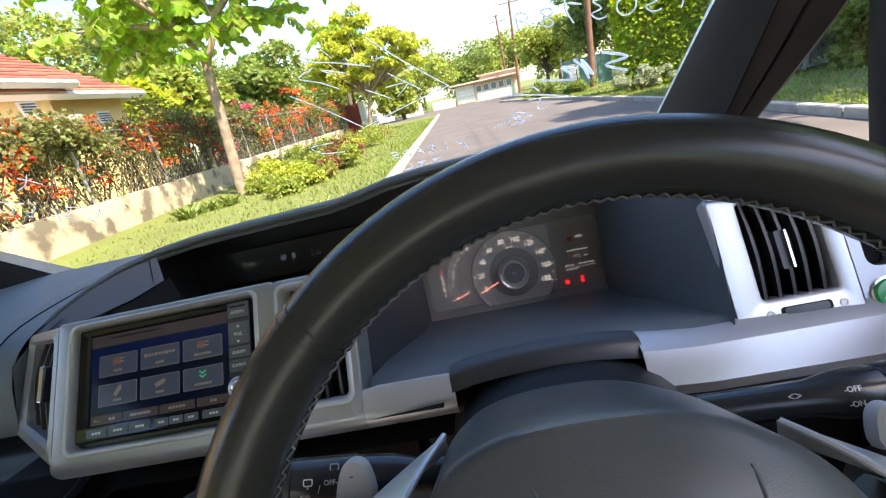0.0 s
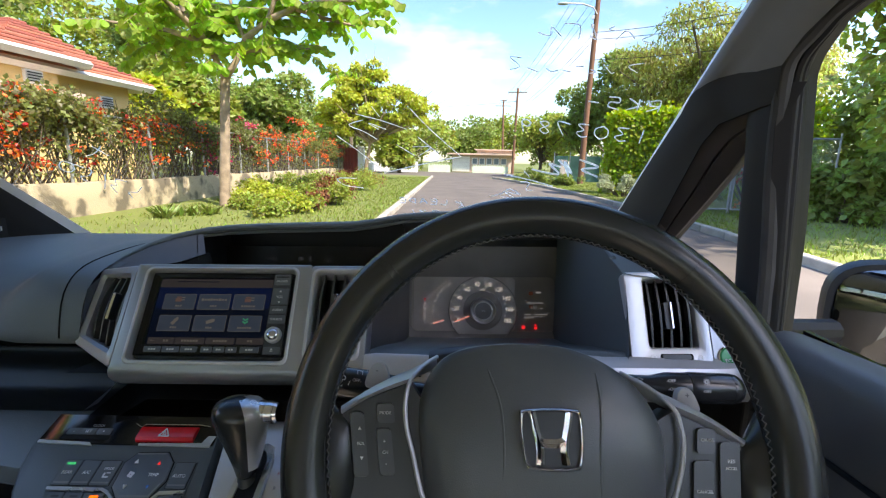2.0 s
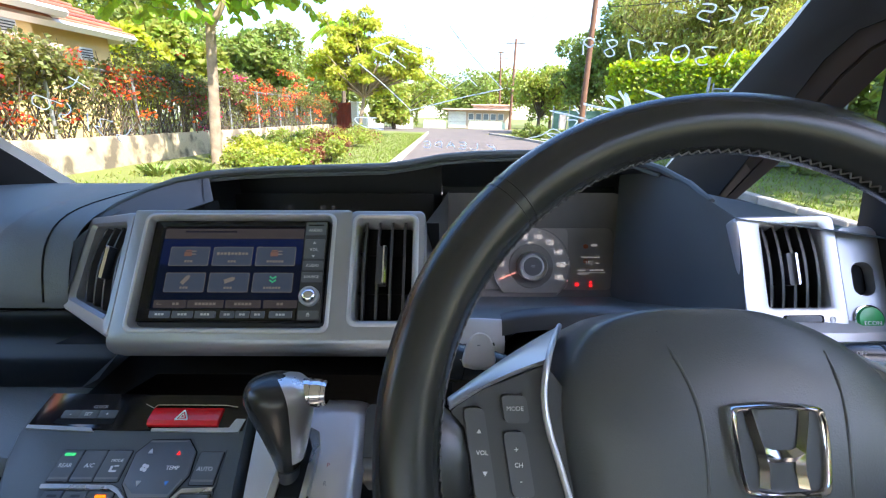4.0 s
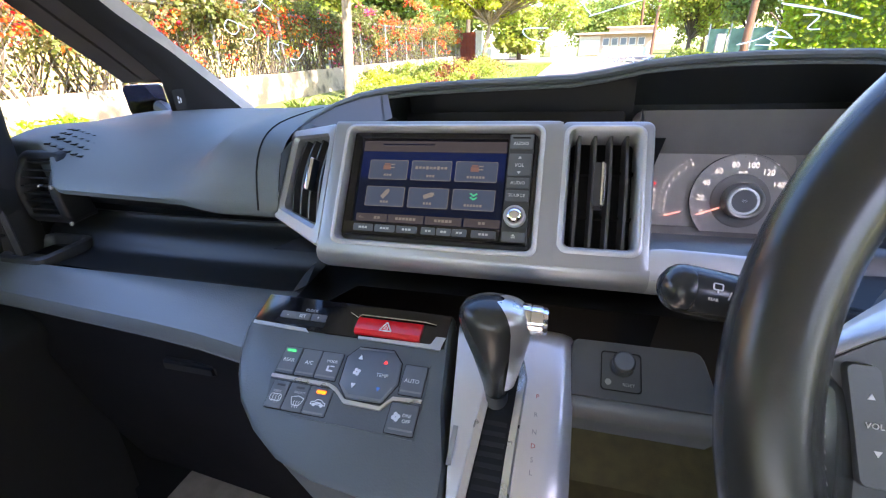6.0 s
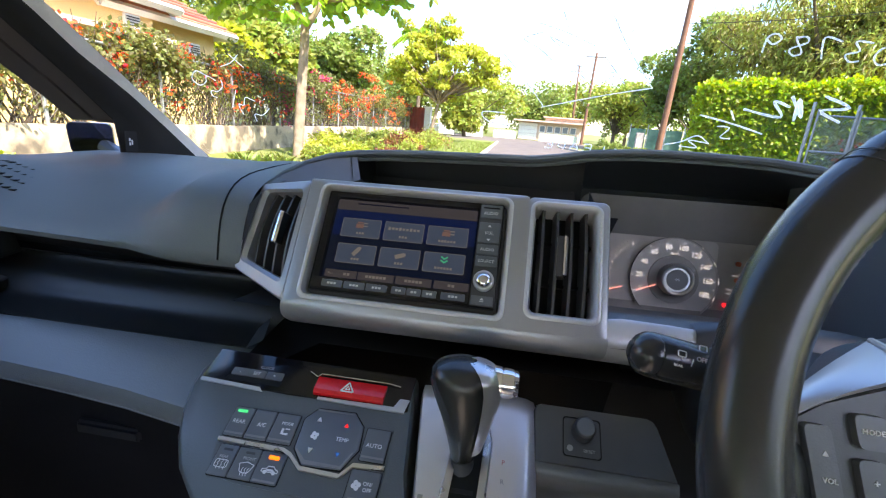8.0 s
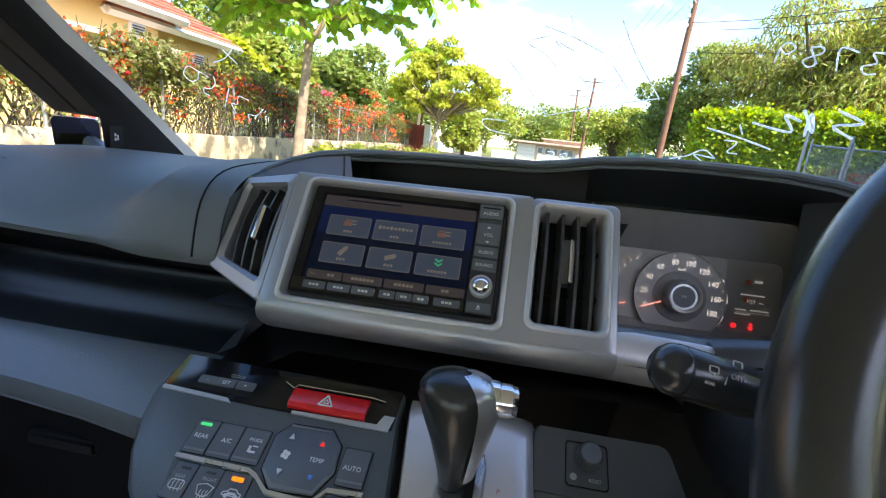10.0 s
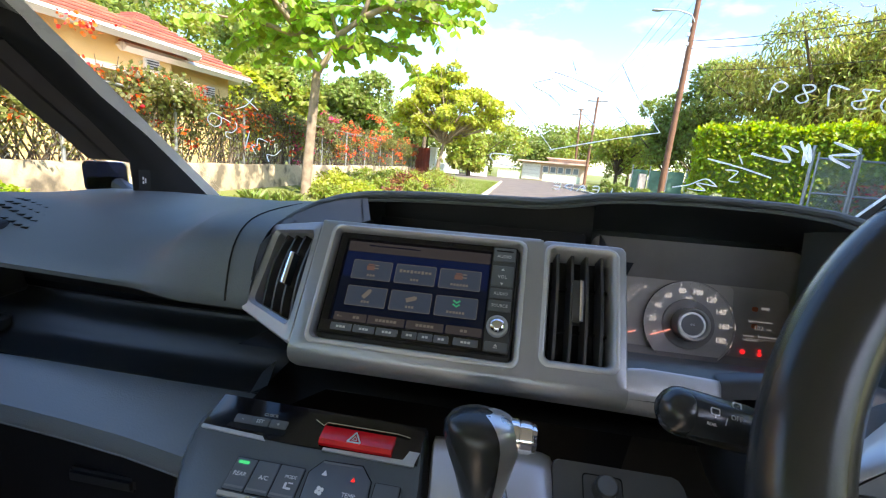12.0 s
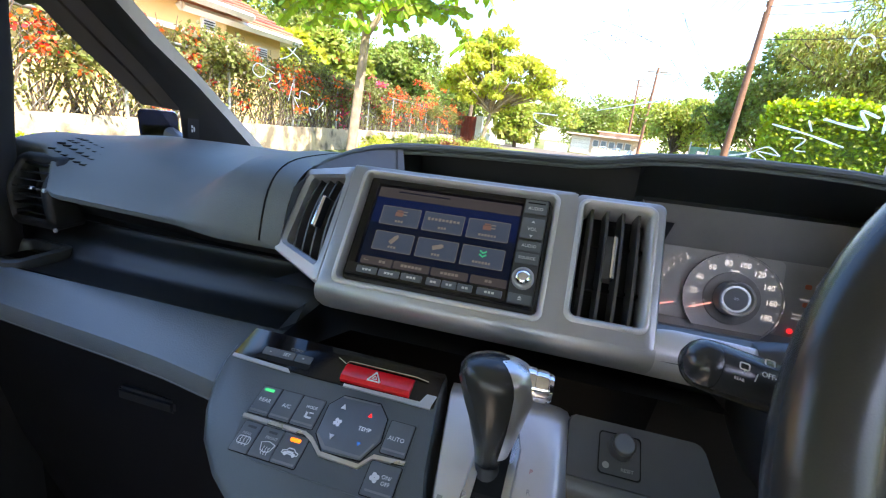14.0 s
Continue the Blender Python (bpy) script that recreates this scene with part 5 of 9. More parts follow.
for a, b in (((-9.5, 31), (2.5, 31)), ((2.5, 31), (-3.5, 40)), ((-3.5, 40), (-9.5, 31))):
    bar(bm, CLIM(*a, 6.6), CLIM(*b, 6.4), 0.0007, 6)
for a, b in (((-5.7, 33), (-1.3, 33)), ((-1.3, 33), (-3.5, 36.5)), ((-3.5, 36.5), (-5.7, 33))):
    bar(bm, CLIM(*a, 6.5), CLIM(*b, 6.4), 0.0004, 6)
part("triangle", bm, PRINT, haz)
bm = bmesh.new()
tube(bm, [CLIM(-46, 48, 3), CLIM(-37, 44, 2), CLIM(-34, 47, 3), CLIM(32, 47, 3), CLIM(44, 45.5, 2.5)], 0.0007, 6)
part("chrome_line", bm, CHROME, haz)
clk = thing("clock_buttons", "dark clock setting buttons in a gloss strip", "button set", CLIM(-95, 30), m=CAR)
for u, t in ((-114, "-"), (-97, "SET"), (-79, "+")):
    clim_rect("clock_key", u - 8.5, 34, u + 8.5, 42, 0.8, 2.6, BUTTON, clk, inset=0.6)
    lettering(t, 0.0048, CLIM.matrix(u, 37.5, 2.9), PRINT, clk)
clim_poly("key_shadow_gap", [(-125, 33.5), (-127, 29), (-70, 28), (-69, 33.5)], 0.5, 1.6, MATT, clk)
lettering("CLOCK", 0.0042, CLIM.matrix(-90, 45.5, 1.6), PRINT_DIM, clk)
# climate buttons
cl = thing("climate_controls", "dark climate control buttons with pale symbols", "button panel", CLIM(-20, -50), m=CAR)
clim_poly("panel", [(-101, 6), (-101, -28), (-97, -44), (-86, -55), (-70, -58), (48, -60), (48.5, -24), (47, 5), (23, 6), (12, 16.5), (-26, 15.5), (-36, 6)], -2, 0.8, CONSOLE, cl)
# paler grey for the thin lines near the key edges
KEY_LINE = surface("pale_key_edge", (0.17, 0.175, 0.18), 0.5, vary=0.1)
for ring in (rounded(-99.6, -23.2, -36.4, 4.6, 1.5, 2), rounded(-95.6, -55.8, -33.8, -29.4, 1.5, 2), rounded(24.3, -25.2, 46.7, 3.6, 1.5, 2), rounded(21.3, -58.2, 47.7, -31.4, 1.5, 2)):
    clim_poly("key_gap", ring, 0.5, 1.1, MATT, cl)
clim_poly("key_gap", [(-34, 2.4), (-24.4, 14.2), (10.4, 15.2), (21.6, 3.4), (23.6, -17.2), (13, -36.2), (-20.4, -37.7), (-32.5, -24.4)], 0.5, 1.3, MATT, cl)
for k, (u0, u1) in enumerate(((-99, -80.5), (-79.5, -59.5), (-58.5, -37))):
    clim_rect("climate_key", u0, -22.5, u1, 4, 0, 2.0, BUTTON, cl, inset=0.6)
    clim_rect("climate_key", u0 + (4, 2.5, 2)[k], -55, u1 + 2.5, -30, 0, 2.0, BUTTON, cl, inset=0.6)
    clim_rect("key_line", u0 + 1, -20.5, u1 - 1, -19, 1.8, 2.3, KEY_LINE, cl, r=0.3)
clim_rect("key_line", -55, -54, -36, -52.5, 1.8, 2.3, KEY_LINE, cl, r=0.3)
for t, u in (("REAR", -90), ("A/C", -68.5)):
    lettering(t, 0.0050, CLIM.matrix(u, -9.5, 2.2), PRINT, cl)
lettering("MODE", 0.0037, CLIM.matrix(-46, -5, 2.2), PRINT, cl)


def seat_icon(u, v, parent, spray=True):
    bm = bmesh.new()
    box(bm, (u - 2, v, 2.2), (2, 5, 0.3), CLIM.matrix() @ Matrix.Scale(0.001, 4))
    box(bm, (u + 1, v - 2, 2.2), (5, 1.6, 0.3), CLIM.matrix() @ Matrix.Scale(0.001, 4))
    if spray:
        box(bm, (u + 2, v + 2.4, 2.2), (4, 1.0, 0.3), CLIM.matrix() @ Matrix.Scale(0.001, 4))
    part("key_symbol", bm, PRINT, parent)


seat_icon(-46, -12, cl)


def print_loop(bm, pts, w=0.34, n=2.2):
    """A printed outline through points, closed."""
    for a, b in zip(pts, pts[1:] + pts[:1]):
        bar(bm, CLIM(*a, n), CLIM(*b, n), w * 0.001, 5)


# rear demister: a box with wavy warmth lines; front demister: a fan shape; recirculation: a small car
bm = bmesh.new()
print_loop(bm, rounded(-92, -48.5, -81, -42.5, 1.5, 2))
for d in (-3, 0, 3):
    tube(bm, [CLIM(-86.5 + d, -50 + 1.6 * k, 2.3) if k % 2 else CLIM(-85.7 + d, -50 + 1.6 * k, 2.3) for k in range(6)], 0.0003, 5)
part("key_symbol", bm, PRINT, cl, "rear demister symbol")
bm = bmesh.new()
print_loop(bm, [(-71, -43), (-64.7, -41.2), (-58.4, -43), (-60.8, -49), (-64.7, -50), (-68.6, -49)])
for d in (-2.4, 0, 2.4):
    tube(bm, [CLIM(-64.7 + d, -52 + 1.6 * k, 2.3) if k % 2 else CLIM(-64.0 + d, -52 + 1.6 * k, 2.3) for k in range(5)], 0.0003, 5)
part("key_symbol", bm, PRINT, cl, "front demister symbol")
bm = bmesh.new()
print_loop(bm, [(-51, -46), (-50.5, -44), (-47.5, -43.3), (-46, -41.4), (-41.5, -41.4), (-39.5, -43.3), (-37, -44), (-37, -46)], 0.42)
for u in (-47.6, -40.2):
    lathe(bm, [(0.0016, 0.0), (0.0016, 0.0006), (0.0001, 0.0006)], CLIM.matrix(u, -46.2, 1.9), 10)
box(bm, (-44, -44.4, 2.1), (6, 1.6, 0.3), CLIM.matrix() @ Matrix.Scale(0.001, 4))
part("key_symbol", bm, PRINT, cl, "recirculation symbol of a small car")
for word, u, v in (("REAR", -87, -40), ("FRONT", -64.7, -38.6)):
    lettering(word, 0.0034, CLIM.matrix(u, v, 2.2), PRINT_DIM, cl)
clim_rect("lamp_green", -96, -1.2, -86.5, 1.4, 1.8, 2.5, LED_GREEN, cl, "green lamp", 0.6)
clim_rect("lamp_orange", -49, -36, -40, -33, 1.8, 2.5, LED_ORANGE, cl, "orange lamp", 0.6)
for u in (-86, -66):
    clim_rect("lamp_off", u - 4, -35, u + 4, -33, 1.8, 2.2, BLACK, cl, r=0.5)
octo = clim_poly("octagon_key", [(-33, 2), (-24, 13), (10, 14), (20.5, 3), (22.5, -17), (12.5, -35), (-20, -36.5), (-31.5, -24)], 0, 2.8, BUTTON, cl, "eight-sided rocker", 1.2)
clim_poly("rocker_line", [(-24, 12.6), (10, 12.2), (9, 11.8), (-23, 10.8)], 2.6, 3.1, KEY_LINE, octo)
clim_poly("rocker_line", [(-29, -24), (-19, -32.2), (11.6, -32.4), (18, -20), (19, -21), (12.4, -34.2), (-20, -35.4), (-30.4, -25)], 2.6, 3.1, KEY_LINE, octo)
for u, v, s in ((-18.8, 2.5, 1), (-17.6, -24, -1)):
    bm = bmesh.new()
    loft(bm, [[CLIM(u - 2.2, v - s * 1.7, h), CLIM(u + 2.2, v - s * 1.7, h), CLIM(u, v + s * 2.6, h)] for h in (4.0, 3.0)], True)
    part("arrow", bm, PRINT, octo)
bm = bmesh.new()
for k in range(4):
    lathe(bm, [(0.0017, 0.0), (0.0017, 0.0004), (0.0001, 0.0004)], CLIM.matrix(-18.4 + 2.1 * math.cos(1.57 * k + 0.5), -11.3 + 2.1 * math.sin(1.57 * k + 0.5), 2.7), 9)
part("fan_symbol", bm, PRINT, octo)
lettering("TEMP", 0.0048, CLIM.matrix(6.3, -11.3, 3.0), PRINT, octo)
for nm, v, s, mat in (("hot_mark", 1.4, 1, LED_RED), ("cold_mark", -23.8, -1, LED_BLUE)):
    bm = bmesh.new()
    loft(bm, [[CLIM(6.3 - 2, v - s * 1.6, h), CLIM(6.3 + 2, v - s * 1.6, h), CLIM(6.3, v + s * 2.2, h)] for h in (2.6, 3.1)], True)
    part(nm, bm, mat, octo)
clim_rect("climate_key", 25, -24.5, 46, 3, 0, 2.0, BUTTON, cl, inset=0.6)
lettering("AUTO", 0.0050, CLIM.matrix(34.5, -11.8, 2.2), PRINT, cl)
clim_rect("key_line", 26, -22, 45, -20.5, 1.8, 2.3, KEY_LINE, cl, r=0.3)
clim_rect("climate_key", 22, -57.5, 47, -32, 0, 2.0, BUTTON, cl, inset=0.6)
lettering("ON/", 0.0042, CLIM.matrix(38, -42, 2.2), PRINT, cl)
lettering("OFF", 0.0042, CLIM.matrix(38.6, -46.6, 2.2), PRINT, cl)
bm = bmesh.new()
for k in range(4):
    lathe(bm, [(0.0019, 0.0), (0.0019, 0.0004), (0.0001, 0.0004)], CLIM.matrix(29 + 2.2 * math.cos(1.57 * k + 0.3), -44 + 2.2 * math.sin(1.57 * k + 0.3), 1.9), 9)
part("fan_symbol", bm, PRINT, cl)
clim_rect("key_line", 25, -54.5, 46, -53, 1.8, 2.3, KEY_LINE, cl, r=0.3)
line = [(-100, -26.3), (-40, -27), (-33, -29.5), (-21, -38.8), (13, -39.8), (22, -29.5), (48, -28.2)]
bm = bmesh.new()
loft(bm, [[CLIM(u, v - 2.0, 0.6), CLIM(u, v - 1.7, 3.0), CLIM(u, v + 1.4, 3.4), CLIM(u, v + 1.9, 0.6)] for u, v in line], False)
part("silver_line", bm, SATIN, cl, "silver dividing line")

# ---- gear gate and lever ----
gate = thing("gear_gate", "brushed silver gear gate with faint gear letters", "gear gate", CLIM(120, -60), m=CAR)
bm = bmesh.new()
rows = []
for v, n in ((62, -26), (57, -8), (50, -2), (36, 0), (0, 0), (-50, -1), (-80, -4), (-105, -12), (-120, -30)):
    rows.append([CLIM(62 + (50 - v) * 0.12, v, n - 14), CLIM(65 + (50 - v) * 0.12, v, n + 1), CLIM(80 + (50 - v) * 0.1, v, n + 3), CLIM(122, v, n + 4), CLIM(150, v, n + 3.4), CLIM(160, v, n + 1.8), CLIM(167, v, n - 2.5), CLIM(171, v, n - 14)])
loft(bm, rows)
part("gate_plate", bm, surface("brushed_silver", (0.62, 0.62, 0.65), 0.34, metal=0.65, vary=0.05, scale=12, grain=0.1, grain_scale=2000), gate, smooth=40)
slot = [(98, -98), (122, -97), (123, -60), (126, 4), (122, 14), (116, 17), (109, 13), (104, -20)]
bm = bmesh.new()
wide = [(u + (7 if u > 115 else -7), v + (6 if v > 10 else 0)) for u, v in slot]
frame_ring(bm, CLIM, [(wide, 2), (wide, 6.5), ([(u * 0.8 + a * 0.2, v) for (u, v), (a, _) in zip(wide, slot)], 8), (slot, 7), (slot, -6)])
part("slot_trim", bm, SATIN, gate, "chrome slot edge", smooth=40)
bm = bmesh.new()
plate(bm, CLIM, slot, 2.5, 4.6)
slot_ob = part("slot_boot", bm, MATT, gate, "black ribbed slot cover")
for k in range(7):
    bm = bmesh.new()
    box(bm, (111, -84 + 8 * k, 4.5), (20, 3.5, 0.8), CLIM.matrix() @ Matrix.Scale(0.001, 4))
    part("rib", bm, DEEP, slot_ob)
GEAR_RED, GEAR_BLUE = surface("gear_red", (0.42, 0.10, 0.11), 0.5), surface("gear_blue", (0.24, 0.26, 0.32), 0.5)
for k, ch in enumerate("PRNDSL"):
    lettering(ch, 0.0052, CLIM.matrix(142.5, (-9, -24, -37.5, -48, -58, -67)[k], 4.6), GEAR_RED if ch in "PD" else GEAR_BLUE, gate, name="gear_letter")
bm = bmesh.new()
box(bm, (81, -58, 4.4), (4, 30, 0.8), CLIM.matrix() @ Matrix.Scale(0.001, 4))
part("lock_slot", bm, SILVER, gate)
lever = thing("gear_lever", "black leather gear lever with a silver band and chrome button", "gear lever", CLIM(110, -20), m=CAR)
KN = Vector((-0.2435, 0.184, 1.105))
base_l = Vector((-0.2425, 0.181, 1.036))
ax = (KN - base_l).normalized()
lx = (Vector((1, 0, 0)) - ax * ax.x).normalized()
LM = Matrix.Translation(KN) @ Matrix((lx, ax.cross(lx), ax)).transposed().to_4x4()
bm = bmesh.new()
bar(bm, base_l, base_l.lerp(KN, 0.42), 0.0065, 14, 0.0055)
part("shaft", bm, CHROME, lever)
bm = bmesh.new()
bar(bm, base_l - ax * 0.004, base_l + ax * 0.012, 0.012, 16, 0.009)
part("boot", bm, BLACK, lever)
bm = bmesh.new()
knob_prof = [(-0.054, 0.0100, 0.0105), (-0.046, 0.0112, 0.0125), (-0.034, 0.0142, 0.0160), (-0.017, 0.0188, 0.0200), (0.0, 0.0238, 0.0230), (0.012, 0.0264, 0.0238), (0.0195, 0.0254, 0.0222), (0.0250, 0.0212, 0.0186), (0.0285, 0.0140, 0.0122), (0.0300, 0.0065, 0.0056), (0.0304, 0.001, 0.001)]
rows = []
for h, rx, ry in knob_prof:
    rows.append([LM @ Vector((rx * math.cos(2 * math.pi * k / 28) - 0.004 * max(0, h + 0.02) / 0.05, ry * math.sin(2 * math.pi * k / 28), h)) for k in range(28)])
loft(bm, rows, True)
part("knob", bm, LEATHER, lever, "black leather knob", smooth=60)
bm = bmesh.new()
rows = []
for h, rx, ry in knob_prof[1:-1]:
    cxx = -0.004 * max(0, h + 0.02) / 0.05
    rows.append([LM @ Vector((cxx + rx * 1.04 * math.cos(a) + 0.0035 * max(0.0, math.cos(a)), ry * 1.04 * math.sin(a), h)) for a in [radians(-58 + 112 * k / 14) for k in range(15)]])
loft(bm, rows)
part("knob_band", bm, SATIN, lever, "silver band", smooth=60)
bm = bmesh.new()
bt = KN + Vector((0.020, 0.002, 0.014))
for x0_, x1_, r0_, r1_ in ((-0.004, 0.006, 0.0122, 0.0122), (0.0064, 0.0150, 0.0116, 0.0112), (0.0152, 0.0185, 0.0106, 0.0098)):
    bar(bm, bt + Vector((x0_, 0, 0)), bt + Vector((x1_, 0, 0)), r0_, 28, r1_)
part("release_button", bm, CHROME, lever, "stepped chrome button", bevel=0.0008)

# ---- switch block beside the gate ----
PK = Plane((-0.128, 0.2275, 1.060), (0, 0.80, 0.60))
blk = thing("switch_block", "dark grey switch block with a trip reset knob", "switch block", PK(0, -40), m=CAR)
bm = bmesh.new()
ring = [(-56, -34), (-57, 10), (-55, 15), (-51, 17), (41, 17), (46, 15), (49, 10), (60, -34)]
loft(bm, [[PK(u, v, -70) for u, v in ring], [PK(u, v, -3) for u, v in ring], [PK(u * 0.975, v * 0.94, 0) for u, v in ring]], True)
part("body", bm, BLOCK, blk, smooth=40)
bm = bmesh.new()
loft(bm, [[PK(u, -33, -0.5), PK(u, -40, -2.5), PK(u, -46, -8), PK(u, -49, -18), PK(u, -50, -60)] for u in (-56, 0, 60)])
part("lower_lip", bm, BLOCK, blk, smooth=60)
bm = bmesh.new()
ring0, ring1 = rounded(-32, -25, 0, 8, 3), rounded(-31.2, -24.2, -0.8, 7.2, 3)
frame_ring(bm, PK, [(ring0, -0.5), (ring0, 0.8), (ring1, 0.8), (ring1, -0.5)])
part("outline", bm, MATT, blk)
bm = bmesh.new()
lathe(bm, [(0.0095, 0), (0.0090, 0.012), (0.0078, 0.0135)], PK.matrix(-15, -3, 0), 24)
part("reset_knob", bm, BLACK, blk)
bm = bmesh.new()
lathe(bm, [(0.0076, 0.0136), (0.0072, 0.0142), (0.0001, 0.0142)], PK.matrix(-15, -3, 0), 24)
part("knob_face", bm, BUTTON, blk)
lettering("RESET", 0.0036, PK.matrix(-10, -19, 0.4), PRINT_DIM, blk)
bm = bmesh.new()
lathe(bm, [(0.0026, 0.0002), (0.0026, 0.0005), (0.0016, 0.0005), (0.0016, 0.0002)], PK.matrix(-26, -18, 0), 14)
part("ring_mark", bm, PRINT_DIM, blk)

# ---- steering column, stalks ----
col = thing("steering_column", "black steering column cover", "steering column", (0.03, 0.2, 1.1), m=CAR)
bm = bmesh.new()
rows = []
for y, w, zt, zb in ((0.31, 0.088, 1.132, 1.02), (0.255, 0.098, 1.143, 1.02), (0.18, 0.098, 1.154, 1.03), (0.12, 0.080, 1.158, 1.06), (0.08, 0.060, 1.158, 1.07)):
    cz, hz = (zt + zb) / 2, (zt - zb) / 2
    rows.append([(0.041 + w * math.copysign(abs(math.cos(a)) ** 0.9, math.cos(a)), y, cz + hz * math.copysign(abs(math.sin(a)) ** 0.9, math.sin(a))) for a in [2 * math.pi * k / 28 for k in range(28)]])
loft(bm, rows, True)
part("shroud", bm, DEEP, col, smooth=50)


def stalk(name, label, end, root, r, prints):
    st = thing(name, label, "stalk", root, m=CAR)
    e, q = Vector(end), Vector(root)
    d = (q - e).normalized()
    m = Matrix.Translation(e) @ d.to_track_quat("Z", "Y").to_matrix().to_4x4()
    bm = bmesh.new()
    lathe(bm, [(0.0005, -0.0040), (r * 0.45, -0.0030), (r * 0.75, 0.0), (r * 0.93, 0.0035), (r, 0.0085), (r * 0.985, 0.0100)], m, 28)
    part("end_cap", bm, STALK, st, smooth=50)
    bm = bmesh.new()
    lathe(bm, [(r * 0.985, 0.0102), (r, 0.0112), (r, 0.045), (r * 0.96, 0.047)], m, 28)
    part("middle_ring", bm, STALK, st, smooth=50)
    bm = bmesh.new()
    lathe(bm, [(r * 0.95, 0.0475), (r * 0.92, 0.066), (r * 0.7, 0.080), (r * 0.65, (q - e).length)], m, 28)
    part("arm", bm, STALK, st, smooth=50)
    # writing on the side that faces the driver
    toward = Vector((0, -0.80, 0.60))
    side = d if d.x > 0 else -d
    up = (toward.cross(side)).normalized()
    nrm = side.cross(up).normalized()
    for t, along, hgt, size in prints:
        mm = Matrix((side, up, nrm)).transposed().to_4x4()
        mm.translation = e + d * along + nrm * (r * (1 - 0.5 * (hgt / r) ** 2) + 0.0002) + up * hgt
        if t == "*":
            bm = bmesh.new()
            pl = Plane(mm.translation, up, side)
            fr, fi = rounded(-1.6, -1.6, 1.6, 1.6, 1.5, 4), rounded(-1.0, -1.0, 1.0, 1.0, 0.9, 4)
            frame_ring(bm, pl, [(fr, -0.2), (fr, 0.3), (fi, 0.3), (fi, -0.2)])
            for k in range(8):
                box(bm, (2.5, 0, 0.1), (1.1, 0.5, 0.3), pl.matrix() @ Matrix.Scale(0.001, 4) @ Matrix.Rotation(math.pi * k / 4, 4, "Z"))
            part("stalk_symbol", bm, PRINT, st)
        elif t == "#":
            bm = bmesh.new()
            fr = rounded(-2.6, -1.8, 2.6, 2.0, 0.8, 2)
            fi = rounded(-2.05, -1.25, 2.05, 1.45, 0.5, 2)
            pl = Plane(mm.translation, up, side)
            frame_ring(bm, pl, [(fr, -0.2), (fr, 0.3), (fi, 0.3), (fi, -0.2)])
            box(bm, (0, -2.2, 0.1), (0.6, 2.0, 0.3), pl.matrix() @ Matrix.Scale(0.001, 4))
            part("stalk_symbol", bm, PRINT, st)
        else:
            lettering(t, size, mm, PRINT, st)
    return st


stalk("wiper_stalk", "black wiper stalk with pale symbols", (-0.1425, 0.134, 1.185), (0.0, 0.150, 1.155), 0.0135, (("#", 0.0200, 0.0018, 0.005), ("/", 0.0262, -0.002, 0.0060), ("OFF-", 0.0325, 0.0012, 0.0038), ("REAR", 0.0185, -0.0050, 0.0022), ("#", 0.034, 0.0085, 0.004), ("-", 0.044, 0.0012, 0.0034)))
stalk("light_stalk", "black light stalk with pale symbols", (0.237, 0.145, 1.1735), (0.05, 0.147, 1.178), 0.0138, (("-OFF", 0.036, -0.0052, 0.0040), ("*", 0.035, 0.0030, 0.004), ("-OFF", 0.066, 0.0028, 0.0040), ("-ON", 0.066, -0.0045, 0.0040), ("<>", 0.094, 0.0028, 0.0060)))

# ---- steering wheel ----
WHL = Plane((0.041, 0.0423, 1.1857), (0, 0.454, 0.891), scale=1.13)
sw = thing("steering_wheel", "black leather steering wheel with silver spokes", "steering wheel", WHL(0, 0, -20), m=CAR)
RR, RT = 147.2, 13.6
bm = bmesh.new()
rows = []
N = 120
for i in range(N):
    a = 2 * math.pi * i / N
    seam = min(abs(math.degrees(a) - s) for s in (47, 133, 205, 335))
    t = RT * (1.04 if seam > 1.2 else 1.015)
    rows.append([WHL((RR + t * math.cos(b)) * math.cos(a), (RR + t * math.cos(b)) * math.sin(a), t * 1.04 * math.sin(b)) for b in [2 * math.pi * k / 20 for k in range(20)]])
rows.append(rows[0])
loft(bm, rows, True, caps=False)
bmesh.ops.remove_doubles(bm, verts=bm.verts, dist=1e-6)
rim = part("rim", bm, LEATHER, sw, "black leather rim", smooth=70)
bm = bmesh.new()
for i in range(180):
    a = 2 * math.pi * i / 180
    p0, p1 = radians(168), radians(180)
    for a0, a1 in ((a, a + 0.014), (a + 0.014, a + 0.035)):
        e0, e1 = (p0, p1) if a0 == a else (p1, p0)
        bar(bm, WHL((RR + RT * 1.06 * math.cos(e0)) * math.cos(a0), (RR + RT * 1.06 * math.cos(e0)) * math.sin(a0), RT * 1.10 * math.sin(e0)),
            WHL((RR + RT * 1.06 * math.cos(e1)) * math.cos(a1), (RR + RT * 1.06 * math.cos(e1)) * math.sin(a1), RT * 1.10 * math.sin(e1)), 0.00045, 4)
part("stitching", bm, THREAD, rim, "grey zigzag stitching")
for s in (47, 133):
    bm = bmesh.new()
    for d in (-0.9, 0.9):
        a = radians(s + d)
        tube(bm, [WHL((RR + RT * 1.05 * math.cos(b)) * math.cos(a), (RR + RT * 1.05 * math.cos(b)) * math.sin(a), RT * 1.08 * math.sin(b)) for b in [2 * math.pi * k / 20 for k in range(21)]], 0.0003, 5)
    part("rim_seam", bm, LEATHER, rim)
# airbag cover
bm = bmesh.new()
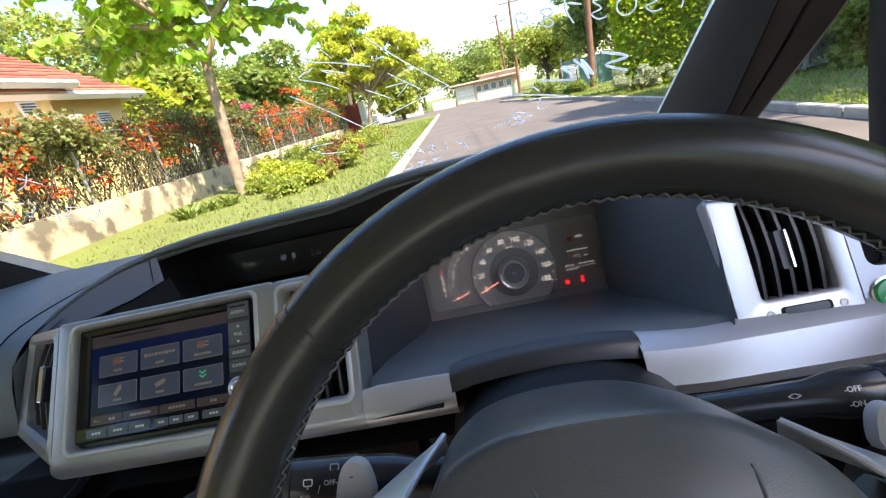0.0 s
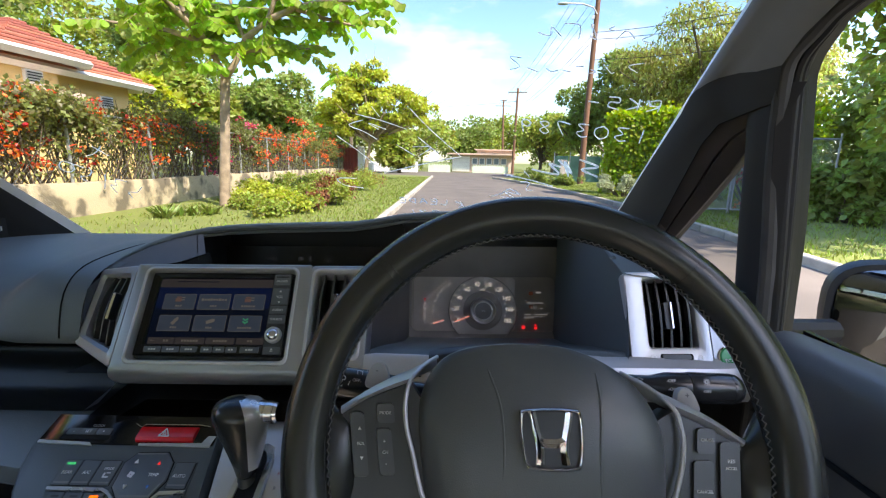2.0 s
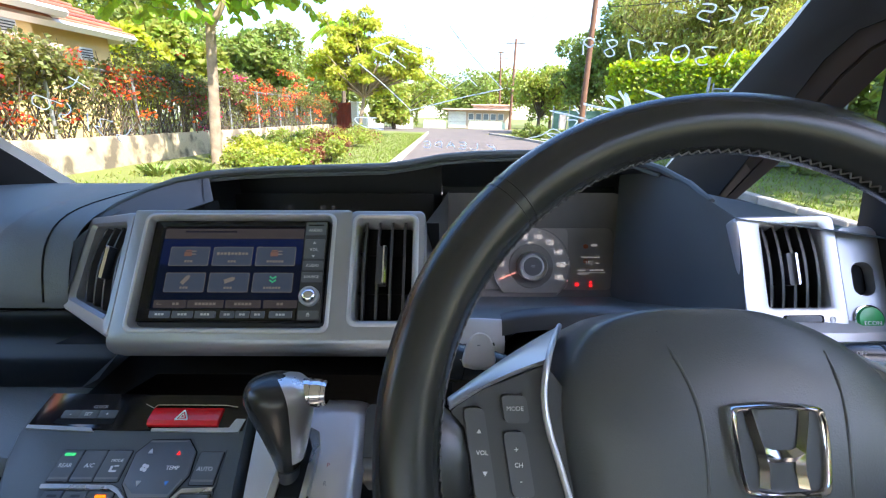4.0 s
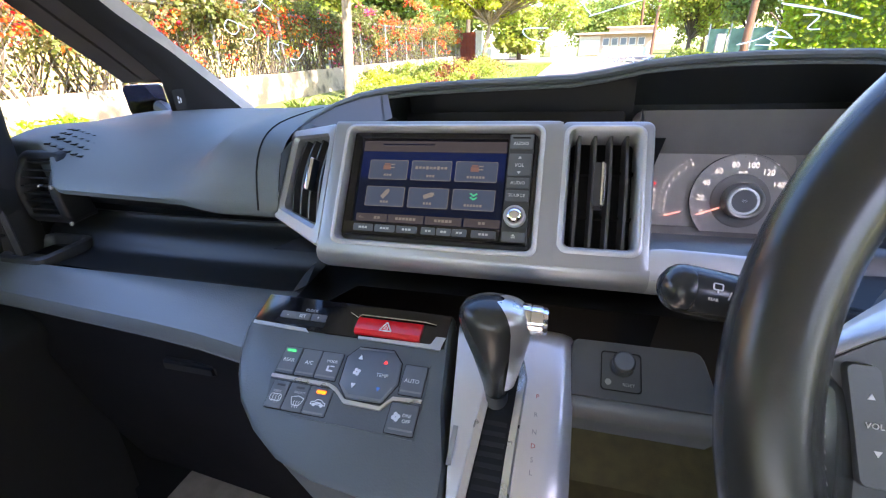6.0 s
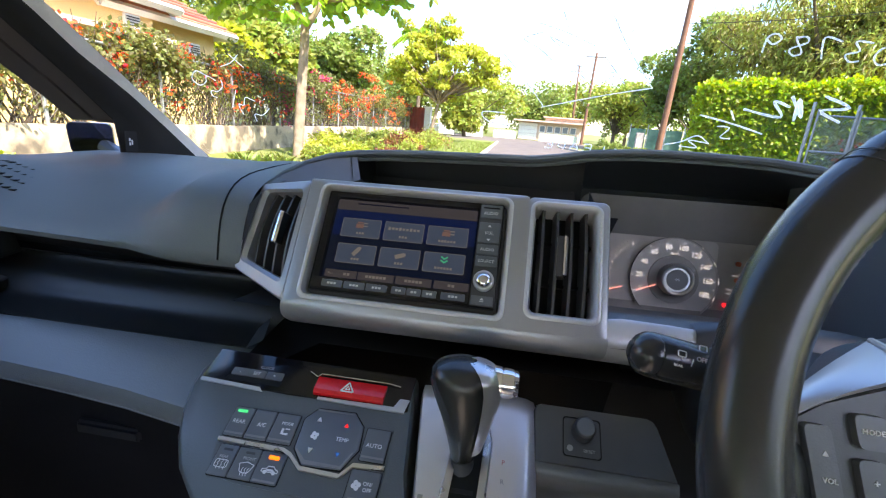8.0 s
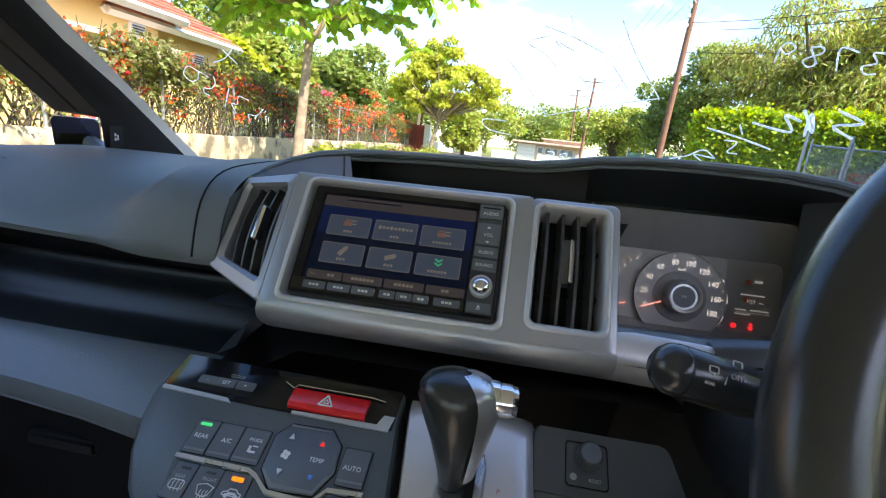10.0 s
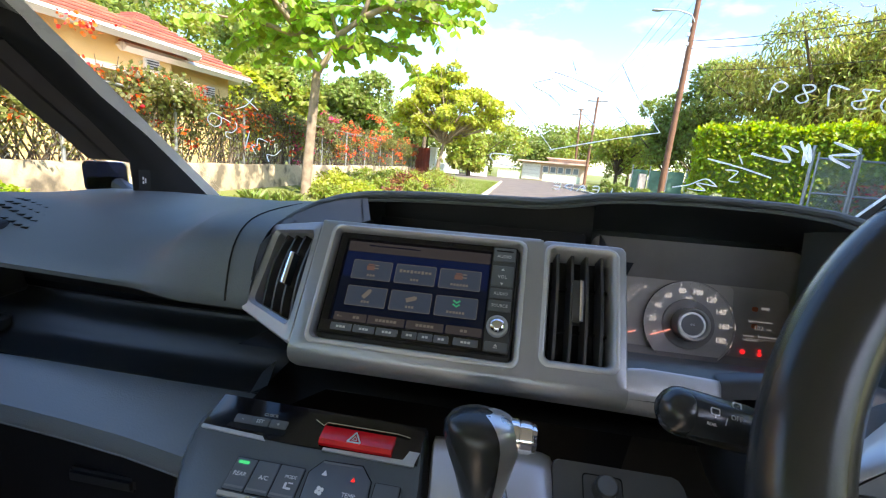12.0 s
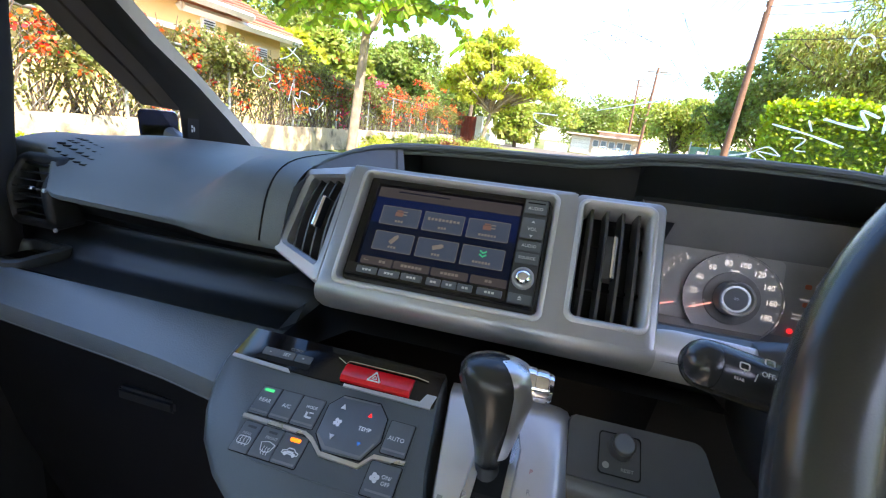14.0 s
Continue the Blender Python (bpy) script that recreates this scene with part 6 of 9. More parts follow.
hub = [(-74, -30), (-79, 5), (-78, 28), (-65, 50), (-40, 59.5), (-3, 61), (24, 57), (49, 45), (66, 28), (75, 5), (73, -30), (66, -55), (44, -72), (0, -78), (-46, -72), (-67, -55)]


def smooth_ring(ring, k=4):
    """Catmull-Rom through a closed ring."""
    out, n = [], len(ring)
    for i in range(n):
        p = [Vector(ring[(i + d) % n]) for d in (-1, 0, 1, 2)]
        for j in range(k):
            t = j / k
            out.append(tuple(0.5 * ((2 * p[1]) + (p[2] - p[0]) * t + (2 * p[0] - 5 * p[1] + 4 * p[2] - p[3]) * t * t + (3 * p[1] - p[0] - 3 * p[2] + p[3]) * t ** 3)))
    return out


hub_ring = smooth_ring(hub)
rows = []
HUB_DOME = ((0.86, -100), (0.96, -88), (1.0, -60), (1.0, -30), (1.0, -12), (0.985, -8), (0.93, -2), (0.82, 3), (0.62, 6.5), (0.36, 8.2), (0.12, 8.8))
for s, n in HUB_DOME:
    rows.append([WHL(u * s, v * s - 3 * (1 - s), n - 0.0016 * (v * s) ** 2 * (n > -6)) for u, v in hub_ring])
loft(bm, rows, True)
AIRBAG = surface("airbag_cover_plastic", (0.074, 0.083, 0.089), 0.34, vary=0.05, rough_vary=0.03, scale=25, grain=0.4, grain_scale=1100)
part("airbag_cover", bm, AIRBAG, sw, "grained black airbag cover", smooth=60)
# two tear seams down the cover


def dome(u, v):
    """Height of the cover's face at a place on it."""
    ang = math.atan2(v, u)
    ru, rv = min(hub_ring, key=lambda q: abs((math.atan2(q[1], q[0]) - ang + math.pi) % (2 * math.pi) - math.pi))
    s = math.hypot(u, v) / math.hypot(ru, rv)
    face = HUB_DOME[:3:-1]
    return float(np.interp(s, [a for a, b in face], [b for a, b in face])) - 0.0016 * v * v


for ends in (((-37, 50), (-33, 38), (-29, 26), (-27, 12), (-27, -10), (-30, -40)), ((33, 42), (33, 30), (32, 15), (30, 0), (29, -20), (29, -40))):
    bm = bmesh.new()
    tube(bm, smooth_line([WHL(u, v, dome(u, v) - 0.3) for u, v in ends], 4), 0.0009, 8)
    part("cover_seam", bm, AIRBAG, sw, "fine raised seam", smooth=60)
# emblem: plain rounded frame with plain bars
EM = Plane(WHL(1, 5, 11.0), WHL.v, WHL.u)
part("emblem_plate", (lambda b: (plate(b, EM, smooth_ring([(-20, 12), (-14, 17), (14, 17), (20, 12), (18.5, -13), (13, -18), (-13, -18), (-18.5, -13)]), -8, -0.5), b)[1])(bmesh.new()), BLACK, sw, "dark emblem ground")
o_r = smooth_ring([(-21, 13), (-15, 18.5), (15, 18.5), (21, 13), (19.5, -14), (13, -19.5), (-13, -19.5), (-19.5, -14)])
i_r = smooth_ring([(-18.6, 11.4), (-13.4, 16.2), (13.4, 16.2), (18.6, 11.4), (17.2, -12.4), (12, -17.2), (-12, -17.2), (-17.2, -12.4)])
bm = bmesh.new()
frame_ring(bm, EM, [(o_r, -9), (o_r, 1.2), ([tuple((Vector(a) + Vector(b)) / 2) for a, b in zip(o_r, i_r)], 2.4), (i_r, 1.2), (i_r, -5)])
part("emblem_frame", bm, CHROME, sw, "chrome emblem frame", smooth=50)
for s in (-1, 1):
    bm = bmesh.new()
    loft(bm, [[EM(s * (x - w), v, 0.0), EM(s * x, v, 2.6), EM(s * (x + w), v, 0.0)] for x, v, w in ((12.6, 16.5, 2.6), (11.2, 9, 2.5), (9.0, 0, 2.4), (7.8, -8, 2.6), (8.6, -16, 2.9))])
    part("emblem_bar", bm, CHROME, sw, "chrome bar")
bm = bmesh.new()
loft(bm, [[EM(u, 1.5 - c, 0), EM(u, -1.2 - c, 2.4), EM(u, -4 - c, 0)] for u, c in ((-9, 0), (-4, 2), (4, 2), (9, 0))])
part("emblem_bar", bm, CHROME, sw)


# spokes
def spoke(side):
    f = lambda u, v, n: WHL(side * u, v, n)
    bm = bmesh.new()
    left = side < 0
    ring = [(70, 14), (86, 36), (115, 25), (129, 16), (133, -4), (131, -44), (100, -46), (72, -52), (66, -10)] if left else [(70, 12), (84, 20), (105, 10), (123, 0), (128, -11), (126, -44), (100, -46), (72, -52), (66, -10)]
    loft(bm, [[f(u, v, -34) for u, v in ring], [f(u, v, -14) for u, v in ring], [f(u * 0.99, v * 0.97, -10) for u, v in ring]], True)
    sp = part("spoke", bm, BLACK, sw, smooth=40)
    # silver wing sweeping back from the button panel to the column
    lo0, lo1, hi0, hi1 = ((129, 17, -8), (86, 37.5, -8), (130, 20, -14), (69, 53, -50)) if left else ((124, 0.5, -8), (84, 22.5, -7), (129, 1.5, -14), (60, 43, -34))
    bm = bmesh.new()
    rows = []
    for k in range(9):
        e = k / 8
        lo = Vector(lo0).lerp(Vector(lo1), e) + Vector((0, 2.0 * math.sin(math.pi * e), 0))
        hi = Vector(hi0).lerp(Vector(hi1), e) + Vector((0, 1.5 * math.sin(math.pi * e), 0))
        crown = Vector((0, 0.85, 0.5)) * (3 * math.sin(math.pi * min(1, e + 0.2) / 1.2))
        rows.append([f(*(lo + Vector((0, -3, -5)))), f(*lo), f(*(lo.lerp(hi, 0.10) + crown * 0.4)), f(*(lo.lerp(hi, 0.35) + crown)), f(*(lo.lerp(hi, 0.7) + crown * 0.7)), f(*hi), f(*(hi + Vector((0, -8, -3))))])
    loft(bm, rows)
    part("spoke_trim", bm, SILVER_LIT, sp, "silver spoke trim", smooth=45)
    bm = bmesh.new()
    pts = [(66, -50, -4), (76, -28, -4), (82, -6, -5), (86, 8, -5), (87.5, 22, -6), (85, 36, -8), (78, 46, -24), (69, 53, -48)] if left else [(66, -50, -4), (75, -30, -4), (81.5, -15, -5), (85, 0, -5), (85, 12, -6), (82, 22, -7), (72, 34, -18), (60, 43, -32)]
    tube(bm, smooth_line([f(*p) for p in pts], 3), 0.0017, 8)
    part("spoke_edge", bm, SILVER_LIT, sp, "bright silver edge")
    bm = bmesh.new()
    tube(bm, [f(u, v, -8) for u, v in ((124, -42), (100, -43.5), (72, -47))], 0.0028, 6)
    part("spoke_edge", bm, SILVER_LIT, sp)

    def key(u0, v0, u1, v1, name="wheel_button"):
        bm = bmesh.new()
        ringk = [(u + (v + 15) * 0.14, v) for u, v in rounded(u0, v0, u1, v1, 2.2, 3)]
        loft(bm, [[f(u, v, -12) for u, v in ringk], [f(u, v, -8.4) for u, v in ringk], [f(u * 0.995, v * 0.98, -7.4) for u, v in ringk]], True)
        return part(name, bm, BLOCK, sp, smooth=40)
    mw = lambda u, v, n: Matrix.Translation(WHL(side * (u + (v + 15) * 0.14), v, n)) @ WHL.matrix().to_3x3().to_4x4()
    if side < 0:
        key(90.5, 10.6, 101.5, 22.5)
        lettering("MODE", 0.0030, mw(95.8, 16.5, -7.2), PRINT, sp)
        k1 = key(110, -21, 119, 17)
        k2 = key(93.5, -20, 103, 7)
        for u, v, s in ((113, 7, 1), (113, -10, -1)):
            bm = bmesh.new()
            c = mw(u, v, -7.4)
            loft(bm, [[c @ Vector((-0.0012, -s * 0.0008, h)), c @ Vector((0.0012, -s * 0.0008, h)), c @ Vector((0, s * 0.0013, h))] for h in (0, 0.0004)], True)
            part("arrow", bm, PRINT, k1)
        lettering("VOL", 0.0030, mw(113, -1.8, -7.2), PRINT, k1)
        lettering("+", 0.0042, mw(98, -0.5, -7.2), PRINT, k2)
        lettering("CH", 0.0030, mw(98, -6.7, -7.2), PRINT, k2)
        lettering("-", 0.0042, mw(98, -13, -7.2), PRINT, k2)
    else:
        key(93, -5, 104, 10)
        lettering("CRUISE", 0.0029, mw(98.5, 3, -7.2), PRINT, sp)
        key(91, -40, 103, -9)
        lettering("CANCEL", 0.0029, mw(97, -26, -7.2), PRINT, sp)
        k3 = key(107, -42, 119, 2)
        lettering("RES", 0.0034, mw(113, -9, -7.2), PRINT, k3)
        lettering("ACCEL", 0.0026, mw(113, -13, -7.2), PRINT, k3)
    # leather arm joining the rim
    bm = bmesh.new()
    rows = []
    for u, vt, vb, dn in (((118, 8, -40, 3), (126, 14, -44, 8), (133, 20, -50, 10), (140, 27, -57, 11), (147, 34, -64, 11)) if left else ((118, -4, -40, 4), (126, 2, -44, 9), (133, 11, -50, 13), (140, 21, -57, 15), (147, 32, -64, 15))):
        rows.append([f(u, (vt + vb) / 2 + (vt - vb) / 2 * math.copysign(abs(math.cos(b_)) ** 0.8, math.cos(b_)), -13 + dn * math.sin(b_)) for b_ in [2 * math.pi * k / 16 for k in range(16)]])
    loft(bm, rows, True)
    part("spoke_leather", bm, LEATHER, sp, smooth=60)
    # shift paddle behind
    bm = bmesh.new()
    pu, pv_, pn = (120, 26, -64) if side > 0 else (113, 42, -48)
    ringp = smooth_ring([(pu + a, pv_ + b) for a, b in ((-8, -11), (-7.5, 2), (-3, 7), (3, 6), (7, -1), (8, -11))], 3)
    loft(bm, [[f(u, v, pn - 5) for u, v in ringp], [f(u, v, pn) for u, v in ringp], [f(u * 0.9 + pu * 0.1, v * 0.9 + pv_ * 0.1, pn + 1.5) for u, v in ringp]], True)
    pd = part("shift_paddle", bm, surface("pale_grey_paddle", (0.42, 0.42, 0.41), 0.4, vary=0.06), sw, "pale grey shift paddle", smooth=40)
    lettering("-" if side < 0 else "+", 0.007, Matrix.Translation(WHL(side * pu, pv_ + 1, pn + 1.8)) @ WHL.matrix().to_3x3().to_4x4(), BUTTON, pd)
    return sp


spoke(-1)
spoke(1)
bm = bmesh.new()
loft(bm, [[WHL(u, v, n) for u, n in ((-26, -20), (-20, -9), (20, -9), (26, -20))] for v in (-70, -95, -120, -140)], True)
part("lower_spoke", bm, SILVER, sw, "silver lower spoke", smooth=40)

# ---- mirrors and stickers ----
mr_ = thing("door_mirror", "black door mirror of the car", "mirror", (0.56, 0.46, 1.08), m=CAR)
TURN = Matrix.Translation((0.715, 0.47, 1.125)) @ Matrix.Rotation(radians(-26), 4, "Z") @ Matrix.Rotation(radians(-4), 4, "X") @ Matrix.Translation((-0.715, -0.47, -1.125))
bm = bmesh.new()
rows = []
for d, sx, sz in ((0.00, 0.104, 0.088), (0.02, 0.110, 0.095), (0.05, 0.104, 0.09), (0.08, 0.075, 0.068), (0.095, 0.03, 0.03)):
    rows.append([(0.715 + sx * math.copysign(abs(math.cos(a)) ** 0.6, math.cos(a)) + d * 0.1, 0.47 + d, 1.125 + sz * math.copysign(abs(math.sin(a)) ** 0.6, math.sin(a))) for a in [2 * math.pi * k / 32 for k in range(32)]])
loft(bm, [[TURN @ Vector(p) for p in row] for row in rows], True)
part("housing", bm, DEEP, mr_, smooth=60)
bm = bmesh.new()
rows = []
for y, k_ in ((0.4685, 0.90), (0.4675, 0.88)):
    rows.append([(0.715 + 0.104 * k_ * math.copysign(abs(math.cos(a)) ** 0.6, math.cos(a)), y, 1.125 + 0.088 * k_ * math.copysign(abs(math.sin(a)) ** 0.6, math.sin(a))) for a in [2 * math.pi * k / 32 for k in range(32)]])
loft(bm, [[TURN @ Vector(p) for p in row] for row in rows], True)
part("darkened_mirror_glass", bm, MIRROR, mr_)
bm = bmesh.new()
tube(bm, [(0.39, 0.42, 1.13), (0.48, 0.44, 1.115), (0.60, 0.47, 1.105)], [0.022, 0.02, 0.02], 10)
part("arm", bm, DEEP, mr_)
ml = thing("wing_mirror", "small dark wing mirror outside the quarter window", "mirror", (-1.10, 0.68, 1.2), m=CAR)
LMR = Plane((-1.140, 0.745, 1.232), (0, -0.06, 0.998), (0.80, 0.60, 0.0))
bm = bmesh.new()
loft(bm, [[LMR(u * s, v * s, n) for u, v in rounded(-42, -34, 40, 34, 12)] for s, n in ((0.5, -42), (0.9, -30), (1.0, -8), (0.97, 0))], True)
part("housing", bm, surface("blue_black_paint", (0.012, 0.016, 0.035), 0.2, coat=0.6), ml, smooth=60)
bm = bmesh.new()
plate(bm, LMR, rounded(-37, -30, 34, 0, 8), -2, 0.8)
part("darkened_mirror_glass", bm, MIRROR, ml)
bm = bmesh.new()
tube(bm, [(-1.125, 0.760, 1.215), (-1.075, 0.745, 1.200), (-1.025, 0.720, 1.185)], [0.016, 0.018, 0.022], 10)
part("arm", bm, BLACK, ml)
sail = thing("fuel_sticker", "white fuel pump sticker on a dark pillar foot", "sticker", (-0.975, 0.63, 1.21), m=CAR)
SK = Plane((-0.9700, 0.668, 1.238), (0, 0.02, 1.0), (0.117, 0.993, 0.0))
bm = bmesh.new()
plate(bm, SK, rounded(-13, -20, 13, 20, 2, 3), -0.6, 0.0)
part("sticker_ground", bm, TRIM_DARK, sail)
for u0, v0, u1, v1 in ((0, -6, 3, 4), (-5, -7, -1.5, -1), (-5, 1, -1.5, 7)):
    bm = bmesh.new()
    plate(bm, SK, rounded(u0, v0, u1, v1, 1.5, 3), -0.2, 0.5)
    part("sticker_mark", bm, PRINT, sail)


# ---- the street ----
GRASS = surface("lawn", (0.13, 0.155, 0.03), 0.9, vary=0.3, scale=0.6, grain=0.6, grain_scale=40, second=(0.13, 0.14, 0.04), second_amount=0.7)
ASPHALT = surface("worn_asphalt", (0.13, 0.110, 0.096), 0.9, vary=0.18, scale=0.8, grain=0.5, grain_scale=60)
KERB = surface("pale_kerb_concrete", (0.38, 0.355, 0.31), 0.85, vary=0.2, scale=3, grain=0.4, grain_scale=50, random_tint=0.12)
WALL = surface("stained_cream_wall", (0.43, 0.355, 0.235), 0.9, scale=2.3, grain=0.5, grain_scale=30, second=(0.12, 0.10, 0.07), second_amount=0.9)
HOUSE = surface("yellow_render", (0.72, 0.52, 0.22), 0.85, vary=0.06, scale=0.7, grain=0.2, grain_scale=40)
WHITE = surface("white_paint", (0.78, 0.77, 0.74), 0.7, vary=0.06, scale=1.5)
for nd in WALL.node_tree.nodes:
    if nd.type == "VALTORGB":
        nd.color_ramp.elements[0].position, nd.color_ramp.elements[1].position = 0.40, 0.55
TILE = surface("red_roof_tile", (0.36, 0.125, 0.08), 0.75, vary=0.2, scale=2.5, random_tint=0.18)
BARK = surface("grey_brown_bark", (0.30, 0.23, 0.16), 0.9, vary=0.25, scale=6, grain=0.8, grain_scale=35)
BARK_DARK = surface("dark_bark", (0.12, 0.09, 0.06), 0.9, vary=0.25, scale=5, grain=0.8, grain_scale=30)
POLE = surface("brown_pole_wood", (0.17, 0.085, 0.05), 0.85, vary=0.2, scale=2, grain=0.6, grain_scale=40)
METAL = surface("galvanised_metal", (0.40, 0.42, 0.43), 0.5, metal=0.6, vary=0.12, scale=6)
MESH = surface("fence_wire", (0.26, 0.28, 0.27), 0.6, metal=0.5, vary=0.1)
GATE_RED = surface("red_brown_gate", (0.26, 0.045, 0.025), 0.6, vary=0.25, scale=2)
SALMON = surface("faded_salmon_paint", (0.56, 0.42, 0.33), 0.85, vary=0.1, scale=1)
PALE_GREEN = surface("pale_green_wall", (0.55, 0.66, 0.50), 0.85, vary=0.08, scale=1)
WIRE = surface("black_cable", (0.02, 0.02, 0.02), 0.7)
LEAF_NEAR = leafy("broad_bright_leaf", (0.27, 0.40, 0.05), 0.55, 0.35, 0.025)
LEAF_YELLOW = leafy("yellow_green_leaf", (0.42, 0.45, 0.06), 0.5, 0.3, 0.03)
LEAF_DARK = leafy("dark_green_leaf", (0.20, 0.25, 0.055), 0.46, 0.45, 0.03)
LEAF_MANGO = leafy("mango_leaf", (0.31, 0.32, 0.075), 0.46, 0.5, 0.05)
LEAF_HEDGE = leafy("hedge_leaf", (0.31, 0.40, 0.035), 0.5, 0.35, 0.03)
LEAF_SHRUB = leafy("shrub_leaf", (0.27, 0.31, 0.055), 0.48, 0.4, 0.04)
LEAF_SILVER = leafy("pale_variegated_leaf", (0.34, 0.38, 0.24), 0.3, 0.3, 0.02)
LEAF_CREEPER = leafy("creeper_leaf", (0.175, 0.18, 0.05), 0.45, 0.5, 0.04)
LEAF_BROWN = leafy("red_brown_leaf", (0.20, 0.075, 0.03), 0.3, 0.4, 0.03)
FLOWER = leafy("orange_red_flower", (0.72, 0.13, 0.04), 0.35, 0.3, 0.03)
FLOWER_PINK = leafy("magenta_flower", (0.55, 0.06, 0.16), 0.35, 0.3, 0.03)
BLADE = leafy("grass_blade", (0.19, 0.24, 0.04), 0.3, 0.4, 0.03)

rng = np.random.default_rng(7)
DIAMOND = (np.array([(0, 0, 0), (0.36, 0.45, 0.06), (0, 1, -0.08), (-0.36, 0.45, 0.06)]), [(0, 1, 2), (0, 2, 3)])
ROUND = (np.array([(0, 0, 0), (0.34, 0.18, 0.05), (0.48, 0.52, 0.06), (0.28, 0.90, 0.0), (0, 1.0, -0.05), (-0.28, 0.90, 0.0), (-0.48, 0.52, 0.06), (-0.34, 0.18, 0.05)]), [(0, 1, 2), (0, 2, 3, 4), (0, 4, 5, 6), (0, 6, 7)])
LANCE = (np.array([(0, 0, 0), (0.14, 0.4, 0.04), (0, 1, -0.12), (-0.14, 0.4, 0.04)]), [(0, 1, 2), (0, 2, 3)])


def unit(a):
    return a / np.maximum(np.linalg.norm(a, axis=1, keepdims=True), 1e-9)


def leaves(name, pos, tip, up, size, shape, material, parent=None, label=""):
    """Many leaves in one mesh: each at pos, pointing along tip, its face towards up."""
    verts, faces = shape
    y = unit(tip)
    z = unit(up - y * (up * y).sum(1, keepdims=True))
    x = np.cross(y, z)
    v = pos[:, None] + size[:, None, None] * (verts[None, :, :1] * x[:, None] + verts[None, :, 1:2] * y[:, None] + verts[None, :, 2:] * z[:, None])
    n, k = len(pos), len(verts)
    me = bpy.data.meshes.new(name)
    f = [tuple(int(j) + i * k for j in face) for i in range(n) for face in faces]
    me.from_pydata(v.reshape(-1, 3).tolist(), [], f)
    return link_mesh(name, me, material, parent, label)


def clumps(centres, radii, n, size, squash=0.8, shell=0.55, droop=0.3):
    """Leaf places over the outsides of many clumps."""
    c, r = np.array(centres, float), np.array(radii, float)
    w = r ** 2 / (r ** 2).sum()
    idx = rng.choice(len(c), n, p=w)
    d = unit(rng.normal(size=(n, 3)))
    d[:, 2] = np.where(d[:, 2] < -0.5, -d[:, 2], d[:, 2])
    rad = r[idx] * (shell + (1 - shell) * rng.random(n) ** 0.6) * (0.85 + 0.3 * rng.random(n))
    pos = c[idx] + d * rad[:, None] * np.array([1, 1, squash])
    tip = unit(d * 0.6 + rng.normal(size=(n, 3)) * 0.6 + np.array([0, 0, -droop]))
    up = unit(d + rng.normal(size=(n, 3)) * 0.5 + np.array([0, 0, 0.6]))
    return pos, tip, up, size * (0.7 + 0.6 * rng.random(n))


def limb(bm, pts, r0, r1, segs=8):
    k = len(pts)
    tube(bm, pts, [r0 + (r1 - r0) * i / (k - 1) for i in range(k)], segs)


def tree(name, label, base, trunk_h, crown, leaf_mat, n, size, shape, r0=0.2, bark=None, spread=1.0, lean=(0, 0), squash=0.8, droop=0.3, group=""):
    """Trunk, limbs to each clump of the crown, and the leaves."""
    th = thing(name, label, "tree", base, group=group)
    b = Vector(base)
    fork = b + Vector((lean[0], lean[1], trunk_h))
    bm = bmesh.new()
    limb(bm, [b - Vector((0, 0, 0.2)), b + Vector((lean[0] * 0.2, lean[1] * 0.2, trunk_h * 0.3)), b.lerp(fork, 0.7), fork], r0, r0 * 0.7, 10)
    for c, r in crown:
        c = Vector(c)
        m = fork.lerp(c, 0.5) + Vector((random.uniform(-0.2, 0.2), random.uniform(-0.2, 0.2), 0.15 * r))
        limb(bm, [fork - Vector((0, 0, 0.1)), m, c, c + (c - m) * 0.5], r0 * 0.4, r0 * 0.06, 6)
    part("trunk", bm, bark or BARK_DARK, th, smooth=60)
    pos, tip, up, s = clumps([c for c, r in crown], [r for c, r in crown], n, size, squash, droop=droop)
    leaves("crown", pos, tip, up, s, shape, leaf_mat, th)
    return th


def crown_of(centre, size, count, r, seed):
    """Clumps filling a rounded crown with an uneven outline."""
    rs = random.Random(seed)
    out = []
    for _ in range(count):
        d = Vector((rs.gauss(0, 1), rs.gauss(0, 1), rs.gauss(0, 1))).normalized() * rs.random() ** 0.45
        out.append(((centre[0] + d.x * size[0], centre[1] + d.y * size[1], centre[2] + d.z * size[2]), r * rs.uniform(0.7, 1.3)))
    return out


def road_left(y):
    return -1.44 - 0.096 * y if y < 40 else -5.28 - 0.3 * (y - 40)


def road_right(y):
    return 4.62 if y < 9 else 4.62 - 0.0042 * (y - 9) ** 2 - 0.02 * (y - 9)


def wall_x(y):
    return -8.05 - 0.102 * (y - 8)


# ground sheet with a hollow line for the road kept flat
bm = bmesh.new()
xs_ = [-2500, -400, -120, -60, -30, -20, -14, -10, -8, -6, -4, 0, 5, 7, 10, 14, 20, 40, 120, 400, 2500]
ys_ = [-2500, -400, -100, -30, -10, 0, 5, 10, 15, 20, 30, 40, 60, 100, 200, 500, 2500]
loft(bm, [[(x, y, -0.02) for x in xs_] for y in ys_])
structure("ground", bm, GRASS, "green lawn and verge ground reaching the horizon", "ground")
bm = bmesh.new()
ys_ = [-60, -20, -5] + list(range(0, 50, 3))
loft(bm, [[(road_left(y) + (road_right(y) - road_left(y)) * k / 8, y, 0.0 + 0.05 * (1 - (k / 4 - 1) ** 2)) for k in range(9)] for y in ys_])
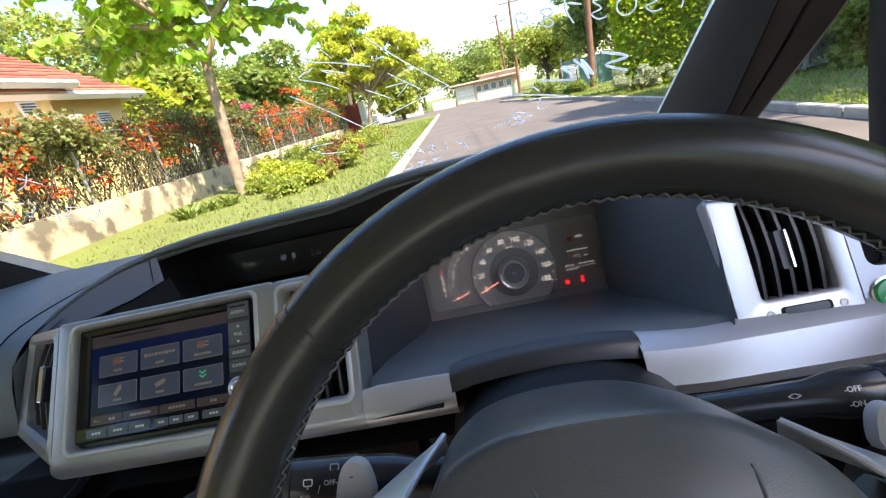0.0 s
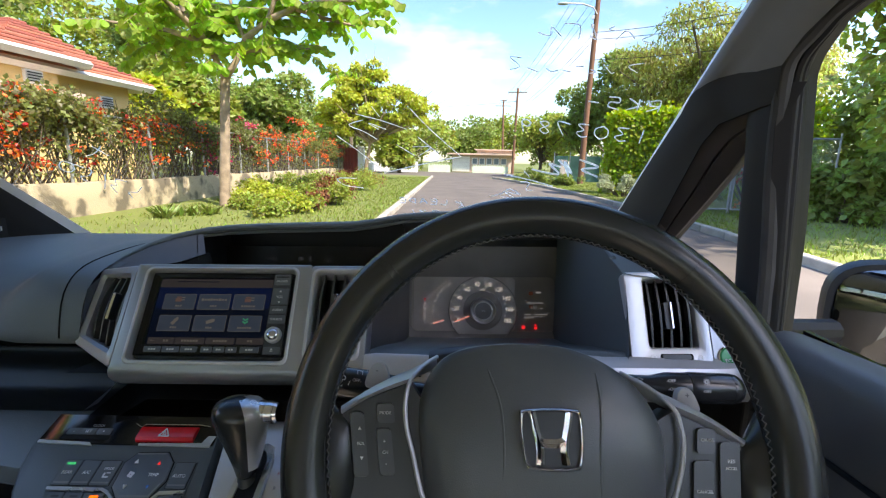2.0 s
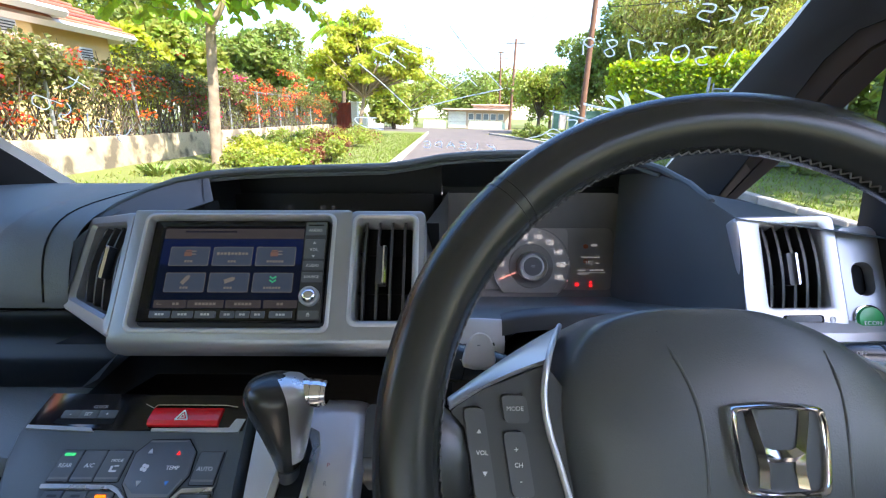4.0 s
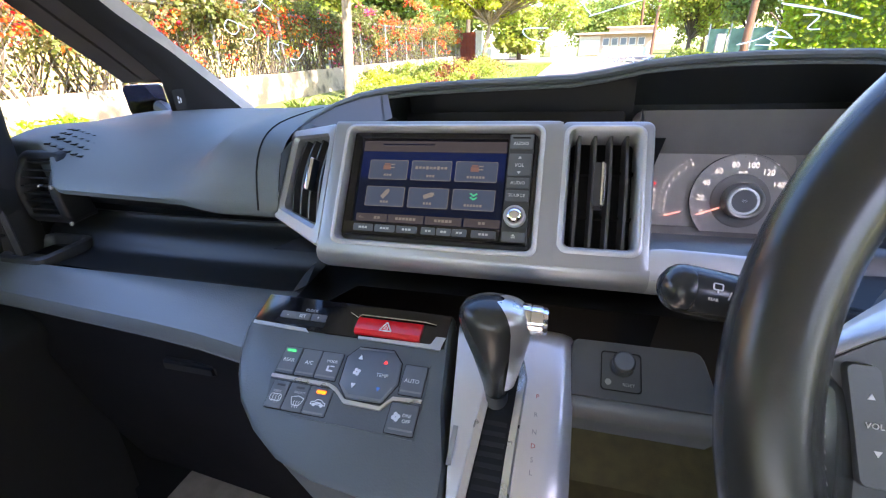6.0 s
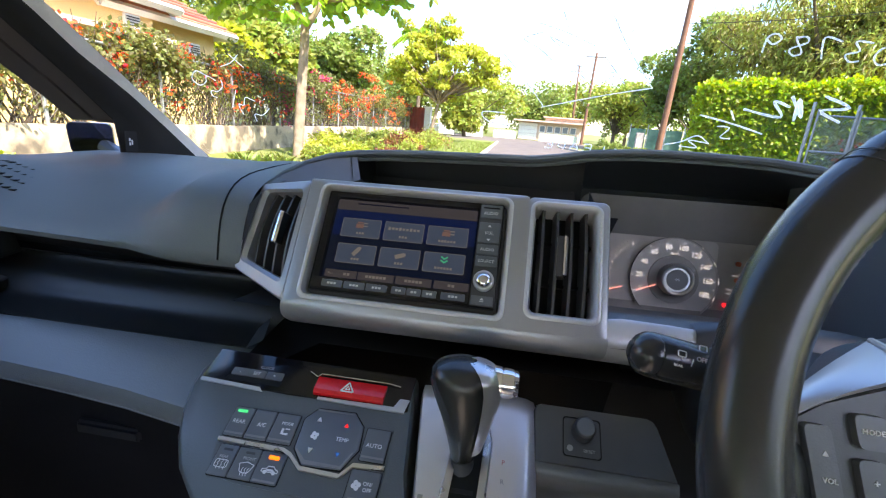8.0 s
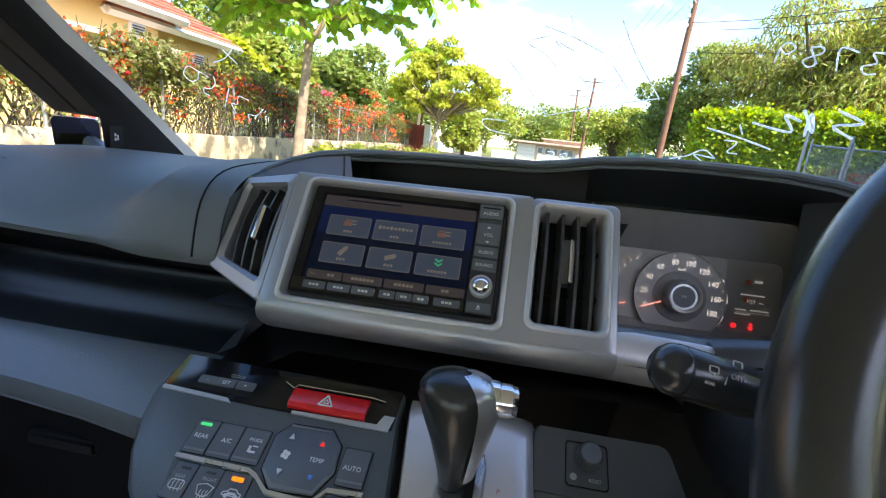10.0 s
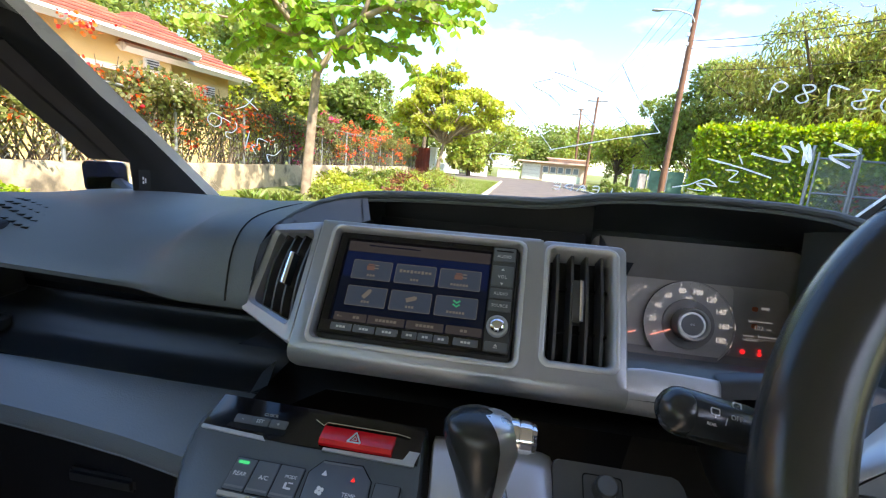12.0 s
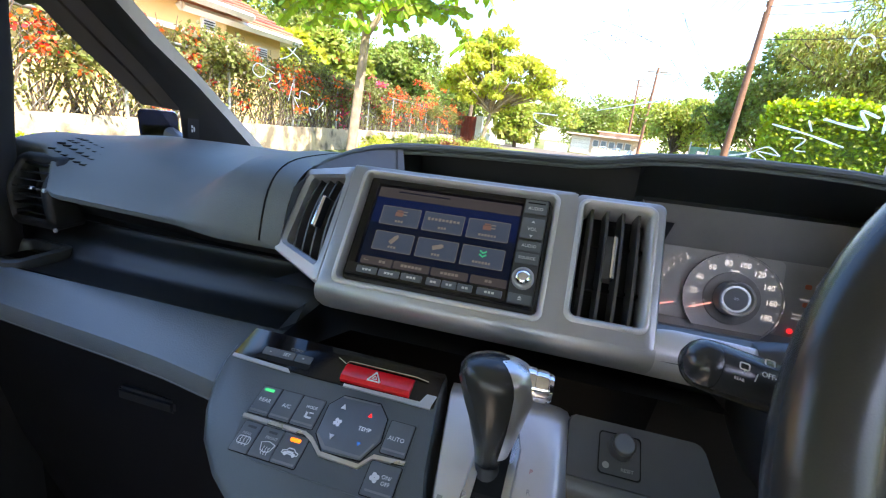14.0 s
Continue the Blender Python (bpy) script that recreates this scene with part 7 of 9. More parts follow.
structure("road", bm, ASPHALT, "worn sunlit grey-brown asphalt road", "road")
bm = bmesh.new()
loft(bm, [[(x, y, 0.012) for x in (-40, -15, -6, 3)] for y in (41.5, 60)])
structure("side_road", bm, ASPHALT, "worn asphalt of the crossing road", "road")
# raised verges
for nm, fx, s in (("verge_left", road_left, -1), ("verge_right", road_right, 1)):
    bm = bmesh.new()
    rows = []
    for y in [-40, -10] + list(range(0, 42, 3)):
        e = fx(y)
        far = wall_x(max(y, 0)) if s < 0 else e + 20
        rows.append([(e + s * 0.16, y, 0.0), (e + s * 0.16, y, 0.115), (e + s * 1.0, y, 0.13), ((e + far) / 2, y, 0.15), (far, y, 0.16)])
    loft(bm, rows)
    structure(nm, bm, GRASS, "sunlit grass verge beside the road", "verge", smooth=60)
# kerbs, stone by stone
kerb_me = None
for nm, fx, s in (("kerb_left", road_left, -1), ("kerb_right", road_right, 1)):
    k = thing(nm, "pale concrete kerb stones along the road", "kerb", (fx(10), 10, 0), kind="structure")
    if kerb_me is None:
        bm = bmesh.new()
        box(bm, (0, 0, 0.06), (0.16, 0.97, 0.17))
        bmesh.ops.bevel(bm, geom=list(bm.edges), offset=0.018, segments=1, affect="EDGES")
        kerb_me = bpy.data.meshes.new("kerb_stone")
        bm.to_mesh(kerb_me)
        bm.free()
        kerb_me.materials.append(KERB)
    for i in range(-4, 40):
        y = i + 0.5
        ob = new("kerb_stone", kerb_me)
        ob.parent = k
        ob.matrix_parent_inverse = Matrix.Translation(-Vector(k["base"]))
        ob.matrix_basis = pose(fx(y) + s * 0.08, y, random.uniform(-0.006, 0.006), 0, 0, math.degrees(math.atan2(-(fx(y + 1) - fx(y - 1)), 2)) + random.uniform(-0.6, 0.6))

# ---- boundary wall, fence and creeper ----
bw = thing("boundary_wall", "stained cream boundary wall with a wire fence on top", "wall", (wall_x(15), 15, 0))
bm = bmesh.new()
rows = []
for i in range(0, 62):
    y = -8 + i * 0.63
    x, h = wall_x(y), 0.80 + 0.012 * math.sin(i * 1.7) + 0.010 * math.sin(i * 0.6)
    rows.append([(x - 0.2, y, -0.1), (x - 0.2, y, h), (x - 0.17, y, h + 0.02), (x - 0.02, y, h + 0.02), (x + random.uniform(-0.008, 0.008), y, h - 0.015), (x + 0.005, y, 0.45), (x + 0.012, y, -0.1)])
loft(bm, rows, True)
part("wall_body", bm, WALL, bw, smooth=50)
for i in range(13):
    y = 0.5 + i * 2.4
    bm = bmesh.new()
    bar(bm, (wall_x(y) - 0.1, y, 0.75), (wall_x(y) - 0.1, y, 2.18), 0.03, 8)
    part("fence_post", bm, METAL, bw)
bm = bmesh.new()
tube(bm, [(wall_x(y) - 0.1, y, 2.16 + 0.02 * math.sin(y)) for y in range(-6, 31, 3)], 0.028, 8)
part("top_rail", bm, MESH, bw, "dark grey top rail")
bm = bmesh.new()
for i in range(-60, 300):
    y = i * 0.12
    for s in (-1, 1):
        y2 = y + s * 1.3
        if -6 < y < 30 and -6 < y2 < 30:
            bar(bm, (wall_x(y) - 0.1, y, 0.83), (wall_x(y2) - 0.1, y2, 2.14), 0.0022, 3)
tagged(part("wire_mesh", bm, MESH, bw, "diamond wire mesh", smooth=None), kind="stuff")


def creeper(name, label, y0, y1, n_leaf, n_flower, seed):
    th = thing(name, label, "creeper", (wall_x((y0 + y1) / 2) - 0.3, (y0 + y1) / 2, 0.1), group="creepers on the fence")
    rs = np.random.default_rng(seed)
    bm = bmesh.new()
    r2 = random.Random(seed)
    for _ in range(int((y1 - y0) * 24)):
        y = r2.uniform(y0, y1)
        p = Vector((wall_x(y) - r2.uniform(0.2, 0.6), y, 0.2))
        pts = [p]
        for k in range(4):
            p = p + Vector((r2.uniform(-0.15, 0.18), r2.uniform(-0.35, 0.35), r2.uniform(0.4, 0.65)))
            pts.append(p)
        limb(bm, pts, r2.uniform(0.012, 0.03), 0.005, 4)
    part("stem", bm, BARK_DARK, th)
    k = int((y1 - y0) * 4.5)
    cy = rs.uniform(y0, y1, k)
    cz = 2.0 + 0.35 * rs.normal(size=k) * 0.7 + 0.12 * np.sin(cy * 1.3)
    cx = np.array([wall_x(v) for v in cy]) - 0.25 + 0.25 * rs.normal(size=k)
    pos, tip, up, s = clumps(np.stack([cx, cy, cz], 1), 0.22 + 0.28 * rs.random(k), n_leaf, 0.10, 0.8, 0.2)
    leaves("foliage", pos, tip, up, s, DIAMOND, LEAF_CREEPER, th)
    m = n_leaf // 2
    yy = rs.uniform(y0, y1, m)
    pos = np.stack([np.array([wall_x(v) for v in yy]) - 0.30 + 0.18 * rs.normal(size=m), yy, 0.9 + 1.2 * rs.random(m)], 1)
    leaves("foliage", pos, unit(rs.normal(size=(m, 3)) + [0, 0, -0.3]), unit(rs.normal(size=(m, 3)) + [0.8, 0, 0.3]), 0.05 + 0.06 * rs.random(m), DIAMOND, LEAF_CREEPER, th)
    kf = int((y1 - y0) * 7.0)
    fy = rs.uniform(y0, y1, kf)
    fz = 1.85 + 0.45 * rs.normal(size=kf)
    fx = np.array([wall_x(v) for v in fy]) - 0.05 + 0.15 * rs.normal(size=kf)
    pos, tip, up, s = clumps(np.stack([fx, fy, fz], 1), 0.10 + 0.20 * rs.random(kf), n_flower, 0.060, 0.8, 0.2)
    leaves("flowers", pos, tip, up, s, ROUND, FLOWER if seed % 4 else FLOWER_PINK, th, "orange-red flowers")
    return th


for i, (y0, y1) in enumerate(((-8, -5), (-5, 1), (1, 5), (5, 9), (9, 12.5), (12.5, 16), (16, 20), (20, 25), (25, 30))):
    creeper("bougainvillea", "flowering creeper with orange-red blooms on the fence", y0, y1, int(3200 * (y1 - y0) / 4), int(900 * (y1 - y0) / 4), 11 + i)

# gate at the end of the wall
gt = thing("gate_pillars", "red-brown gate beside white gate pillars", "gate", (-10.1, 30.8, 0))
for x, w, h, mat, nm in ((-10.75, 0.35, 2.25, WALL, "pillar"), (-9.25, 0.42, 2.2, WHITE, "pillar"), (-8.7, 0.6, 1.2, WHITE, "side_wall")):
    bm = bmesh.new()
    box(bm, (x, 31.0, h / 2), (w, 0.4, h))
    if nm == "pillar":
        box(bm, (x, 31.0, h + 0.04), (w + 0.1, 0.5, 0.08))
    part(nm, bm, mat, gt, bevel=0.015)
bm = bmesh.new()
box(bm, (-10.0, 30.95, 1.1), (1.1, 0.06, 2.2))
part("gate_leaf", bm, GATE_RED, gt, "red-brown sheet gate")
for k in range(5):
    bm = bmesh.new()
    box(bm, (-10.45 + 0.22 * k, 30.90, 1.1), (0.04, 0.05, 2.16))
    part("gate_rib", bm, GATE_RED, gt)

# ---- yellow house behind the wall ----
hs = thing("yellow_house", "yellow rendered house with red tiled roofs", "house", (-17, 10, 0))


def house_block(x1, y0, y1, eave, depth, pitch):
    bm = bmesh.new()
    box(bm, (x1 - depth / 2, (y0 + y1) / 2, eave / 2 - 0.1), (depth, y1 - y0, eave + 0.1))
    part("wall", bm, HOUSE, hs)
    over = 0.55
    bm = bmesh.new()
    rise = pitch * depth / 2
    a = [(x1 + over, y0 - over, eave), (x1 + over, y1 + over, eave), (x1 - depth - over, y1 + over, eave), (x1 - depth - over, y0 - over, eave)]
    r0, r1 = (x1 - depth / 2, y0 + depth / 2, eave + rise), (x1 - depth / 2, max(y0 + depth / 2 + 0.1, y1 - depth / 2), eave + rise)
    v = [bm.verts.new(p) for p in (*a, r0, r1)]
    for f in ((0, 1, 5, 4), (1, 2, 5), (2, 3, 4, 5), (3, 0, 4)):
        bm.faces.new([v[i] for i in f])
    roof = part("roof", bm, TILE, hs, "red tiled hip roof", smooth=None)
    # rows of tiles as proud courses
    for i in range(12):
        f0 = i / 12
        p0, p1 = Vector(a[0]).lerp(Vector(r0), f0), Vector(a[1]).lerp(Vector(r1), f0)
        bm = bmesh.new()
        bar(bm, p0 + Vector((0, 0, 0.03)), p1 + Vector((0, 0, 0.03)), 0.05, 6)
        q0, q1 = Vector(a[1]).lerp(Vector(r1), f0), Vector(a[2]).lerp(Vector(r1), f0)
        bar(bm, q0 + Vector((0, 0, 0.03)), q1 + Vector((0, 0, 0.03)), 0.05, 6)
        q0, q1 = Vector(a[0]).lerp(Vector(r0), f0), Vector(a[3]).lerp(Vector(r0), f0)
        bar(bm, q0 + Vector((0, 0, 0.03)), q1 + Vector((0, 0, 0.03)), 0.05, 6)
        part("tile_course", bm, TILE, roof)
    bm = bmesh.new()
    for p, q in ((a[0], a[1]), (a[1], a[2]), (a[0], a[3])):
        p, q = Vector(p), Vector(q)
        bar(bm, p + Vector((0, 0, -0.10)), q + Vector((0, 0, -0.10)), 0.14, 4)
    part("fascia", bm, WHITE, hs, "white eaves board")


house_block(-12.75, -2.0, 12.17, 4.10, 9.0, 0.50)
house_block(-13.2, 11.0, 15.25, 3.86, 8.0, 0.55)
for y in (11.4, 14.2):
    win = None
    bm = bmesh.new()
    box(bm, (-12.72 if y < 12 else -13.17, y, 3.42 if y < 12 else 3.1), (0.12, 0.5, 0.38))
    win = part("window", bm, WHITE, hs, "small louvred window")
    for k in range(4):
        bm = bmesh.new()
        box(bm, (-12.64 if y < 12 else -13.09, y, (3.31 if y < 12 else 2.99) + 0.075 * k), (0.03, 0.40, 0.03), None)
        part("louvre", bm, BLACK, win)
bm = bmesh.new()
box(bm, (-12.4, 9.0, 3.02), (0.9, 6.4, 0.14))
part("canopy", bm, SALMON, hs, "salmon window canopy")

# ---- near street tree with broad leaves in rows ----
nt = thing("street_tree", "young street tree with broad bright green leaves", "tree", (-6.72, 10.45, 0.14))
rt = random.Random(3)
bm = bmesh.new()
FORK = Vector((-6.50, 10.45, 3.22))
limb(bm, [(-6.74, 10.45, 0.0), (-6.72, 10.45, 0.5), (-6.64, 10.45, 1.5), (-6.56, 10.45, 2.5), FORK], 0.140, 0.108, 12)
limbs = [[FORK, (-6.83, 10.4, 4.02), (-7.30, 10.3, 4.68), (-7.87, 10.1, 4.97), (-8.8, 9.8, 5.0)],
         [FORK, (-6.18, 10.45, 3.65), (-5.98, 10.5, 4.12), (-6.26, 10.6, 4.78), (-6.5, 10.7, 5.4), (-6.6, 10.8, 6.4)],
         [(-5.98, 10.5, 4.12), (-5.32, 10.4, 4.50), (-4.94, 10.3, 5.25), (-4.8, 10.2, 6.2)],
         [(-5.32, 10.4, 4.50), (-4.6, 10.3, 4.75), (-3.9, 10.2, 4.85), (-3.1, 10.1, 4.80)],
         [(-6.83, 10.4, 4.02), (-7.5, 10.9, 4.2), (-8.3, 11.5, 4.3)],
         [(-4.6, 10.3, 4.75), (-4.2, 10.9, 4.7), (-3.5, 11.2, 4.6)],
         [(-6.05, 10.5, 3.9), (-5.4, 10.9, 4.0), (-4.7, 11.3, 4.1)],
         [(-6.83, 10.4, 4.02), (-7.4, 9.8, 4.15), (-8.5, 9.2, 4.2)],
         [(-6.83, 10.4, 4.02), (-7.0, 9.3, 4.6), (-7.2, 8.4, 5.0)],
         [(-7.30, 10.3, 4.68), (-7.4, 10.2, 5.5), (-7.7, 10.0, 6.3)]]
for L_ in limbs:
    limb(bm, L_, 0.085, 0.022, 8)
tw_pos, tw_tip, tw_up, tw_size = [], [], [], []
for L_ in limbs:
    pts = [Vector(p) for p in L_]
    for i in range(1, len(pts)):
        for _ in range(2 if i == 1 else 7):
            p = pts[i - 1].lerp(pts[i], rt.random())
            d = Vector((rt.gauss(0.15, 1), rt.gauss(0, 0.8), rt.uniform(-0.22, 0.32))).normalized()
            ln = rt.uniform(0.9, 1.9)
            tw = [p, p + d * ln * 0.35 + Vector((0, 0, 0.06)), p + d * ln * 0.7 + Vector((0, 0, 0.02)), p + d * ln + Vector((0, 0, -0.16 * ln))]
            limb(bm, tw, 0.014, 0.004, 4)
            side = d.cross(Vector((0, 0, 1))).normalized()
            m_ = int(ln / 0.125)
            for k in range(2, m_):
                f = k / m_ * 3
                j = min(2, int(f))
                q = tw[j].lerp(tw[j + 1], f - j)
                for s in (-1, 1):
                    t_ = side * s * 0.55 + d * 0.20 + Vector((0, 0, -0.75)) + Vector((rt.gauss(0, 0.15), rt.gauss(0, 0.15), rt.gauss(0, 0.15)))
                    tw_pos.append(q)
                    tw_tip.append(t_)
                    tw_up.append(Vector((rt.gauss(0, 0.3), rt.gauss(0, 0.3), 1)) + side * s * 0.4)
                    tw_size.append(rt.uniform(0.17, 0.25))
part("trunk", bm, BARK, nt, smooth=60)
keep = [i for i, p in enumerate(tw_pos) if p.z > 3.05]
leaves("crown", np.array([tw_pos[i] for i in keep]), np.array([tw_tip[i] for i in keep]), np.array([tw_up[i] for i in keep]), np.array([tw_size[i] for i in keep]), ROUND, LEAF_NEAR, nt)

# ---- shrubs and blades by the verge ----
for i, (x, y, r, h, mat, n) in enumerate(((-5.2, 11.2, 0.75, 0.55, LEAF_SHRUB, 1500), (-4.4, 11.8, 0.7, 0.6, LEAF_SHRUB, 1500), (-6.0, 12.6, 0.8, 0.7, LEAF_SHRUB, 1500), (-5.0, 13.6, 0.8, 0.75, LEAF_BROWN, 900), (-5.4, 14.6, 1.0, 0.7, LEAF_SHRUB, 1500),
                                       (-5.6, 17.5, 1.2, 0.75, LEAF_SHRUB, 1600), (-6.4, 20, 1.3, 0.7, LEAF_BROWN, 800), (-6.6, 22.5, 1.4, 0.6, LEAF_SHRUB, 1500), (-6.9, 15.2, 0.9, 0.8, LEAF_SHRUB, 1200), (-5.9, 10.1, 0.5, 0.35, LEAF_SHRUB, 900),
                                       (-4.9, 8.9, 0.6, 0.35, LEAF_SHRUB, 1300), (-4.7, 9.3, 0.65, 0.45, LEAF_YELLOW, 1100), (-5.3, 10.0, 0.6, 0.5, LEAF_SHRUB, 1100), (-4.6, 10.6, 0.6, 0.5, LEAF_BROWN, 700), (-6.6, 11.6, 0.8, 0.7, LEAF_YELLOW, 1200),
                                       (-4.4, 9.9, 0.5, 0.4, LEAF_SHRUB, 900), (-5.9, 16.2, 0.9, 0.6, LEAF_YELLOW, 900), (-7.2, 4.0, 0.45, 0.42, LEAF_HEDGE, 700), (-7.3, 3.0, 0.6, 0.45, LEAF_HEDGE, 700))):
    th = thing("shrub", "low leafy shrub on the grass verge" if mat is not LEAF_BROWN else "low red-brown shrub on the grass verge", "shrub", (x, y, 0.14), group="verge shrubs")
    rs = random.Random(40 + i)
    cs = [((x + rs.uniform(-r, r) * 0.7, y + rs.uniform(-r, r) * 0.7, 0.14 + h * rs.uniform(0.25, 0.75)), r * rs.uniform(0.25, 0.45)) for _ in range(9)]
    bm = bmesh.new()
    for c, _ in cs:
        limb(bm, [(x + rs.uniform(-0.1, 0.1), y + rs.uniform(-0.1, 0.1), 0.1), Vector((x, y, 0.14)).lerp(Vector(c), 0.6), c], 0.018, 0.006, 4)
    part("stem", bm, BARK_DARK, th)
    pos, tip, up, s = clumps([c for c, _ in cs], [q for _, q in cs], n, 0.085, 0.8, 0.3)
    leaves("foliage", pos, tip, up, s, DIAMOND, mat, th)
# sword-leaved plants at the foot of the tree and wall
for i, (x, y) in enumerate(((-6.6, 8.1), (-6.3, 8.4), (-6.0, 8.7), (-6.85, 8.4), (-6.45, 7.9), (-7.3, 5.0), (-7.35, 4.6), (-6.9, 10.9))):
    rs = np.random.default_rng(90 + i)
    n = 40
    th = thing("sword_plant", "clump of dark sword-shaped leaves", "plant", (x, y, 0.14), group="sword-leaved plants")
    a = rs.uniform(0, 2 * np.pi, n)
    tip = np.stack([np.cos(a) * 0.7, np.sin(a) * 0.7, 0.5 + 0.7 * rs.random(n)], 1)
    leaves("blades", np.tile([x, y, 0.13], (n, 1)) + rs.normal(size=(n, 3)) * [0.08, 0.08, 0], tip, unit(rs.normal(size=(n, 3)) * 0.3 + [0, 0, 1]), 0.22 + 0.16 * rs.random(n), LANCE, LEAF_DARK if i < 5 or i > 6 else LEAF_BROWN, th)
n = 26000
gy = rng.uniform(4, 34, n)
left = rng.random(n) < 0.5
gx = np.where(left, np.array([road_left(v) for v in gy]) - 0.2 - 5.0 * rng.random(n) ** 1.5, np.array([road_right(v) for v in gy]) + 0.2 + 5.0 * rng.random(n) ** 1.3)
gp = np.stack([gx, gy, np.full(n, 0.125)], 1)
tip = unit(rng.normal(size=(n, 3)) * 0.5 + [0, 0, 1])
tagged(leaves("grass", gp, tip, unit(rng.normal(size=(n, 3)) + [0, -1, 0.3]), 0.05 + 0.07 * rng.random(n), LANCE, BLADE, None, "short green grass blades on the verges"), category="grass", kind="stuff")

# ---- further trees ----
tree("street_tree", "yellow-green street tree with airy layered branches", (-8.3, 28.5, 0.14), 2.4,
     crown_of((-8.0, 28.4, 4.7), (3.6, 2.0, 2.0), 58, 0.52, 91) + crown_of((-5.0, 28.2, 4.7), (2.2, 1.2, 1.1), 22, 0.40, 92) + crown_of((-8.2, 28.4, 6.7), (2.0, 1.2, 0.7), 16, 0.42, 93),
     LEAF_YELLOW, 17000, 0.21, DIAMOND, 0.13, BARK, lean=(0.4, 0), squash=0.55, droop=0.7)
# palm
pm = thing("palm_tree", "tall palm with feathery fronds", "palm", (-13.6, 42, 0))
bm = bmesh.new()
limb(bm, [(-13.6, 42, -0.2), (-13.5, 42, 3), (-13.5, 42, 6.5), (-13.45, 42, 9.0)], 0.22, 0.13, 8)
part("trunk", bm, BARK_DARK, pm)
pp, pt, pu, ps = [], [], [], []
bm = bmesh.new()
for k in range(20):
    a = 2 * math.pi * k / 20 + rt.uniform(-0.15, 0.15)
    e = rt.uniform(0.1, 1.1)
    d = Vector((math.cos(a), math.sin(a), 0))
    arc = [Vector((-13.45, 42, 9.0)) + d * (2.7 * f) * math.cos(e * 0.6) + Vector((0, 0, 2.3 * f * math.sin(e) - 1.9 * f * f)) for f in (0, 0.25, 0.5, 0.75, 1)]
    limb(bm, arc, 0.03, 0.01, 4)
    sd = d.cross(Vector((0, 0, 1)))
    for j in range(44):
        f = j / 44 * 4
        i = min(3, int(f))
        q = arc[i].lerp(arc[i + 1], f - i)
        for s in (-1, 1):
            pp.append(q)
            pt.append(sd * s + d * 0.5 + Vector((0, 0, -0.5)))
            pu.append(Vector((0, 0, 1)) + d * 0.2)
            ps.append(0.75 * (1 - 0.5 * abs(j / 44 - 0.4)))
part("frond_ribs", bm, LEAF_YELLOW, pm)
leaves("fronds", np.array(pp), np.array(pt), np.array(pu), np.array(ps), LANCE, LEAF_NEAR, pm)

tree("mango_tree", "large spreading mango tree with dense drooping leaves", (15.0, 33, 0), 3.0, crown_of((15.5, 33, 8.0), (6.3, 5, 4.2), 40, 1.75, 5), LEAF_MANGO, 34000, 0.40, LANCE, 0.4, BARK_DARK, droop=0.9)
tree("broad_tree", "tall dense green tree beyond the lawn", (10.2, 10.6, 0), 2.2, crown_of((10.2, 10.6, 6.0), (2.6, 2.6, 4.2), 44, 1.15, 17), LEAF_SHRUB, 16000, 0.24, DIAMOND, 0.24)
tree("broad_tree", "green broadleaf tree behind the pole", (8.2, 42, 0), 2.0, crown_of((8.4, 42, 5.0), (3.2, 3, 3.2), 20, 1.3, 6), LEAF_DARK, 8000, 0.32, DIAMOND, 0.25)
tree("broad_tree", "green broadleaf tree beside the road", (5.0, 48, 0), 1.6, crown_of((5.2, 48, 3.8), (3.4, 3, 2.8), 18, 1.2, 8), LEAF_SHRUB, 7000, 0.30, DIAMOND, 0.22)
tree("broad_tree", "tall green broadleaf tree behind the pole", (10.5, 38, 0), 2.0, crown_of((10.2, 38, 6.0), (2.4, 2.4, 3.6), 16, 1.2, 16), LEAF_DARK, 7000, 0.30, DIAMOND, 0.25)
for i, (x, y, h, w, mat) in enumerate(((-22, 26, 9.5, 4.5, LEAF_DARK), (-26, 18, 11, 5, LEAF_DARK), (-30, 9, 12, 5, LEAF_SHRUB), (-18, 34, 7.5, 3.5, LEAF_DARK), (-15.5, 22, 5.6, 2.4, LEAF_SHRUB), (-25, 42, 9, 5, LEAF_DARK), (-16.2, 18.5, 5.0, 1.9, LEAF_YELLOW), (-33, 30, 13, 6, LEAF_SHRUB), (17, 10, 11, 4.5, LEAF_SHRUB), (19, 2, 11, 5, LEAF_DARK), (-14, -9, 8, 4, LEAF_DARK), (-13, -18, 9, 4.5, LEAF_SHRUB))):
    tree("garden_tree", "dense green garden tree beyond the wall or lawn", (x, y, 0), h * 0.3, crown_of((x, y, h * 0.62), (w, w, h * 0.38), 20, w * 0.36, 60 + i), mat, 9500, 0.36, DIAMOND, 0.2, BARK, group="garden trees")
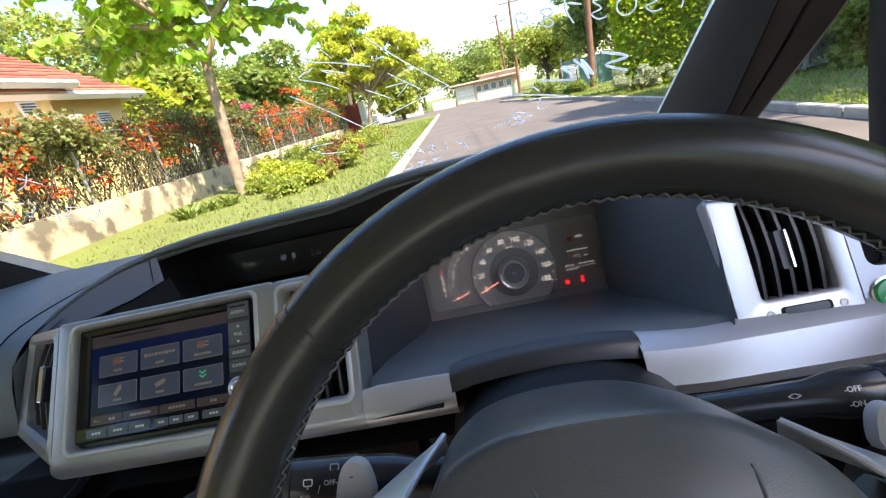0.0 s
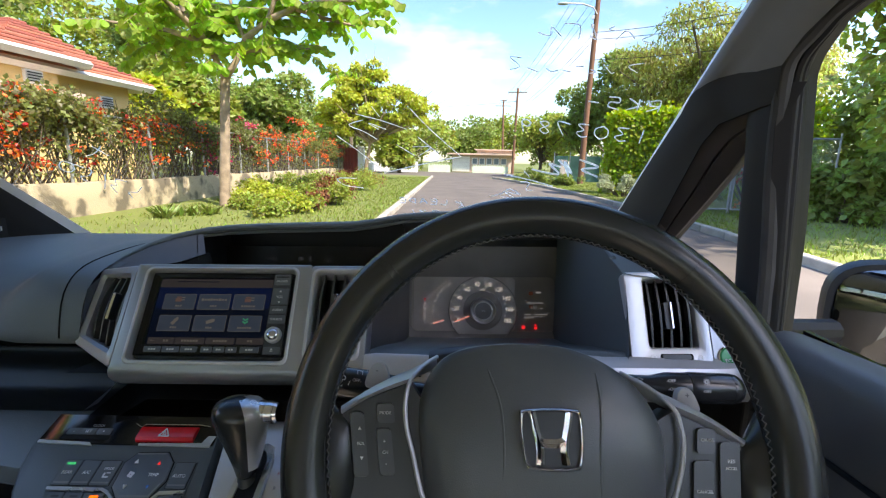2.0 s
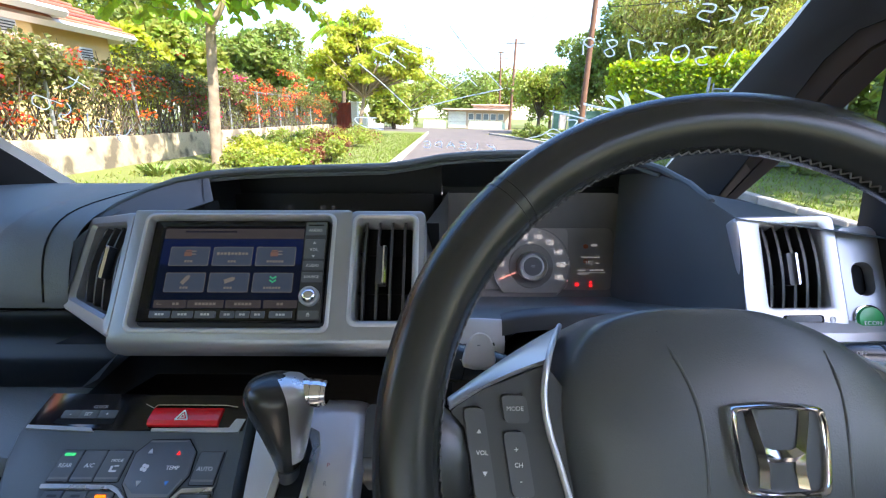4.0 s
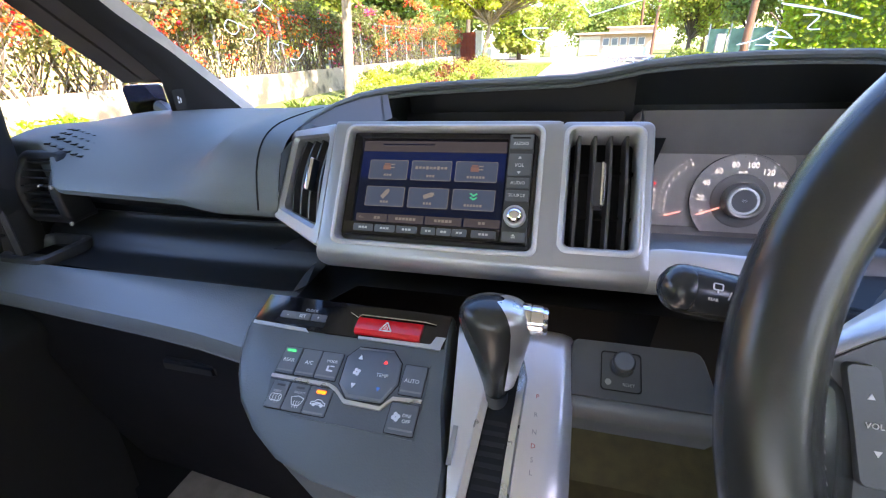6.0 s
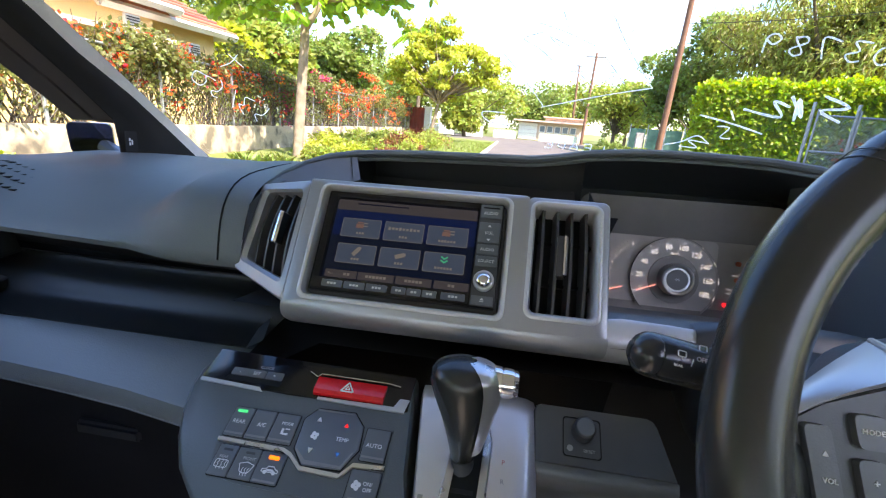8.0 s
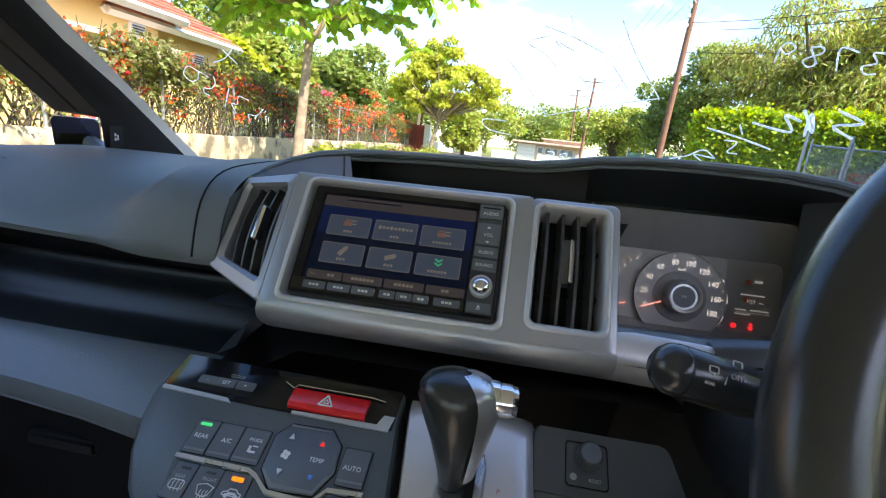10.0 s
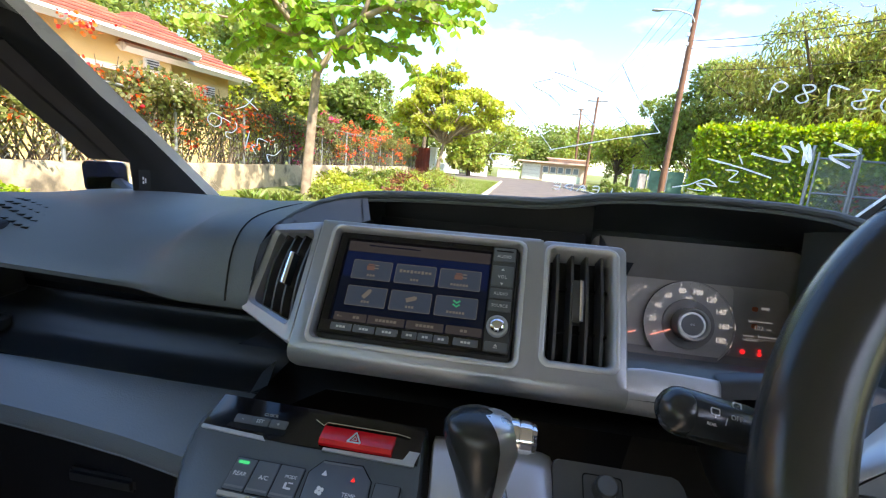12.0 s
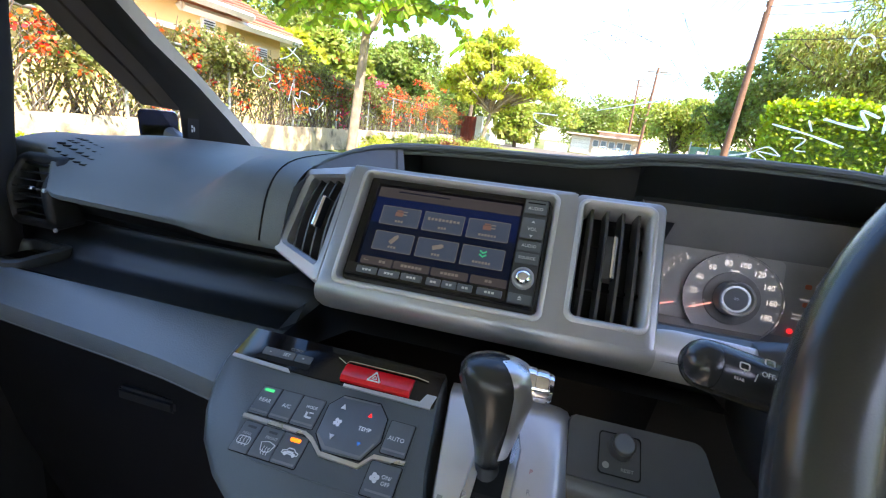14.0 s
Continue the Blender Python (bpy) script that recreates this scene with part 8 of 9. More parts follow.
for i, (x, y, h, w) in enumerate(((-12, 62, 7.5, 5), (-19, 58, 8, 5), (-6, 78, 8.5, 6), (2, 84, 9, 6), (9, 70, 8, 5), (-28, 66, 10, 7), (-14, 88, 9.5, 7), (15, 60, 9, 6), (-38, 55, 11, 7), (10, 95, 10, 8), (-3, 100, 9, 8), (22, 48, 10, 6), (-10.5, 50, 5.5, 2.6))):
    tree("far_tree", "dark green tree far down the street", (x, y, 0), h * 0.25, crown_of((x, y, h * 0.58), (w, w * 0.8, h * 0.42), 18, w * 0.36, 80 + i), LEAF_DARK if i % 3 else LEAF_SHRUB, 4200, 0.48, DIAMOND, 0.25, group="far trees")

# ---- right side: hedge, wire gate, low bush, lawn planting ----
hd = thing("tall_hedge", "tall clipped hedge with bright yellow-green top", "hedge", (8.6, 20.2, 0.1))
bm = bmesh.new()
rows = []
for i in range(9):
    x = 5.3 + 0.75 * i
    y = 20.6 - 0.35 * i
    rows.append([(x, y - 0.6, 0.1), (x, y - 0.75, 1.8), (x, y - 0.6, 3.3), (x, y, 3.55), (x, y + 0.6, 3.3), (x, y + 0.7, 0.1)])
loft(bm, rows, True)
part("hedge_core", bm, LEAF_DARK, hd)
n = 15000
f = rng.random(n)
hx = 5.1 + 6.4 * f
hy = 20.7 - 0.47 * (hx - 5.1)
kind = rng.random(n)
face = kind < 0.62
ang = rng.random(n)
pos = np.stack([hx, np.where(face, hy - 0.72 + 0.14 * rng.normal(size=n), hy + 0.8 * (2 * ang - 1)), np.where(face, 0.15 + 3.35 * rng.random(n), 3.50 + 0.10 * rng.normal(size=n) + 0.08 * np.sin(hx * 3))], 1)
endc = (rng.random(n) < 0.12)
pos[endc, 0], pos[endc, 1], pos[endc, 2] = 5.15 + 0.1 * rng.normal(size=endc.sum()), 20.6 + 0.7 * (2 * rng.random(endc.sum()) - 1), 0.15 + 3.3 * rng.random(endc.sum())
tip = unit(rng.normal(size=(n, 3)) * 0.7 + np.where(face[:, None], [0, -0.5, -0.3], [0, -0.3, 0.5]))
up = unit(rng.normal(size=(n, 3)) * 0.5 + np.where(face[:, None], [0, -1, 0.5], [0, 0, 1]))
leaves("hedge_leaves", pos, tip, up, 0.13 + 0.08 * rng.random(n), DIAMOND, LEAF_HEDGE, hd)
gm = thing("wire_gate", "grey metal gate with wire mesh", "gate", (7.2, 13, 0.1))
for x0, x1 in ((5.80, 6.60), (6.68, 7.6), (7.68, 9.2)):
    bm = bmesh.new()
    for a, b in (((x0, 0.25), (x0, 2.35)), ((x1, 0.25), (x1, 2.35)), ((x0, 0.25), (x1, 0.25)), ((x0, 1.35), (x1, 1.35)), ((x0, 2.2), (x1, 2.2))):
        bar(bm, (a[0], 13, a[1]), (b[0], 13, b[1]), 0.025, 8)
    leaf_ob = part("gate_frame", bm, METAL, gm, "grey tube frame")
    bm = bmesh.new()
    for k in range(-30, 60):
        for s in (-1, 1):
            xa = x0 + k * 0.075
            za, zb = 0.25, 2.2
            xb = xa + s * 1.95
            p, q = Vector((xa, 13.0, za)), Vector((xb, 13.0, zb))
            lo, hi = sorted((p, q), key=lambda w: w.x)
            if hi.x <= x0 or lo.x >= x1:
                continue
            t0, t1 = max(0, (x0 - lo.x) / (hi.x - lo.x)), min(1, (x1 - lo.x) / (hi.x - lo.x))
            bar(bm, lo.lerp(hi, t0), lo.lerp(hi, t1), 0.0035, 3)
    part("gate_mesh", bm, METAL, leaf_ob, "diamond wire mesh", smooth=None)
for x in (5.70, 6.64, 7.64):
    bm = bmesh.new()
    bar(bm, (x, 13.05, 0.0), (x, 13.05, 2.5), 0.04, 10)
    part("gate_post", bm, METAL, gm)


def bush(name, label, centre, size, mat, n, leaf, seed, flower=None, nf=0):
    th = thing(name, label, "bush", (centre[0], centre[1], 0.1), group="garden bushes")
    cr = crown_of(centre, size, 16, min(size) * 0.55, seed)
    bm = bmesh.new()
    for c, r in cr:
        limb(bm, [(centre[0], centre[1], 0.0), Vector((centre[0], centre[1], 0.1)).lerp(Vector(c), 0.6), c], 0.03, 0.01, 4)
    part("stem", bm, BARK_DARK, th)
    pos, tip, up, s = clumps([c for c, _ in cr], [r for _, r in cr], n, leaf, 0.85, 0.35)
    pos[:, 2] = np.maximum(pos[:, 2], 0.12)
    leaves("foliage", pos, tip, up, s, DIAMOND, mat, th)
    if nf:
        fc = [cr[i] for i in range(0, 16, 2)]
        pos, tip, up, s = clumps([c for c, _ in fc], [r * 1.05 for _, r in fc], nf, leaf * 0.55, 0.85, 0.9)
        leaves("flowers", pos, tip, up, s, ROUND, flower, th, "red flowers")
    return th


bush("low_bush", "low clipped pale silvery bush on the lawn", (5.3, 18.6, 0.55), (1.35, 0.7, 0.35), LEAF_SILVER, 4500, 0.08, 21)
bush("low_bush", "low dark green bush beside the road", (2.9, 30.5, 0.5), (1.3, 0.8, 0.45), LEAF_DARK, 1800, 0.14, 22)
bush("low_bush", "low clipped hedge bush by the pole", (4.4, 27.0, 0.5), (1.2, 0.7, 0.4), LEAF_DARK, 1800, 0.12, 23)
bush("flowering_bush", "green bush with red flowers on the lawn", (7.8, 14.2, 1.0), (1.1, 1.0, 0.8), LEAF_CREEPER, 3000, 0.11, 24, FLOWER, 950)
for i, (x, y, z, sx, sy, sz, mat) in enumerate(((9.3, 9.2, 2.6, 1.8, 2.2, 2.4, LEAF_DARK), (9.8, 5.4, 3.2, 2.0, 2.2, 3.0, LEAF_MANGO), (9.2, 2.2, 3.0, 2.0, 2.0, 2.8, LEAF_DARK), (10.2, 12.4, 2.6, 1.8, 1.8, 2.4, LEAF_DARK), (9.5, -1.5, 3.2, 2.0, 2.2, 3.0, LEAF_SHRUB), (11.8, 7.5, 5.2, 2.6, 3.2, 3.2, LEAF_SHRUB), (8.6, 11.6, 0.8, 0.9, 1.2, 0.6, LEAF_DARK), (8.2, -5.5, 3.2, 2.0, 2.4, 3.0, LEAF_DARK), (8.4, 6.4, 6.0, 1.9, 2.4, 2.2, LEAF_HEDGE), (8.6, 3.6, 6.2, 1.9, 2.2, 2.4, LEAF_SHRUB), (8.4, -10.5, 3.2, 2.0, 2.8, 3.0, LEAF_DARK), (8.4, -16.5, 3.6, 2.2, 3.2, 3.4, LEAF_SHRUB), (11.5, 2.0, 5.5, 2.6, 3, 3.2, LEAF_SHRUB))):
    g = 1.5 if z > 1 else 1.0
    bush("garden_bush", "tall dense dark green garden bushes beyond the lawn", (x * g, y * g, 1.37 + (z - 1.37) * g), (sx * g, sy * g, sz * g), mat, 5500, 0.20 * g, 30 + i)

# unseen tree on the verge, added so its crown over the car blocks the sun
tree("sun_block_tree", "unseen leafy tree added to keep the sun off the car's interior", (5.9, -2.4, 0.1), 3.4, crown_of((4.7, -1.60, 6.1), (0.45, 0.5, 0.5), 14, 0.40, 61) + crown_of((2.85, -1.85, 6.1), (0.95, 0.60, 0.35), 32, 0.42, 62), LEAF_DARK, 17000, 0.20, DIAMOND, 0.17, BARK_DARK, lean=(-0.5, 0.2))

# ---- poles, lamp and wires ----
def pole(label, x, y, h, r, lean=(0, 0), arms=()):
    th = thing("utility_pole", label, "utility pole", (x, y, 0), group="utility poles")
    bm = bmesh.new()
    limb(bm, [(x, y, -0.3), (x + lean[0] * 0.5, y, h * 0.5), (x + lean[0], y, h)], r, r * 0.72, 12)
    part("shaft", bm, POLE, th, "brown wooden shaft", smooth=60)
    for az, w in arms:
        bm = bmesh.new()
        box(bm, (x + lean[0] * az / h, y - 0.05, az), (w, 0.10, 0.12))
        arm = part("cross_arm", bm, BARK_DARK, th)
        for s in (-0.45, -0.2, 0.2, 0.45):
            bm = bmesh.new()
            bar(bm, (x + lean[0] * az / h + s * w, y - 0.05, az + 0.06), (x + lean[0] * az / h + s * w, y - 0.05, az + 0.24), 0.035, 6)
            part("insulator", bm, METAL, arm)
    return th


p1 = pole("tall brown wooden utility pole with a street lamp", 5.75, 30, 12.6, 0.19, (0.25, 0), ((12.2, 2.2),))
bm = bmesh.new()
tube(bm, [(5.95, 29.9, 10.4), (5.7, 29.8, 10.75), (5.0, 29.7, 10.95), (4.1, 29.6, 10.95)], 0.045, 8)
arm = part("lamp_arm", bm, METAL, p1, "curved lamp arm")
bm = bmesh.new()
bmesh.ops.create_uvsphere(bm, u_segments=12, v_segments=8, radius=1, matrix=Matrix.Translation((3.85, 29.6, 10.93)) @ Matrix.Diagonal((0.36, 0.13, 0.09, 1)))
part("lamp_head", bm, METAL, arm, "grey lamp head")
for z in (9.2, 9.7, 10.2):
    bm = bmesh.new()
    box(bm, (5.72, 29.8, z), (0.16, 0.12, 0.2))
    part("bracket", bm, METAL, p1)
pole("brown wooden utility pole with a cross arm", 2.62, 60, 10.8, 0.19, (0.2, 0), ((10.3, 2.4),))
pole("dark wooden utility pole with a cross arm", 1.6, 75, 11.3, 0.19, (-0.3, 0), ((10.4, 2.6), (11.2, 1.0)))
wires = thing("overhead_wires", "thin black overhead wires between the poles", "wires", (4, 40, 9))


def wire(a, b, sag, r=0.012):
    a, b = Vector(a), Vector(b)
    bm = bmesh.new()
    tube(bm, [a.lerp(b, k / 10) - Vector((0, 0, sag * 4 * (k / 10) * (1 - k / 10))) for k in range(11)], r, 4)
    part("wire", bm, WIRE, wires)


for s in (-0.9, -0.4, 0.4, 0.9):
    wire((5.98 + s, 30, 12.4), (2.8 + s, 60, 10.5), 0.5)
    wire((5.98 + s, 30, 12.4), (10 + s, -8, 12.5), 0.6)
    wire((2.8 + s, 60, 10.5), (1.35 + s, 75, 10.6), 0.2, 0.015)
for z in (9.4, 9.0):
    wire((5.9, 30, z), (2.75, 60, z - 1.0), 0.5)
    wire((5.9, 30, z), (16, 14, z - 1.5), 0.5, 0.018)
wire((2.7, 60, 9.2), (-30, 66, 9.5), 0.8, 0.02)
wire((5.9, 30, 7.8), (20, 24, 8.6), 0.4, 0.02)

# ---- house at the end of the road ----
fh = thing("flat_roofed_house", "low flat-roofed salmon house at the end of the road", "house", (-1, 52, 0))
bm = bmesh.new()
box(bm, (-0.2, 53, 1.2), (8.4, 6, 2.4))
part("wall", bm, SALMON, fh)
bm = bmesh.new()
box(bm, (-0.3, 52.6, 2.5), (9.4, 7.4, 0.2))
roof = part("roof", bm, SALMON, fh, "flat projecting roof slab")
bm = bmesh.new()
box(bm, (1.6, 54, 2.85), (5.2, 5, 0.5))
part("upper_wall", bm, SALMON, fh)
bm = bmesh.new()
box(bm, (1.6, 53.8, 3.15), (5.8, 5.6, 0.14))
part("upper_roof", bm, SALMON, fh)
bm = bmesh.new()
box(bm, (-3.1, 49.95, 1.15), (2.4, 0.1, 2.1))
gdoor = part("garage_door", bm, WHITE, fh, "white garage door")
for k in range(4):
    bm = bmesh.new()
    box(bm, (-3.1, 49.88, 0.35 + 0.5 * k), (2.3, 0.05, 0.03))
    part("door_line", bm, METAL, gdoor)
for k in range(5):
    bm = bmesh.new()
    box(bm, (-1.2 + 1.0 * k, 49.95, 1.55), (0.8, 0.1, 0.9))
    w = part("window", bm, WHITE, fh, "white-framed window")
    bm = bmesh.new()
    box(bm, (-1.2 + 1.0 * k, 49.88, 1.55), (0.62, 0.04, 0.72))
    part("pane", bm, surface("dim_pane", (0.16, 0.20, 0.24), 0.2), w)
fh.location += Vector((-1.3, 13.0, 0))
gw = thing("garden_wall", "pale green low garden wall before the house", "wall", (0.5, 48.6, 0))
for x0, x1 in ((-1.4, 3.4), (-7.4, -4.4)):
    bm = bmesh.new()
    box(bm, ((x0 + x1) / 2, 48.6, 0.45), (x1 - x0, 0.18, 0.9))
    seg = part("wall_panel", bm, PALE_GREEN, gw)
    for k in range(int((x1 - x0) / 0.35)):
        bm = bmesh.new()
        box(bm, (x0 + 0.18 + 0.35 * k, 48.6, 0.98), (0.16, 0.16, 0.18))
        part("coping_block", bm, PALE_GREEN, seg)
gw.location += Vector((-1.3, 12.0, 0))
ww = thing("white_wall", "white garden wall with a dark gate down the street", "wall", (-12, 55, 0))
for x0, x1, h in ((-15.5, -12.8, 1.2), (-11.6, -9.2, 1.3)):
    bm = bmesh.new()
    box(bm, ((x0 + x1) / 2, 55, h / 2), (x1 - x0, 0.25, h))
    part("wall_panel", bm, WHITE, ww, bevel=0.02)
bm = bmesh.new()
for k in range(6):
    bar(bm, (-12.7 + 0.2 * k, 55, 0.1), (-12.7 + 0.2 * k, 55, 1.9), 0.03, 6)
part("gate_bars", bm, BLACK, ww)
# green screened fence and grey post on the right
sf = thing("screen_fence", "green mesh screen fence behind the pole", "fence", (6.5, 34, 0))
for k in range(7):
    bm = bmesh.new()
    box(bm, (4.6 + 1.1 * k + 0.5, 34.5 - 0.3 * k, 1.05), (1.06, 0.03, 1.9))
    part("screen", bm, surface("green_screen", (0.07, 0.16, 0.12), 0.8, vary=0.2, scale=3), sf)
    bm = bmesh.new()
    bar(bm, (4.6 + 1.1 * k, 34.5 - 0.3 * k, 0), (4.6 + 1.1 * k, 34.5 - 0.3 * k, 2.3), 0.04, 6)
    part("fence_post", bm, METAL, sf)
bm = bmesh.new()
box(bm, (5.0, 32.6, 0.85), (0.45, 0.4, 1.7))
tagged(part("gate_post", bm, surface("grey_concrete", (0.42, 0.38, 0.36), 0.85), None, bevel=0.02), "grey concrete gate post by the road", "post")


# ---- pen marks on the windscreen ----
GLYPH = {
    "0": ((0.5, 1, 0.1, 0.7, 0.1, 0.25, 0.5, 0, 0.9, 0.3, 0.9, 0.75, 0.5, 1),), "1": ((0.5, 1, 0.5, 0),), "3": ((0.1, 1, 0.8, 0.95, 0.4, 0.55, 0.85, 0.3, 0.5, 0, 0.1, 0.1),),
    "7": ((0.05, 0.95, 0.9, 1, 0.45, 0),), "8": ((0.8, 0.9, 0.4, 1, 0.2, 0.75, 0.8, 0.3, 0.5, 0, 0.2, 0.2, 0.75, 0.75, 0.8, 0.9),), "R": ((0.2, 0, 0.2, 1, 0.8, 0.85, 0.75, 0.55, 0.2, 0.5, 0.9, 0),),
    "5": ((0.85, 1, 0.2, 1, 0.15, 0.6, 0.7, 0.6, 0.8, 0.2, 0.1, 0),), "2": ((0.1, 0.8, 0.5, 1, 0.8, 0.75, 0.1, 0, 0.95, 0.05),), "4": ((0.6, 1, 0.1, 0.35, 0.9, 0.4), (0.65, 0.75, 0.6, 0)),
    "9": ((0.8, 0.7, 0.4, 0.5, 0.15, 0.8, 0.5, 1, 0.8, 0.75, 0.7, 0),), "-": ((0.15, 0.45, 0.85, 0.5),), "P": ((0.2, 0, 0.2, 1, 0.85, 0.85, 0.75, 0.55, 0.2, 0.5),), "K": ((0.2, 1, 0.2, 0), (0.85, 1, 0.2, 0.45, 0.9, 0)),
    "S": ((0.85, 0.9, 0.4, 1, 0.15, 0.7, 0.75, 0.4, 0.6, 0.02, 0.1, 0.1),), "A": ((0.05, 0, 0.5, 1, 0.9, 0), (0.25, 0.4, 0.75, 0.45)), "L": ((0.2, 1, 0.2, 0, 0.95, 0.05),), "E": ((0.85, 1, 0.2, 1, 0.2, 0, 0.9, 0), (0.2, 0.5, 0.75, 0.5)),
    "D": ((0.2, 0, 0.2, 1, 0.75, 0.8, 0.85, 0.4, 0.2, 0),), "Z": ((0.0, 0.9, 0.7, 1, 0.2, 0.1, 1.9, 0.2),), "X": ((0.1, 1, 0.9, 0), (0.9, 1, 0.1, 0)), "M": ((0.1, 0, 0.2, 1, 0.5, 0.3, 0.8, 1, 0.9, 0),), '"': ((0.3, 1, 0.3, 0.75), (0.6, 1, 0.6, 0.75)), "V": ((0.1, 1, 0.5, 0, 0.9, 1),),
}


def pen_stroke(parent, pts, r=0.0011):
    """A flat pen line on the inner face of the glass, through (x, z) points rounded off."""
    dense = []
    n = len(pts)
    for i in range(n - 1):
        p = [Vector(pts[max(0, min(n - 1, i + d))]) for d in (-1, 0, 1, 2)]
        for j in range(5):
            t = j / 5
            dense.append(0.5 * ((2 * p[1]) + (p[2] - p[0]) * t + (2 * p[0] - 5 * p[1] + 4 * p[2] - p[3]) * t * t + (3 * p[1] - p[0] - 3 * p[2] + p[3]) * t ** 3))
    dense.append(Vector(pts[-1]))
    bm = bmesh.new()
    tube(bm, [(q.x, glass_y(q.x, q.y) - 0.0012, q.y) for q in dense], [r * (0.8 + 0.4 * abs(math.sin(i * 0.7))) for i in range(len(dense))], 5)
    part("pen_line", bm, PAINT_PEN, parent)


def pen_text(text, x_right, z, w, h, slope=0.0, slant=0.0, r=0.0011, label="white pen writing on the windscreen seen from behind"):
    """Writing meant for outside, so it runs from right to left in here."""
    th = thing("pen_writing", label, "writing", (x_right, glass_y(x_right, z), z), m=CAR, group="pen writing on the windscreen")
    for i, ch in enumerate(text):
        for st in GLYPH.get(ch, ()):
            pts = [(x_right - (i + st[k] * 0.78) * w - slant * st[k + 1] * h, z + st[k + 1] * h + slope * (i + st[k]) * w + 0.0008 * math.sin(7 * i + 3 * k)) for k in range(0, len(st), 2)]
            pen_stroke(th, pts, r)
    return th


pen_text("1303789", 0.320, 1.4085, 0.0325, 0.020, slope=0.11, slant=0.25)
pen_text("RK5-", 0.310, 1.455, 0.030, 0.0145, slope=0.10, slant=0.3)
pen_text("K", 0.010, 1.262, 0.026, 0.017, slant=0.6)
pen_text("LEADE", -0.034, 1.268, 0.027, 0.014, slope=0.03)
pen_text("33L", -0.056, 1.236, 0.034, 0.013)
sal = thing("pen_writing", "bold white pen letters on the windscreen seen from behind", "writing", (0.21, 0.72, 1.36), m=CAR, group="pen writing on the windscreen")
pen_stroke(sal, [(0.226, 1.381), (0.265, 1.367), (0.238, 1.362), (0.273, 1.347)], 0.0020)
pen_stroke(sal, [(0.219, 1.347), (0.200, 1.377), (0.224, 1.352), (0.189, 1.380)], 0.0022)
pen_stroke(sal, [(0.198, 1.366), (0.173, 1.373), (0.199, 1.351), (0.143, 1.361)], 0.0020)
s_l = thing("pen_writing", "white pen line and figures on the windscreen", "writing", (0.14, 0.75, 1.33), m=CAR, group="pen writing on the windscreen")
pen_stroke(s_l, [(0.089, 1.350), (0.145, 1.338), (0.197, 1.324)], 0.0014)
pen_stroke(s_l, [(0.128, 1.358), (0.143, 1.344)], 0.0012)
pen_stroke(s_l, [(0.126, 1.333), (0.146, 1.331), (0.144, 1.315), (0.160, 1.313)])
pen_stroke(s_l, [(0.066, 1.295), (0.090, 1.302), (0.109, 1.315), (0.135, 1.302)])
pen_stroke(s_l, [(0.135, 1.302), (0.100, 1.306), (0.122, 1.293), (0.092, 1.294)])
# faint rows that cannot be read: loose short strokes
up_row = thing("pen_writing", "faint unreadable white pen strokes on the windscreen", "writing", (0.18, 0.5, 1.54), m=CAR, group="pen writing on the windscreen")
for k_, st_ in enumerate((((0.275, 1.537), (0.259, 1.548), (0.264, 1.534)), ((0.244, 1.544), (0.233, 1.540), (0.246, 1.536)), ((0.223, 1.542), (0.209, 1.550), (0.200, 1.542)), ((0.192, 1.555), (0.186, 1.553), (0.194, 1.551)),
                          ((0.162, 1.560), (0.175, 1.545), (0.166, 1.548)), ((0.152, 1.546), (0.148, 1.559), (0.128, 1.562)), ((0.128, 1.550), (0.112, 1.560), (0.112, 1.552), (0.095, 1.556)))):
    pen_stroke(up_row, st_, 0.0007)
low_row = thing("pen_writing", "faint unreadable white pen strokes on the windscreen", "writing", (0.16, 0.55, 1.515), m=CAR, group="pen writing on the windscreen")
